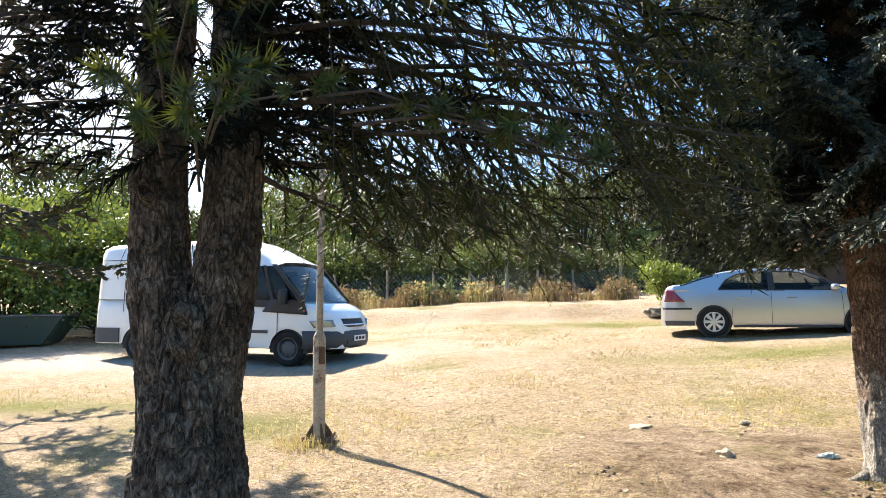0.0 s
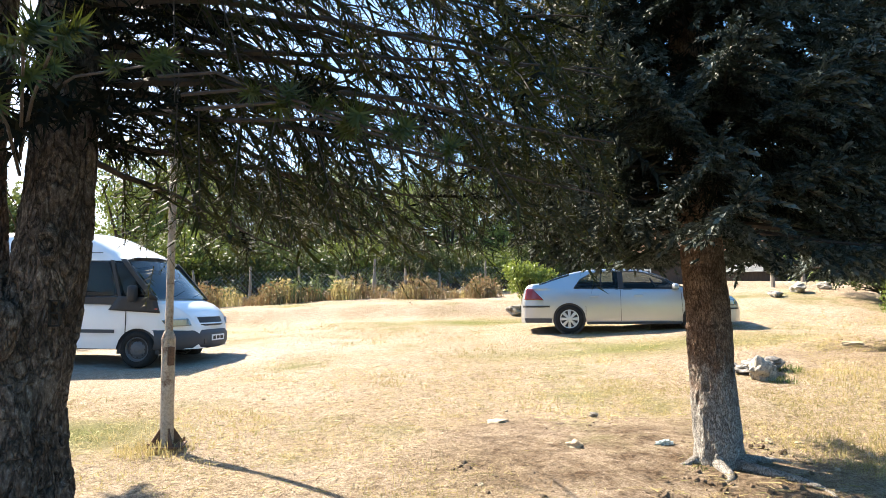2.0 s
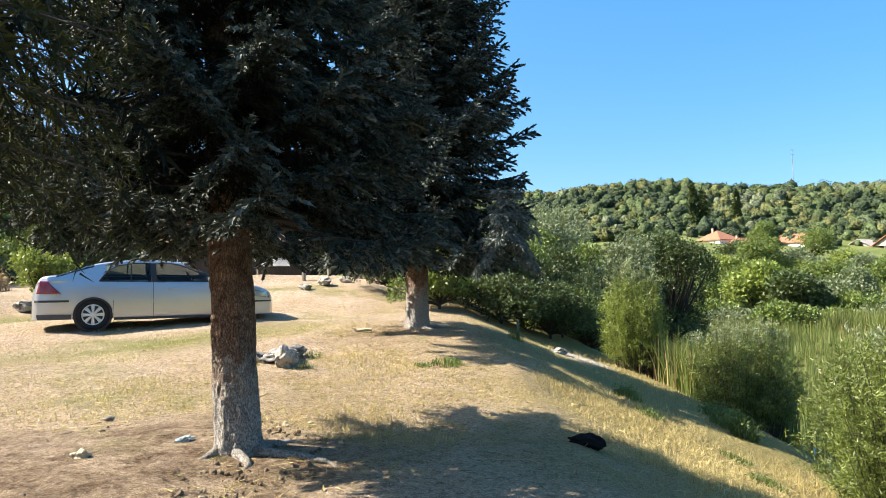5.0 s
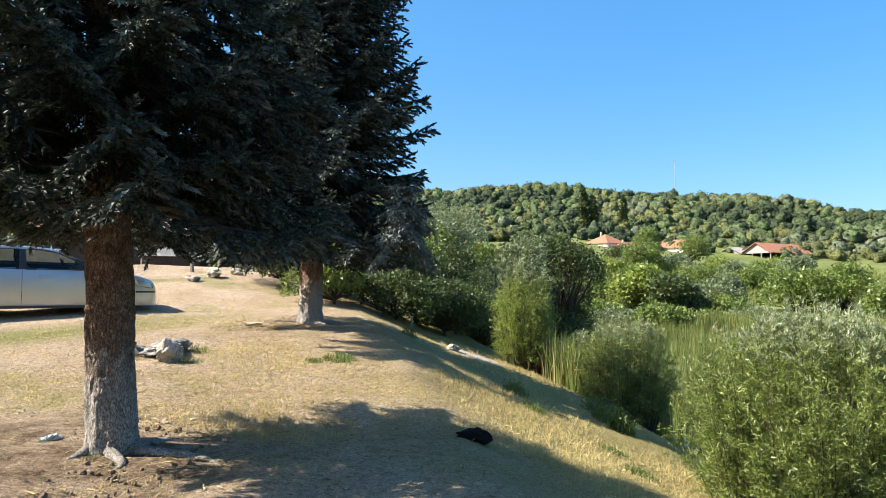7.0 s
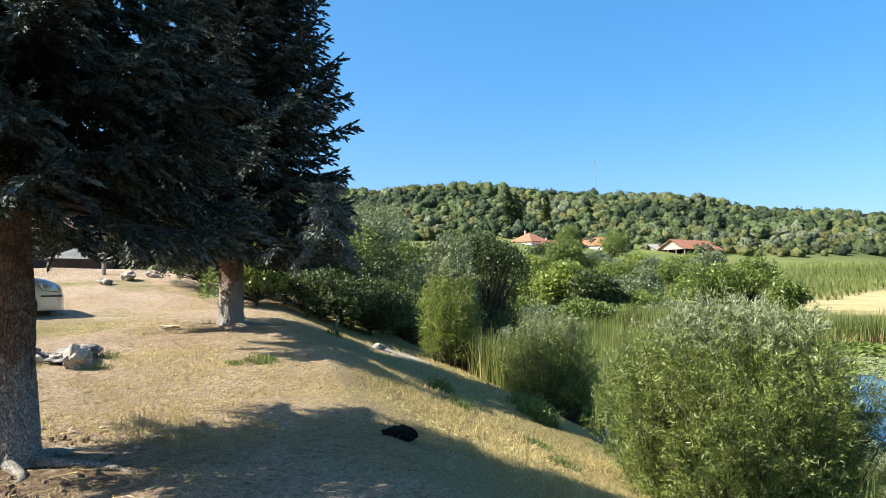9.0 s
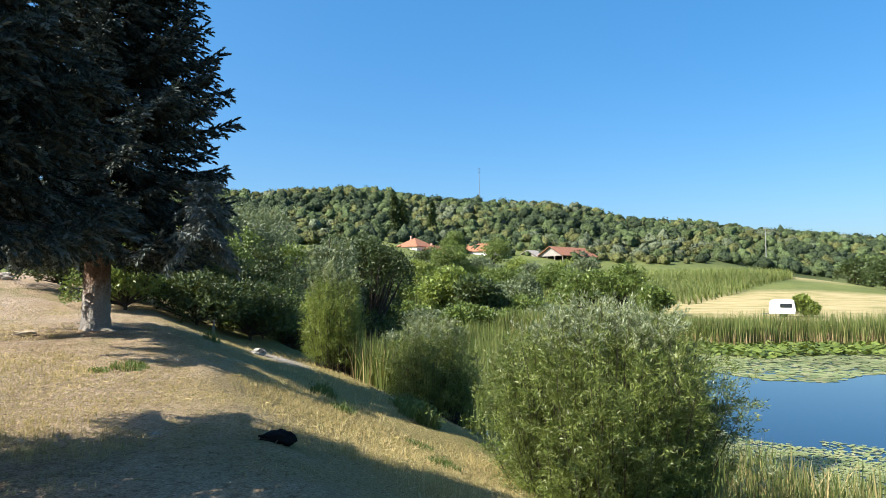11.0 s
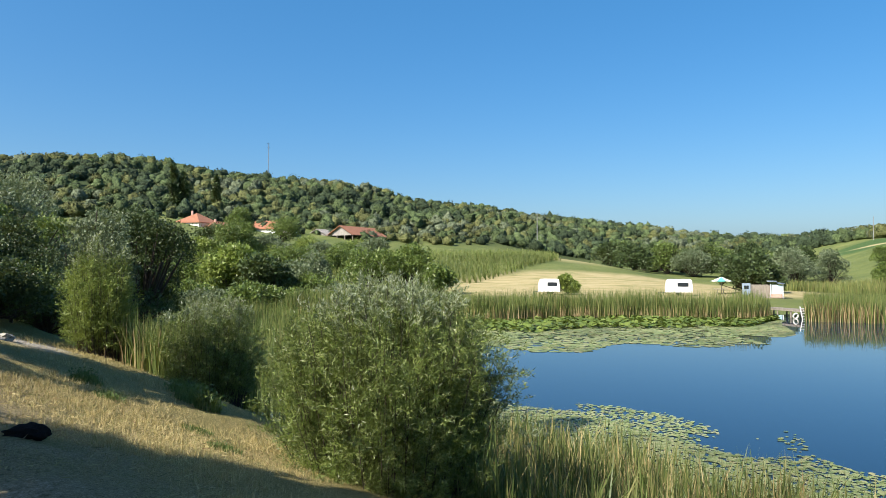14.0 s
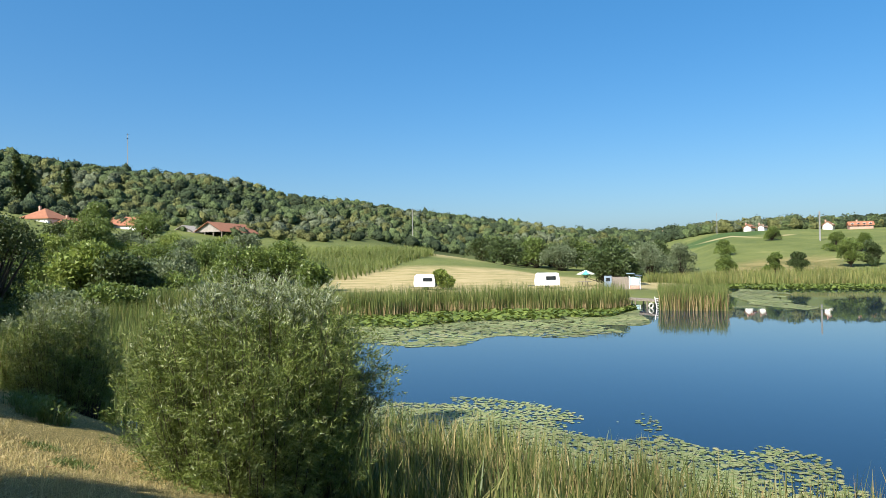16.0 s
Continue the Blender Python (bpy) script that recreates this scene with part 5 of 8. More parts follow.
def woods():
    """Woodland on the hills: crowns of leaf clumps, too many to count."""
    r = np.random.default_rng(55)
    V, F, base = [[], [], [], []], [[], [], [], []], [0, 0, 0, 0]
    ico = bmesh.new()
    bmesh.ops.create_icosphere(ico, subdivisions=2, radius=1.0)
    BV, BF = np.array([v.co[:] for v in ico.verts]), np.array([[v.index for v in f.verts] for f in ico.faces])
    ico.free()
    tri = np.array([(-.9, -.6, 0), (.9, -.7, .2), (.1, 1.1, 0)])
    spots = []
    while len(spots) < 7400:
        az, q = r.uniform(-62, 112), r.uniform(0, 1)
        if az > 44 and r.uniform() > .3:
            continue
        rr = np.interp(az, RIDGE_AZ, RIDGE_R)
        lo = np.interp(az, [-62, -40, -33, -26, -18, -8, 0, 8, 20, 30, 60, 112], [.99, .99, .97, .62, .50, .50, .48, .48, .46, .46, .25, .15])
        k = lo + (1.05 - lo) * q
        if 2 < az < 23 and k * rr < (236 if az < 13 else 226):
            continue
        if az < -29 and r.uniform() > .95:
            continue
        spots.append((az, k * rr))
    for az, d in spots:
        x, y = d * math.cos(radians(az)), d * math.sin(radians(az))
        z = ground_at(x, y)
        s = (1.5 + 2.3 * r.uniform(0, 1) ** 1.6) * (1.0 if az < -29 else 0.8 if d < 300 else 1.0 + .35 * ss(450, 650, d))
        h = s * r.uniform(.75, 1.15)
        lump = .84 + .22 * np.sin(BV[:, 0] * 4 + x) * np.sin(BV[:, 1] * 4 + y) + .14 * np.sin(BV[:, 2] * 7 + x) + r.normal(0, .10, len(BV))
        ball = BV * np.array([s, s, h]) * lump[:, None] + [x, y, z + h * .62]
        m = 46
        dirs = r.normal(size=(m, 3))
        dirs /= np.linalg.norm(dirs, axis=1, keepdims=True)
        dirs[:, 2] = np.abs(dirs[:, 2])
        p = dirs * np.array([s, s, h]) * r.uniform(.72, 1.12, (m, 1)) + [x, y, z + h * .62]
        R = frames(dirs + r.normal(0, .5, (m, 3)), r.uniform(0, 6.28, m))
        bits = np.einsum("nij,kj->nki", R, tri) * (s * r.uniform(.09, .18, m))[:, None, None] + p[:, None, :]
        g = math.sin(x * .045 + 2 * math.sin(y * .03)) + math.cos(y * .06 + x * .02) + r.normal(0, 1.0)
        g = 1 if g < -.8 else 0 if g < .55 else 2 if g < 1.7 else 3
        V[g] += [ball, bits.reshape(-1, 3)]
        F[g] += [base[g] + BF, base[g] + len(BV) + np.arange(m * 3).reshape(m, 3)]
        base[g] += len(BV) + m * 3
    for g, (mt, word) in enumerate(((M_FOREST, "mid-green"), (M_FOREST_DARK, "dark green"), (M_FOREST_OLIVE, "olive yellow-green"), (M_FOREST_PALE, "pale grey-green"))):
        ob = sheet("woodland", np.vstack(V[g]), np.vstack(F[g]), mt, smooth=True)
        tagged(ob, word + " woodland crowns covering the far hills", "woods", kind="stuff")


woods()


# ---- reeds, lilies, maize ----
def blades(r, P, tall, wide, bend, segs=3):
    """Bent upright blades at P (n, 3)."""
    n = len(P)
    a, face = r.uniform(0, 6.283, n), r.uniform(0, 6.283, n)
    lean = bend * r.uniform(.1, 1.0, n) ** 1.6
    V = np.zeros((n, 2 * segs + 1, 3))
    for k in range(segs + 1):
        t = k / segs
        c = P + np.stack([np.cos(a) * lean * tall * t ** 2, np.sin(a) * lean * tall * t ** 2, tall * t * (1 - .35 * lean * t)], 1)
        if k == segs:
            V[:, -1] = c
        else:
            w = wide * (1 - .55 * t)
            off = np.stack([np.cos(face) * w, np.sin(face) * w, 0 * w], 1) / 2
            V[:, 2 * k], V[:, 2 * k + 1] = c - off, c + off
    F = []
    for k in range(segs - 1):
        F += [(2 * k, 2 * k + 1, 2 * k + 3), (2 * k, 2 * k + 3, 2 * k + 2)]
    F.append((2 * segs - 2, 2 * segs - 1, 2 * segs))
    F = np.array(F)
    return V.reshape(-1, 3), (F[None] + (np.arange(n) * (2 * segs + 1))[:, None, None]).reshape(-1, 3)


def reed_bed(name, label, x, y, tall, wide, bend, material, seed, segs=3):
    r = np.random.default_rng(seed)
    z = np.maximum(height(x, y), WATER - .15)
    V, F = blades(r, np.stack([x, y, z], 1), tall * r.uniform(.6, 1.12, len(x)), wide * r.uniform(.6, 1.2, len(x)), bend, segs)
    return tagged(sheet(name, V, F, material), label, "reeds", kind="stuff")


r5 = np.random.default_rng(77)


def strip(n, s0, s1, t0, t1):
    """Places on the near bank: s down the slope, t along the shore."""
    s, t = r5.uniform(s0, s1, n), r5.uniform(t0, t1, n)
    return (s + t) / 2, (t - s) / 2


x, y = strip(19000, 8.9, 18.4, -8, 15)
edge = lambda x, y: x - y < 16.7 + .13 * np.clip(x + y - 4, 0, 20) + .5 * np.sin((x + y) * 1.3)
keep = np.hypot(x - 9.95, y - .75) > 1.35
keep &= (np.hypot(x, y) > 7.2) & edge(x, y) & ~((y > .3) & (x < 12.5))
reed_bed("reeds", "green cattail reeds along the near bank", x[keep], y[keep], 1.5, .034, .42, M_REED, 401, 3)
x, y = strip(2600, 10, 17.8, -8, 14)
keep = (np.hypot(x - 9.95, y - .75) > 1.3) & (np.hypot(x, y) > 7.2) & edge(x, y)
reed_bed("dry_reeds", "dry yellow reed blades among green cattails", x[keep], y[keep], 1.3, .024, .6, M_REED_DRY, 402, 3)
# marsh of reeds at the lake's end
n = 17000
x, y = r5.uniform(17, 66, n), r5.uniform(-2, 24, n)
keep = (x - y > 8.6) & (y > 1.5 - 3 * np.sin(x * .2)) & (y < 4 + .32 * x)
reed_bed("reeds", "dense reed marsh at the end of the lake", x[keep], y[keep], 1.75, .035, .3, M_REED_GREEN, 403, 2)
x, y = strip(3200, 8.6, 12.0, 21, 27)
reed_bed("reeds", "tall yellowing reeds between willow bushes", x, y, 1.35, .024, .4, M_REED_GREEN, 404, 3)
x, y = strip(160, 8.3, 11.0, 21.5, 26)
reed_bed("dry_reeds", "dry straw-coloured reeds between bushes", x, y, 1.2, .022, .4, M_REED_DRY, 405, 4)
# belt on the far shore
y = r5.uniform(-27.5, 14, 13000)
x = far_shore(y) - 1.6 + r5.uniform(0, 5, len(y)) + 1.0 * np.sin(y * .6)
reed_bed("reeds", "belt of tall reeds on the far shore", x, y, 2.55, .06, .18, M_REED_GREEN, 406, 2)
reed_bed("dry_reeds", "pale reed stalks at the foot of the belt", x[:2400] - 1.0, y[:2400], 1.3, .05, .15, M_REED_DRY, 407)
az, d = -r5.uniform(.470, .557, 6500), r5.uniform(63.5, 73, 6500) + .8 * np.sin(np.arange(6500))
x, y = d * np.cos(az), d * np.sin(az)
reed_bed("reeds", "clump of tall reeds beside the jetty", x, y, 2.35, .06, .22, M_REED_GREEN, 408, 2)
keep = d < 68
reed_bed("reeds", "dry reeds beside the jetty", x[keep][:1800] - .2, y[keep][:1800], 1.7, .06, .25, M_REED_DRY, 409)


def shore_strip(n, u0, u1, near, deep):
    """Places along the distant shore: u along it, then back from the water."""
    u, v = r5.uniform(u0, u1, n), near + deep * r5.uniform(0, 1, n)
    return 92.8 - 11.4 * u + .84 * v + .5 * np.sin(u * 9), -57.8 - 16.3 * u - .54 * v


x, y = shore_strip(15000, -.75, 2.6, 12.5, 24)
reed_bed("reeds", "low yellow-green reeds along the distant shore", x, y, 1.75, .11, .25, M_REED_SHORE, 410, 2)


def lilies(name, label, x, y, size, seed, lift=0.0):
    r = np.random.default_rng(seed)
    n = len(x)
    a = np.linspace(.25, 6.03, 7)
    T = np.vstack([[(0, 0, 0)], np.stack([np.cos(a), np.sin(a), .05 * np.sin(3 * a)], 1)])
    F = np.array([(0, i, i + 1) for i in range(1, 7)])
    D = np.stack([r.normal(0, .03 + lift, n), r.normal(0, .03 + lift, n), np.ones(n)], 1)
    P = np.stack([x, y, WATER + .012 + .006 * r.uniform(0, 1, n) + lift * r.uniform(0, .9, n)], 1)
    V, F = scatter(T, F, P, D, size * r.uniform(.55, 1.15, n), r.uniform(0, 6.28, n))
    return tagged(sheet(name, V, F, M_LILY if lift == 0 else M_LILY_UP), label, "lily pads", kind="stuff")


# near pads: dense by the bank, thinning out
s = 15.0 + 13 * r5.uniform(0, 1, 38000) ** 1.25
t = r5.uniform(-4, 23, len(s))
x, y = (s + t) / 2, (t - s) / 2
patch = np.sin(x * 1.1 + 1.7 * np.sin(y * .7)) * np.cos(y * 1.3 - x * .4)
rim = np.interp(t, [-4, 1.4, 2.7, 4.8, 7.7, 11.3, 16.4, 20, 23], [19.5, 22.6, 23.9, 25.0, 25.7, 26.6, 28.2, 26.3, 26])
keep = s < rim - 1.6 + 2.3 * patch + r5.normal(0, .45, len(s))
keep &= r5.uniform(size=len(s)) < np.where(s > rim - 3.5, .62, 1)
lilies("lily_pads", "flat yellow-green lily pads on the near water", x[keep], y[keep], .064, 501)
y = r5.uniform(-27, 6, 9000)
q = r5.uniform(0, 1, len(y))
x = far_shore(y) - 2 - q * (20 + 1.5 * np.sin(y * .8) - .05 * (y + 8) ** 2 * (y < -18))
keep = x > 36
lilies("lily_pads", "broad carpet of lily pads before the reeds", x[keep], y[keep], .24, 502)
m2 = keep & (q < .45)
lilies("lily_pads", "raised dark lily leaves nearest the reeds", x[m2], y[m2], .22, 503, .35)
y = r5.uniform(-60, -40, 3000)
x = far_shore(y) - 1 - r5.uniform(0, 1, len(y)) * (9 + 1.5 * np.sin(y * 1.3))
lilies("lily_pads", "thin rafts of lily pads on the distant water", x, y, .3, 504)
x, y = shore_strip(17000, -.08, 2.6, 0, 13)
lilies("lily_pads", "raised lily leaves along the distant shore", x, y, .21, 505, .42)


def maize():
    r = np.random.default_rng(66)
    P = []
    for k in range(64):
        yy = np.arange(-26, 62, .95) + r.normal(0, .12, 93)[:len(np.arange(-26, 62, .95))]
        xx = np.full(len(yy), 118 + k * 1.0) + r.normal(0, .1, len(yy))
        P.append(np.stack([xx, yy], 1))
    P = np.vstack(P)
    edge = 118 + np.clip(-(P[:, 1] + 4), 0, 40) * 2.1
    keep = (P[:, 0] > edge) & (r.uniform(size=len(P)) < .9) & ((P[:, 1] < 40) | (P[:, 0] < 140))
    P = P[keep]
    z = height(P[:, 0], P[:, 1])
    P3 = np.repeat(np.stack([P[:, 0], P[:, 1], z], 1), 6, 0)
    V, F = blades(r, P3 + r.normal(0, .06, P3.shape) * [1, 1, 0], 2.1 * r.uniform(.6, 1.1, len(P3)), .13 * np.ones(len(P3)), .75, 2)
    tagged(sheet("maize", V, F, M_CORN), "field of tall green maize in rows", "maize field", kind="stuff")


maize()


# ---- grass, weeds, tufts ----
def grass():
    r = np.random.default_rng(91)
    n = 34000
    az, d = np.radians(r.uniform(-12, 128, n)), 2.6 + 17 * r.uniform(0, 1, n) ** 1.25
    x, y = d * np.cos(az), d * np.sin(az)
    m = 17000
    x, y, d = np.append(x, r.uniform(3.5, 10.5, m)), np.append(y, r.uniform(-.5, 9, m)), np.append(d, np.full(m, 7.0))
    n += m
    keep = (x - y < 8.8) & (y > -2.5)
    keep &= (np.hypot(x + 6, (y - 14.2) * 2.5) > 6.5) & (np.hypot(x - 2.7, y - 5.2) > r.uniform(.3, 1.6, n))
    x, y, d = x[keep], y[keep], d[keep]
    k = 4
    x, y, d = np.repeat(x, k), np.repeat(y, k), np.repeat(d, k)
    x, y = x + r.normal(0, .022, len(x)), y + r.normal(0, .022, len(y))
    tall = r.uniform(.018, .05, len(x)) * (1 + .9 * (np.sin(x * 1.7) * np.cos(y * 1.3) > .5) + 1.0 * ss(1.5, 4.5, x - y))
    V, F = blades(r, np.stack([x, y, height(x, y) - .012], 1), tall, .0042 + .0010 * d * .5, 1.9, 1)
    tagged(sheet("grass", V, F, M_GRASS), "short dry straw-coloured grass blades", "grass", kind="stuff")


grass()


def litter():
    """Loose straw lying flat on the mown ground."""
    r = np.random.default_rng(93)
    for mt, n, label in ((M_GRASS, 15000, "loose pale straw lying on the ground"), (M_RUSTY, 5000, "loose brown straw lying on the ground")):
        x, y = r.uniform(-3.5, 9.5, n), r.uniform(1.6, 11, n)
        keep = (x - y < 8.2) & (np.hypot(x, y) > 2.5)
        x, y = x[keep], y[keep]
        a = r.uniform(0, 6.283, len(x))
        D = np.stack([np.cos(a), np.sin(a), r.normal(.02, .12, len(x))], 1)
        T = np.array([(-.045, 0, 0), (.045, 0, 0), (.0, .03, 1.0)])
        V, F = scatter(T, np.array([(0, 1, 2)]), np.stack([x, y, height(x, y) + .012 + .012 * r.uniform(size=len(x))], 1), D, r.uniform(.05, .13, len(x)), r.normal(0, .4, len(x)))
        tagged(sheet("straw", V, F, mt), label, "straw", kind="stuff")


def clods():
    """Crumbs and clods on the bare patch."""
    r = np.random.default_rng(94)
    ico = bmesh.new()
    bmesh.ops.create_icosphere(ico, subdivisions=1, radius=1.0)
    BV, BF = np.array([v.co[:] for v in ico.verts]), np.array([[v.index for v in f.verts] for f in ico.faces])
    ico.free()
    n = 420
    a, q = r.uniform(0, 6.283, n), np.sqrt(r.uniform(0, 1, n))
    x, y = 2.5 + 1.5 * q * np.cos(a), 5.3 + 1.2 * q * np.sin(a)
    V, F = scatter(BV, BF, np.stack([x, y, height(x, y) + .004], 1), r.normal(size=(n, 3)), .008 + .026 * r.uniform(0, 1, n) ** 3, r.uniform(0, 6.28, n))
    V += r.normal(0, .003, V.shape)
    tagged(sheet("soil_clods", V, F, M_SOIL), "dark crumbs of earth on the bare patch", "soil", kind="stuff")


M_SOIL = surface("dark_soil", (0.05, 0.033, 0.02), (0.17, 0.115, 0.07), scale=20, fine=90, rough=.95, relief=.4)
litter()
clods()


def weed(name, label, x, y, rad, tall, n, material, seed, wide=.02, bend=.7, group="weeds", upright=True):
    r = np.random.default_rng(seed)
    z = ground_at(x, y)
    root = empty(name, pose(x, y, z), label, "plant", group)
    q = np.sqrt(r.uniform(0, 1, n)) * rad
    a = r.uniform(0, 6.283, n)
    px, py = q * np.cos(a), q * np.sin(a)
    pz = height(x + px, y + py) - z
    V, F = blades(r, np.stack([px, py, pz - .01], 1), tall * r.uniform(.45, 1.1, n) * (1 - .4 * q / rad), np.full(n, wide), bend, 3)
    sheet("blade_mass", V, F, material, root)
    if not upright:
        return root
    m = n
    P = np.stack([px, py, pz], 1) + np.stack([r.normal(0, .04, m), r.normal(0, .04, m), tall * r.uniform(.2, .9, m) * (1 - .4 * q / rad)], 1)
    T, TF = leaf_template(1.0, .45)
    V, F = scatter(T, TF, P, r.normal(size=(m, 3)) + [0, 0, .4], tall * .18 * r.uniform(.5, 1.2, m), r.uniform(0, 6.28, m))
    sheet("leaf_mass", V, F, material, root)
    return root


weed("weed_tuft", "low green weed tuft in dry grass", 7.34, 6.5, .24, .11, 200, M_WEED, 601)
weed("weed_tuft", "low green weed tuft in dry grass", 6.98, 6.62, .12, .08, 80, M_WEED, 602)
for k, (x, y, rd, h) in enumerate(((10.09, 5.22, .22, .24), (11.75, 4.45, .32, .34), (11.2, 4.15, .25, .30), (10.92, 3.78, .2, .50), (9.3, 4.5, .2, .15), (8.2, 2.6, .2, .14), (12.3, 4.6, .3, .3), (9.0, 3.2, .2, .12))):
    weed("green_weed", "leafy grey-green weed at the foot of the bank", x, y, rd, h, 170, M_WEED, 610 + k, .018)
for k, (x, y, rd, h, mt) in enumerate(((-1.2, 6.35, .34, .14, M_GRASS), (-1.35, 6.3, .2, .13, M_GRASS), (6.25, 8.2, .22, .14, M_WEED), (5.3, 8.3, .2, .13, M_GRASS), (5.75, 7.65, .22, .12, M_WEED), (3.0, 5.05, .2, .07, M_WEED), (2.75, 5.62, .16, .05, M_WEED), (11.4, 8.3, .16, .4, M_WEED))):
    weed("grass_tuft", "ragged tuft of longer grass", x, y, rd, h, 170, mt, 640 + k, .007, .8, "grass tufts", False)
for k, x in enumerate(np.arange(5.8, 9.2, .3)):
    weed("grass_tuft", "dry grass tuft beneath the parked car", x, 14.72 - (x - 5.95) * .33 - .2, .2, .13, 50, M_GRASS, 660 + k, .012, .7, "car grass", False)
# tall dry weeds before the fence
for k in range(32):
    x = -9 + k * .52 + .3 * math.sin(k * 5)
    weed("dry_weed", "tall rusty dry weeds along the fence", x, 25.4 + .35 * math.sin(k * 2.1) + .04 * x, .55, .8 + .35 * math.sin(k * 1.3), 150, M_RUSTY if k % 4 else M_GRASS, 700 + k, .022, .5, "fence weeds")
for k, (x, y) in enumerate(((-.4, 25.2), (.2, 25.5), (-1.3, 25.6), (-5.5, 25.5), (1.0, 25.6))):
    weed("tall_weed", "tall grey-green weed before the fence", x, y, .28, 1.2, 60, M_LEAF_GREY, 740 + k, .03, .4, "fence weeds")

# ---- vehicles ----
M_WHITE_PAINT = plain("white_van_paint", (0.78, 0.79, 0.80), 0.28, 0.0, 0.6, grime=0.10)
M_SILVER = plain("silver_car_paint", (0.47, 0.49, 0.52), 0.30, 0.75, 0.7, grime=0.10)
M_BLACK_PLASTIC = plain("black_plastic", (0.022, 0.022, 0.024), 0.55)
M_GREY_PLASTIC = plain("dark_grey_bumper", (0.055, 0.058, 0.065), 0.6)
M_TYRE = surface("tyre_rubber", (0.012, 0.012, 0.012), (0.03, 0.029, 0.028), scale=8, fine=70, rough=0.9, relief=0.2, spec=0.2)
M_STEEL = plain("steel_wheel", (0.11, 0.11, 0.115), 0.5, 0.5)
M_ALLOY = plain("silver_hubcap", (0.66, 0.67, 0.68), 0.32, 0.6)
M_GLASS = glass("tinted_car_glass", (0.12, 0.15, 0.17))
M_LAMP_BOWL = plain("headlamp_bowl", (0.34, 0.36, 0.38), 0.12, 0.7, 0.8)
M_REDLAMP = plain("red_lamp_lens", (0.20, 0.010, 0.012), 0.15, 0, 0.8)
M_SEAT = surface("grey_seat_cloth", (0.05, 0.05, 0.055), (0.11, 0.11, 0.12), scale=5, fine=90, rough=0.95, relief=0.1)
M_INNER = plain("dark_car_inside", (0.035, 0.036, 0.04), 0.8)
M_PLATE = plain("white_plate", (0.75, 0.76, 0.78), 0.4)
M_SHEET = plain("white_dash_paper", (0.75, 0.75, 0.72), 0.7)


def skin(rings, close=True):
    """A bmesh stretched over rings of equally many points."""
    bm = bmesh.new()
    rr = [[bm.verts.new(p) for p in ring] for ring in rings]
    for a, b in zip(rr, rr[1:]):
        for i in range(len(a) - 1):
            bm.faces.new((a[i], b[i], b[i + 1], a[i + 1]))
    if close:
        bm.faces.new(rr[0])
        bm.faces.new(rr[-1][::-1])
    bmesh.ops.recalc_face_normals(bm, faces=bm.faces[:])
    return bm


def panel(points, side, thick=0.012, n=6):
    """A plate over the polygon points [(x, z)] (four, in order) that follows the body side y = side(x, z)."""
    bm = bmesh.new()
    a, b, c, d = [np.array(p, float) for p in points]
    for off in (0.0, -thick):
        g = []
        for i in range(n + 1):
            row = []
            for j in range(n + 1):
                u, v = i / n, j / n
                p = a * (1 - u) * (1 - v) + b * u * (1 - v) + c * u * v + d * (1 - u) * v
                w = side(p[0], p[1])
                row.append(bm.verts.new((p[0], w + math.copysign(off, w), p[1])))
            g.append(row)
        for i in range(n):
            for j in range(n):
                f = (g[i][j], g[i + 1][j], g[i + 1][j + 1], g[i][j + 1])
                bm.faces.new(f if off == 0 else f[::-1])
    bmesh.ops.bridge_loops(bm, edges=[e for e in bm.edges if e.is_boundary])
    bmesh.ops.recalc_face_normals(bm, faces=bm.faces[:])
    return bm


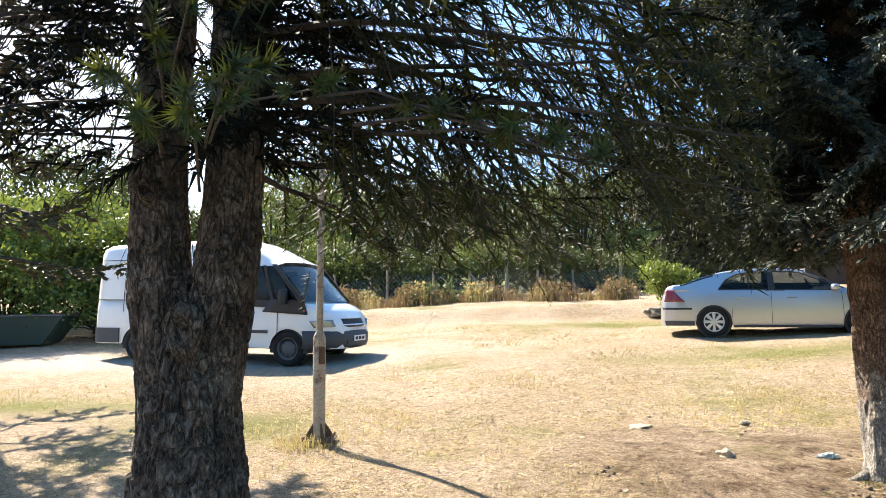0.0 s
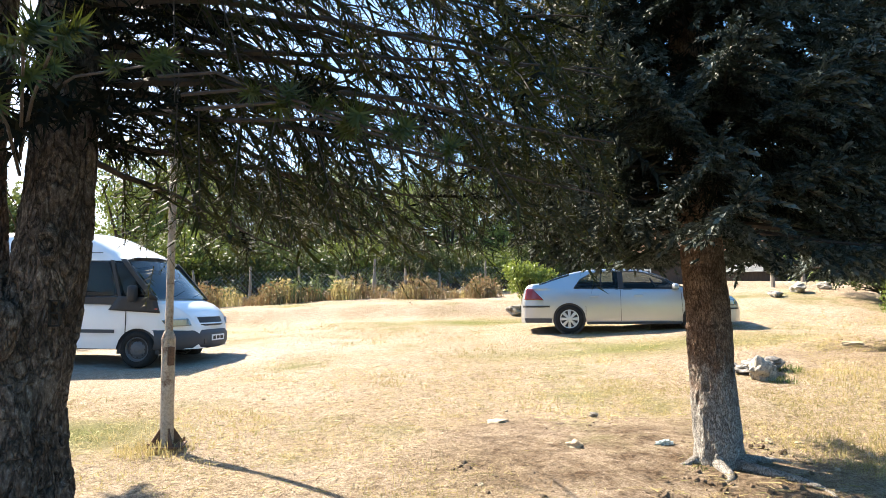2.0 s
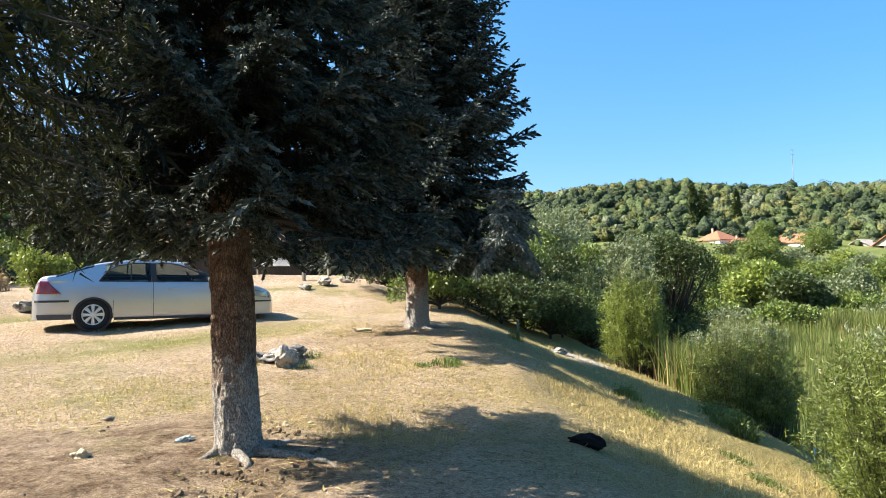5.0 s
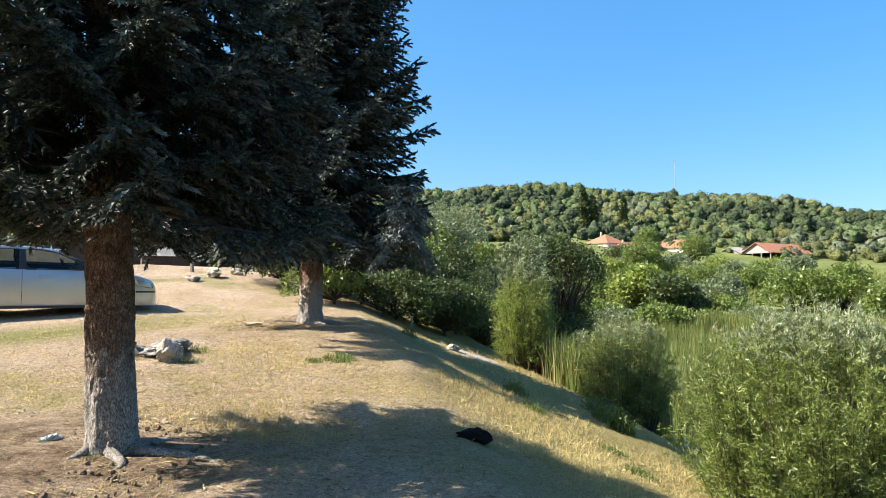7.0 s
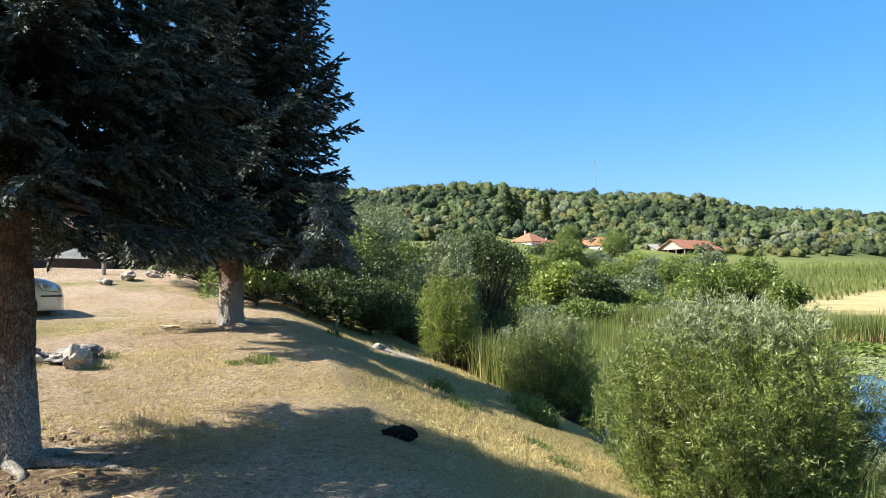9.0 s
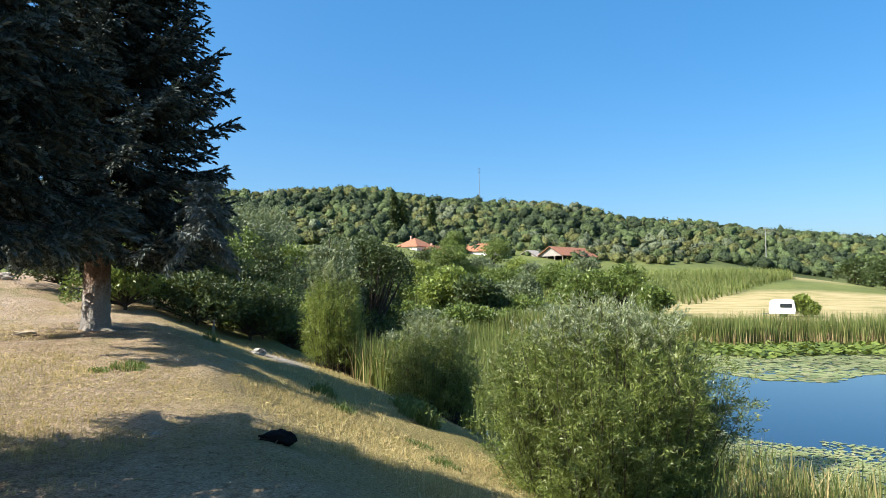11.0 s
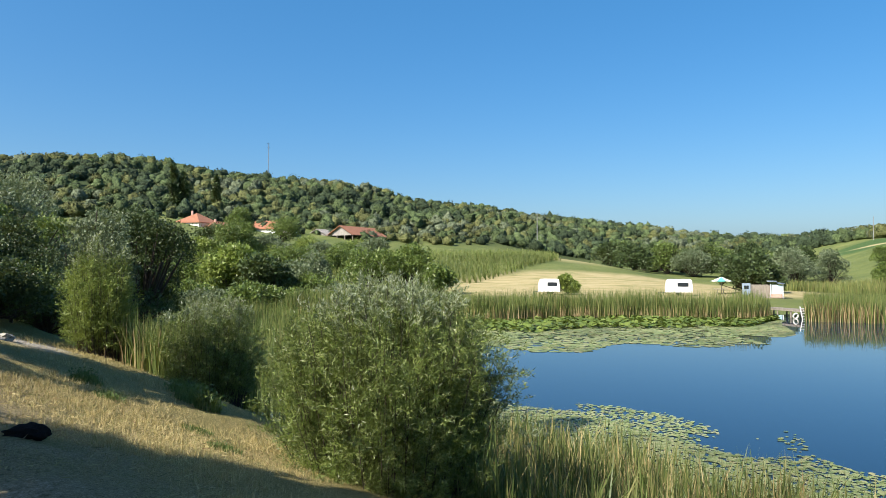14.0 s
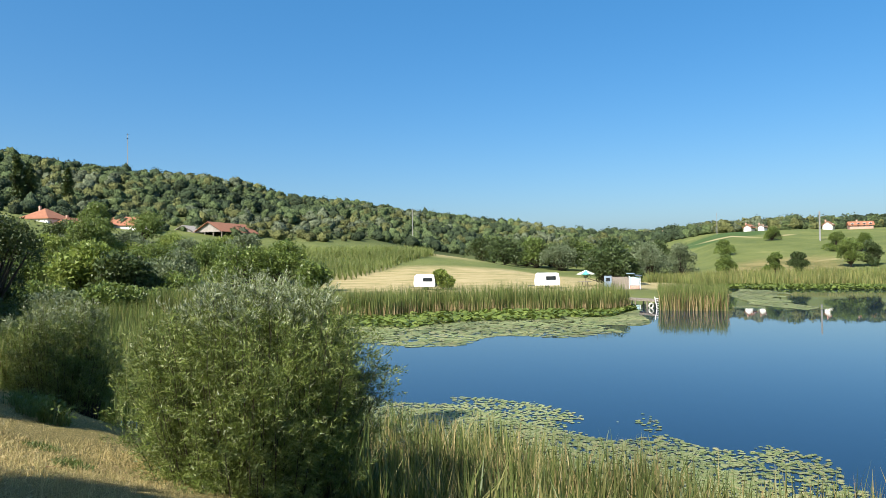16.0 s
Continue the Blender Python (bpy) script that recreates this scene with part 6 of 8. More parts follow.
def wheel(parent, x, y, radius, width, rim_mat, out, spokes, name="wheel"):
    """out: +1 or -1, the side that the hub faces."""
    hub = new(name)
    hub.parent = parent
    hub.matrix_basis = pose(x, y, radius, -90 * out, 0, 0)
    prof = [(.62, -width / 2), (.9, -width / 2), (.98, -width / 2 + .03), (1.0, 0), (.98, width / 2 - .03), (.9, width / 2), (.66, width / 2), (.64, width / 2 - .03)]
    seg = 40
    bm = bmesh.new()
    rings = [[bm.verts.new((radius * q * math.cos(a), radius * q * math.sin(a), z)) for q, z in prof] for a in np.linspace(0, 2 * math.pi, seg, endpoint=False)]
    for i in range(seg):
        a, b = rings[i], rings[(i + 1) % seg]
        for k in range(len(prof) - 1):
            bm.faces.new((a[k], b[k], b[k + 1], a[k + 1]))
    bmesh.ops.recalc_face_normals(bm, faces=bm.faces[:])
    part("tyre", bm, M_TYRE, hub, "", True)
    bm = bmesh.new()
    f = width / 2
    prof = [(.66, f - .02), (.64, f + .0), (.60, f - .008), (.57, f - .035)]
    rings = [[bm.verts.new((radius * q * math.cos(a), radius * q * math.sin(a), z)) for q, z in prof] for a in np.linspace(0, 2 * math.pi, seg, endpoint=False)]
    for i in range(seg):
        a, b = rings[i], rings[(i + 1) % seg]
        for k in range(len(prof) - 1):
            bm.faces.new((a[k], b[k], b[k + 1], a[k + 1]))
    bmesh.ops.recalc_face_normals(bm, faces=bm.faces[:])
    part("rim", bm, rim_mat, hub, "", True)
    # flat black disc that paints the shade behind the rim
    bm = bmesh.new()
    bmesh.ops.create_circle(bm, cap_ends=True, segments=32, radius=radius * .62, matrix=Matrix.Translation((0, 0, f - .05)))
    part("brake_shade", bm, M_BLACK_PLASTIC, hub)
    bm = bmesh.new()
    tube(bm, [(0, 0, f - .05), (0, 0, f - .012), (0, 0, f - .004)], [radius * .2, radius * .19, radius * .12], 20)
    part("hub_cap", bm, rim_mat, hub)
    if spokes == 5:
        # pressed steel disc; flat black discs paint the dark of its round holes
        bm = bmesh.new()
        prof = [(.60, f - .03), (.50, f - .055), (.40, f - .03), (.30, f - .012), (.18, f - .015)]
        rings = [[bm.verts.new((radius * q * math.cos(a), radius * q * math.sin(a), z)) for q, z in prof] for a in np.linspace(0, 2 * math.pi, seg, endpoint=False)]
        for i in range(seg):
            a, b = rings[i], rings[(i + 1) % seg]
            for k in range(len(prof) - 1):
                bm.faces.new((a[k], b[k], b[k + 1], a[k + 1]))
        bmesh.ops.recalc_face_normals(bm, faces=bm.faces[:])
        part("wheel_disc", bm, rim_mat, hub, "", True)
        for k in range(8):
            a = 2 * math.pi * k / 8
            bm = bmesh.new()
            bmesh.ops.create_circle(bm, cap_ends=True, segments=10, radius=radius * .055, matrix=Matrix.Translation((radius * .43 * math.cos(a), radius * .43 * math.sin(a), f - .026)))
            part("painted_hole", bm, M_BLACK_PLASTIC, hub)
        return hub
    for k in range(spokes):
        a = 2 * math.pi * k / spokes
        bm = bmesh.new()
        w0, w1 = radius * .07, radius * (.12 if spokes > 6 else .16)
        v = [bm.verts.new(p) for p in ((radius * .15, -w0, f - .02), (radius * .6, -w1, f - .03), (radius * .6, w1, f - .03), (radius * .15, w0, f - .02),
                                       (radius * .15, -w0 * .7, f - .002), (radius * .6, -w1 * .75, f - .012), (radius * .6, w1 * .75, f - .012), (radius * .15, w0 * .7, f - .002))]
        for q in ((4, 5, 6, 7), (0, 1, 5, 4), (1, 2, 6, 5), (2, 3, 7, 6), (3, 0, 4, 7)):
            bm.faces.new([v[i] for i in q])
        s = part("spoke", bm, rim_mat, hub)
        s.matrix_basis = Matrix.Rotation(a, 4, 'Z')
    return hub


def seat(parent, x, y, z):
    bm = bmesh.new()
    box(bm, -.25, -.25, 0, .25, .25, .16, .05)
    box(bm, -.32, -.24, .08, -.17, .24, .68, .05, Matrix.Rotation(radians(-12), 4, 'Y'))
    box(bm, -.40, -.12, .70, -.31, .12, .90, .04, Matrix.Rotation(radians(-12), 4, 'Y'))
    part("seat", bm, M_SEAT, parent, "", True).matrix_basis = pose(x, y, z)


def steering(parent, x, y, z):
    bm = bmesh.new()
    pts = [(0, .185 * math.cos(a), .185 * math.sin(a)) for a in np.linspace(0, 2 * math.pi, 29)]
    tube(bm, pts, .016, 6, False)
    tube(bm, [(0, -.18, 0), (0, .18, 0)], .018, 6)
    tube(bm, [(.25, 0, -.1), (0, 0, 0)], .03, 8)
    part("steering_wheel", bm, M_BLACK_PLASTIC, parent, "", True).matrix_basis = pose(x, y, z, 0, -25, 0)


def arch(x, hubs, r, z):
    """The lower edge at x: z, raised over each hub."""
    best = z
    for h in hubs:
        if abs(x - h) < r:
            best = max(best, 0.31 + math.sqrt(r * r - (x - h) ** 2))
    return best


def plate_with_bars(parent, m, wide=0.52, tall=0.11):
    bm = bmesh.new()
    box(bm, -.006, -wide / 2, 0, .006, wide / 2, tall, .004)
    p = part("number_plate", bm, M_PLATE, parent, "white number plate with dark bars")
    p.matrix_basis = m
    for k in range(3):
        bm = bmesh.new()
        box(bm, .005, -wide / 2 + .05 + k * .15, .025, .010, -wide / 2 + .16 + k * .15, tall - .025)
        part("bar", bm, M_BLACK_PLASTIC, p)


def body_rings(xs, low, top, half, crown, tuck=0.96, nose=None):
    rings = []
    for x in xs:
        zl, zt, w, c = low(x), top(x), half(x), crown(x)
        mid = max(zl + .02, .55 * zt + .1)
        hs = [(w * tuck, zl), (w * .995, zl + .30 * (mid - zl)), (w * 1.0, mid), (w * .985, mid + .6 * (zt - mid)), (w * .955, zt - .03), (w * .90, zt), (w * .5, zt + c * .8), (0, zt + c)]
        dx = (lambda z: 0.0) if nose is None else (lambda z, x=x: nose(x, z))
        ring = [(x + dx(z), y, z) for y, z in hs] + [(x + dx(z), -y, z) for y, z in hs[-2::-1]]
        rings.append(ring)
    return rings


def inside(px, pz, poly):
    """Whether the point lies in the polygon."""
    hit = False
    for (x0, z0), (x1, z1) in zip(poly, poly[1:] + poly[:1]):
        if (z0 > pz) != (z1 > pz) and px < (x1 - x0) * (pz - z0) / (z1 - z0) + x0:
            hit = not hit
    return hit


def silver_car():
    CAR_Z = ground_at(5.95, 15.0) + .0
    car = empty("car", pose(7.25, 14.83, CAR_Z, 0, -0.2, -19.5), "silver four-door saloon car parked on dry grass", "car")
    L0, L1, hubs = -2.44, 2.30, (-1.377, 1.377)

    def curve(x, pts):
        """A smooth line through points (x, value)."""
        X, Z = np.array([q[0] for q in pts]), np.array([q[1] for q in pts])
        d = np.gradient(Z, X)
        i = int(np.clip(np.searchsorted(X, x) - 1, 0, len(X) - 2))
        h = X[i + 1] - X[i]
        t = min(1, max(0, (x - X[i]) / h))
        return float((2 * t ** 3 - 3 * t ** 2 + 1) * Z[i] + (t ** 3 - 2 * t ** 2 + t) * h * d[i] + (3 * t ** 2 - 2 * t ** 3) * Z[i + 1] + (t ** 3 - t ** 2) * h * d[i + 1])

    def top(x):
        return curve(x, ((-2.44, .74), (-2.40, .93), (-2.33, 1.06), (-2.2, 1.105), (-2.02, 1.125), (-1.7, 1.235), (-1.3, 1.355), (-.9, 1.413), (-.5, 1.432), (-.1, 1.426), (.25, 1.385), (.6, 1.255), (.95, 1.075), (1.12, 1.0), (1.35, .955), (1.7, .90), (2.0, .825), (2.18, .73), (2.26, .63), (2.30, .52)))

    def half(x):
        return curve(x, ((-2.44, .62), (-2.38, .74), (-2.25, .825), (-1.9, .882), (-1.377, .905), (-.5, .910), (.6, .910), (1.377, .900), (1.8, .868), (2.05, .79), (2.2, .68), (2.30, .48)))

    def low(x):
        return arch(x, hubs, .360, .20 if abs(x) < 1.0 else .235)

    belt = lambda x: min(.935 + .018 * max(0.0, .6 - x), top(x) - .035)
    V0 = np.concatenate([np.linspace(0, 1, 13), 1 + np.linspace(0, 1, 14)[1:], 2 + np.linspace(0, 1, 9)[1:]])

    def section(x, v):
        """(y, z) of the body skin: v 0 to 1 up the side, to 2 up the glasshouse, to 3 over the roof."""
        zl, zt, w, zb = low(x), top(x), half(x), belt(x)
        yb = w * .955
        h = max(0.0, zt - .045 - zb)
        yr = yb - .36 * h - .10 * h * h
        if v <= 1:
            z = zl + (zb - zl) * v
            bow = math.sin(math.pi * min(1, max(0, (z - .18) / .80))) ** .6
            return w * (.945 + .055 * bow) if zb > zl + .02 else yb, z
        if v <= 2:
            u = v - 1
            return yb - (yb - yr) * u, zb + h * u
        u = v - 2
        e = zt - .045 * min(1.0, (zt - zb) / .045)
        ang = u * math.pi / 2
        return yr * math.cos(ang) ** .55, (zb + h) + (zt - zb - h) * math.sin(ang) ** .8

    tx, tv = np.linspace(L0, L1, 170), np.linspace(0, 2, 48)
    table = np.array([[section(x, v) for v in tv] for x in tx])

    def skin_y(x, z):
        """Half the body's width at x and height z."""
        f = min(max((x - L0) / (L1 - L0) * 169, 0), 168.999)
        i = int(f)
        y0, y1 = (float(np.interp(z, table[k, :, 1], table[k, :, 0])) for k in (i, i + 1))
        return y0 + (y1 - y0) * (f - i)

    rear = [(-1.27, .985), (-.30, .968), (-.31, 1.352), (-.62, 1.348), (-.92, 1.300), (-1.12, 1.19)]
    front = [(-.20, .965), (.97, .950), (.86, 1.03), (.60, 1.175), (.30, 1.305), (.10, 1.345), (-.22, 1.354)]
    xs = sorted(set(np.round(np.concatenate([np.linspace(L0, L1, 150), *[np.linspace(h - .362, h + .362, 29) for h in hubs]]), 3)))
    grid, bins = [], {"body": [], "side_window": [], "rear_side_window": [], "windscreen": [], "rear_screen": []}
    m = 2 * len(V0) - 1
    for x in xs:
        col = [section(x, v) for v in V0]
        pull = lambda z, x=x: (.09 * max(0, z - .60) ** 1.2 if x < -2.2 else -.10 * max(0, z - .5) if x > 2.1 else 0) * min(1, abs(abs(x) - 2.1) / .2)
        grid.append([(x + pull(z), -y, z) for y, z in col] + [(x + pull(z), y, z) for y, z in col[-2::-1]])
    for i in range(len(xs) - 1):
        for j in range(m - 1):
            q = [grid[i][j], grid[i + 1][j], grid[i + 1][j + 1], grid[i][j + 1]]
            cx, cy, cz = np.mean(q, axis=0)
            band = V0[min(j, m - 2 - j)]
            where = "body"
            if 1 <= band < 2 and inside(cx, cz, rear):
                where = "rear_side_window" if cy < 0 else "rear_side_window+"
            elif 1 <= band < 2 and inside(cx, cz, front):
                where = "side_window" if cy < 0 else "side_window+"
            elif band >= 1.82 and .36 < cx < 1.06:
                where = "windscreen"
            elif band >= 1.86 and -2.02 < cx < -1.36:
                where = "rear_screen"
            bins.setdefault(where, []).append(q)
    for where, quads in bins.items():
        if not quads:
            continue
        bm = bmesh.new()
        for q in quads:
            bm.faces.new([bm.verts.new(w) for w in q])
        if where == "body":
            for end in (grid[0], grid[-1]):
                bm.faces.new([bm.verts.new(w) for w in end])
        bmesh.ops.remove_doubles(bm, verts=bm.verts[:], dist=.0004)
        bmesh.ops.recalc_face_normals(bm, faces=bm.faces[:])
        part(where.strip("+"), bm, M_SILVER if where == "body" else M_GLASS, car, "" if where == "body" else "dark tinted pane", True)
    for s in (-1, 1):
        lo = lambda x, z, s=s: s * (skin_y(x, z) + .004)
        for poly in (rear, front):
            ring = [Vector((x, 0, z)) for x, z in poly]
            pts = [a.lerp(c, u) for a, c in zip(ring, ring[1:] + ring[:1]) for u in (0, .34, .67)]
            bm = bmesh.new()
            tube(bm, [(q.x, s * skin_y(q.x, q.z), q.z) for q in pts + pts[:1]], .013, 6, False)
            part("window_seal", bm, M_BLACK_PLASTIC, car, "", True)
        part("door_pillar", panel(((-.305, .96), (-.20, .96), (-.22, 1.352), (-.31, 1.352)), lo, .02, 8), M_BLACK_PLASTIC, car)
        part("window_divider", panel(((-.70, .98), (-.675, .98), (-.665, 1.335), (-.69, 1.335)), lo, .02, 6), M_BLACK_PLASTIC, car)
        for x0, x1, z1 in ((-1.02, -1.02, .60), (-.27, -.27, .95), (1.03, 1.00, .93)):
            part("door_seam", panel(((x0, .27), (x0 + .008, .27), (x1 + .008, z1), (x1, z1)), lo, .004, 8), M_BLACK_PLASTIC, car)
        part("sill_trim", panel(((-1.0, .20), (1.0, .20), (1.0, .25), (-1.0, .25)), lo, .03, 6), M_GREY_PLASTIC, car)
        part("side_moulding", panel(((-.98, .545), (1.02, .535), (1.02, .562), (-.98, .572)), lambda x, z, s=s: s * (skin_y(x, z) + .010), .012, 10), M_SILVER, car, "narrow silver moulding strip")
        for hx in (-.93, .02):
            bm = bmesh.new()
            box(bm, 0, -.02, 0, .19, .02, .036, .012)
            part("door_handle", bm, M_SILVER, car, "", True).matrix_basis = pose(hx, s * (skin_y(hx, .80) + .012), .80)
        bm = bmesh.new()
        box(bm, -.06, -.11, -.065, .07, .11, .065, .045)
        part("mirror", bm, M_SILVER, car, "", True).matrix_basis = pose(.88, s * (skin_y(.88, 1.0) + .09), 1.0)
        q = ((-2.36, .745), (-1.93, .735), (-2.17, .985), (-2.31, 1.0))
        part("tail_light", panel(q, lambda x, z, s=s: s * (skin_y(x, z) + .010), .05, 8), M_REDLAMP, car, "dark red wrap-around lamp", True)
        q = ((1.80, .64), (2.16, .58), (2.10, .71), (1.74, .78))
        part("headlight", panel(q, lambda x, z, s=s: s * (skin_y(x, z) + .008), .05, 6), M_LAMP_BOWL, car, "", True)
        part("bumper_strip", panel(((-2.39, .575), (-1.80, .575), (-1.80, .615), (-2.40, .62)), lambda x, z, s=s: s * (skin_y(x, z) + .010), .02, 8), M_BLACK_PLASTIC, car)
        part("bumper_strip", panel(((1.78, .50), (2.22, .50), (2.22, .535), (1.78, .535)), lambda x, z, s=s: s * (skin_y(x, z) + .010), .02, 6), M_BLACK_PLASTIC, car)
        part("lower_bumper", panel(((-2.34, .236), (-1.76, .236), (-1.76, .33), (-2.36, .34)), lo, .03, 6), M_GREY_PLASTIC, car, "dark grey lower bumper")
        for h in hubs:
            wheel(car, h, s * .80, .318, .205, M_ALLOY, s, 8)
            bm = bmesh.new()
            tube(bm, [(h, s * .42, .32), (h, s * .875, .32)], .356, 28)
            part("wheel_well", bm, M_BLACK_PLASTIC, car)
            bm = bmesh.new()
            rim = [(h + .366 * math.cos(t), .31 + .366 * math.sin(t)) for t in np.linspace(.02, math.pi - .02, 22)]
            tube(bm, [(x, s * (skin_y(x, z + .01) + .002), z) for x, z in rim], .011, 5)
            part("arch_lip", bm, M_SILVER, car, "", True)
        for x in (-.75, .25):
            seat(car, x, s * .38, .30)
    for nm, a in (("door_lining", (-1.2, -.84, .3, .95, -.81, .93)), ("door_lining", (-1.2, .81, .3, .95, .84, .93)), ("head_lining", (-.95, -.50, 1.365, .15, .50, 1.378)), ("rear_shelf", (-1.95, -.66, .96, -1.15, .66, .99))):
        bm = bmesh.new()
        box(bm, *a)
        part(nm, bm, M_INNER, car)
    steering(car, .58, .36, .93)
    bm = bmesh.new()
    box(bm, .62, -.74, .55, 1.05, .74, .94, .08)
    part("dashboard", bm, M_INNER, car)
    bm = bmesh.new()
    box(bm, -1.9, -.74, .25, 1.7, .74, .33)
    part("floor_pan", bm, M_INNER, car)
    plate_with_bars(car, pose(-2.445, 0, .66, 0, -8, 180))
    bm = bmesh.new()
    box(bm, 2.24, -.36, .36, 2.31, .36, .48, .02)
    part("lower_grille", bm, M_BLACK_PLASTIC, car)


def white_van():
    VAN_Z = (ground_at(-2.7, 13.2) + ground_at(-5.9, 14.2)) / 2 - .02
    van = empty("van", pose(-4.27, 14.55, VAN_Z, 0, 0.9, -17.5), "white high-roof panel van with dark bumpers, parked on gravel", "van")
    L0, L1 = -2.95, 2.62
    hubs = (-1.83, 1.65)
    xs = sorted(set(np.round(np.concatenate([np.linspace(L0, L1, 44), *[np.linspace(h - .40, h + .40, 19) for h in hubs]]), 3)))
    low = lambda x: arch(x, hubs, .395, .34)
    top = lambda x: float(np.interp(x, [-2.95, 1.3, 1.65, 1.95, 2.25, 2.45, 2.56, 2.62], [1.26, 1.26, 1.25, 1.23, 1.12, 1.0, .88, .70]))
    half = lambda x: float(np.interp(x, [-2.95, -2.88, -2.7, 1.6, 2.0, 2.3, 2.5, 2.62], [.90, .95, .975, .975, .95, .88, .76, .58]))
    part("body", skin(body_rings(xs, low, top, half, lambda x: .05 if x > 1.7 else .0, .985, lambda x, z: -.06 * max(0, z - .7) if x > 2.4 else 0)), M_WHITE_PAINT, van, "", True)
    rz = lambda x: float(np.interp(x, [-2.95, -2.7, -1, .2, .42, .6, 1.5], [2.36, 2.42, 2.47, 2.465, 2.435, 2.36, 1.925]))

    def side(x, z, s=-1):
        return s * (half(min(x, 1.95)) - .075 * max(0, z - 1.26) - .07 * max(0, z - 2.0) ** 1.5)

    # upper body behind the doors, and the roof down to the windscreen
    rings = []
    for x in np.linspace(-2.95, .42, 16):
        z = rz(x)
        e = .03 if x < -2.9 else 0
        pts = [(abs(side(x, 1.25)) - .0 - e, 1.25), (abs(side(x, 1.6)) - e, 1.6), (abs(side(x, 2.0)) - e, 2.0), (abs(side(x, z - .15)) - e, z - .15), (abs(side(x, z)) - .08, z - .045), (abs(side(x, z)) - .25, z - .005), (0, z + .02)]
        rings.append([(x, y, q) for y, q in pts] + [(x, -y, q) for y, q in pts[-2::-1]])
    part("cargo_body", skin(rings), M_WHITE_PAINT, van, "", True)
    rings = []
    for x in np.linspace(.42, 1.36, 9):
        z = rz(x)
        w = abs(side(x, z))
        zb = max(1.90, z - .45)
        pts = [(abs(side(x, 1.95)) - .01, 1.92), (abs(side(x, z)) - .02, max(1.94, z - .14)), (w - .09, max(1.955, z - .045)), (w - .26, z), (0, z + .025)]
        rings.append([(x + .10 * (1 - (y / w) ** 2) * (x - .42) / .94, y, q) for y, q in pts] + [(x + .10 * (1 - (y / w) ** 2) * (x - .42) / .94, -y, q) for y, q in pts[-2::-1]])
    part("roof_front", skin(rings, False), M_WHITE_PAINT, van, "", True)
    # windscreen
    rings = []
    for u in np.linspace(0, 1, 8):
        x, z = 2.02 - .68 * u, 1.235 + .70 * u
        w = .93 - .10 * u
        rings.append([(x + .13 * (1 - q * q), w * q, z + .02 * math.sin(math.pi * u)) for q in np.linspace(-1, 1, 11)])
    part("windscreen", skin(rings, False), M_GLASS, van, "", True)
    for s in (-1, 1):
        sd = lambda x, z, s=s: side(x, z, s)
        out = lambda x, z, s=s: side(x, z, s) * 1.004
        gi = lambda x, z, s=s: side(x, z, s) * .985
        part("front_pillar", panel(((1.90, 1.22), (2.02, 1.22), (1.37, 1.95), (1.28, 1.95)), out, .05, 8), M_BLACK_PLASTIC, van, "", True)
        part("door_pillar", panel(((.36, 1.22), (.50, 1.22), (.52, 1.95), (.36, 1.95)), sd, .04, 4), M_WHITE_PAINT, van)
        part("door_window", panel(((.50, 1.24), (1.30, 1.24), (1.08, 1.92), (.52, 1.92)), gi, .006, 6), M_GLASS, van, "", True)
        part("quarter_window", panel(((1.34, 1.24), (1.86, 1.24), (1.30, 1.90), (1.12, 1.92)), gi, .006, 6), M_GLASS, van, "", True)
        part("window_bar", panel(((1.29, 1.22), (1.35, 1.22), (1.13, 1.93), (1.07, 1.93)), sd, .02, 4), M_BLACK_PLASTIC, van)
        part("mirror_base", panel(((1.10, 1.03), (2.06, .98), (1.98, 1.26), (1.28, 1.28)), out, .02, 6), M_BLACK_PLASTIC, van, "black corner trim below the window", True)
        part("window_sill", panel(((.42, 1.14), (1.25, 1.12), (1.28, 1.26), (.46, 1.26)), out, .015, 5), M_BLACK_PLASTIC, van)
        part("side_window", panel(((-.75, 1.33), (.15, 1.33), (.15, 1.82), (-.75, 1.82)), lambda x, z, s=s: side(x, z, s) * 1.006, .014, 5), M_GLASS, van, "", True)
        for x0, z0, z1 in ((.33, .42, 2.0), (-.90, .42, 2.05), (1.42, .60, 1.1), (-2.2, 1.0, 2.05)):
            part("door_seam", panel(((x0, z0), (x0 + .014, z0), (x0 + .014, z1), (x0, z1)), out, .006, 6), M_BLACK_PLASTIC, van)
        part("roof_seam", panel(((-2.85, 2.055), (.9, 2.055), (.9, 2.068), (-2.85, 2.068)), lambda x, z, s=s: side(x, z, s) * 1.004, .006, 12), M_GREY_PLASTIC, van)
        part("rub_strip", panel(((-1.2, .62), (1.22, .62), (1.22, .68), (-1.2, .68)), out, .02, 8), M_GREY_PLASTIC, van, "dark rubber rub strip")
        part("rear_corner", panel(((-2.94, .36), (-2.28, .36), (-2.28, .66), (-2.94, .66)), out, .03, 5), M_GREY_PLASTIC, van, "dark grey bumper corner")
        part("headlight", panel(((2.20, .74), (2.54, .76), (2.50, .89), (2.10, .86)), lambda x, z, s=s: s * (half(x) * 1.012), .04, 6), M_LAMP_BOWL, van, "clear headlamp", True)
        bm = bmesh.new()
        box(bm, -.06, -.11, -.15, .06, .11, .15, .05)
        part("mirror", bm, M_BLACK_PLASTIC, van, "", True).matrix_basis = pose(1.62, s * 1.12, 1.32)
        bm = bmesh.new()
        box(bm, 0, -.02, 0, .18, .02, .045, .012)
        part("door_handle", bm, M_BLACK_PLASTIC, van).matrix_basis = pose(.42, s * .985, 1.02)
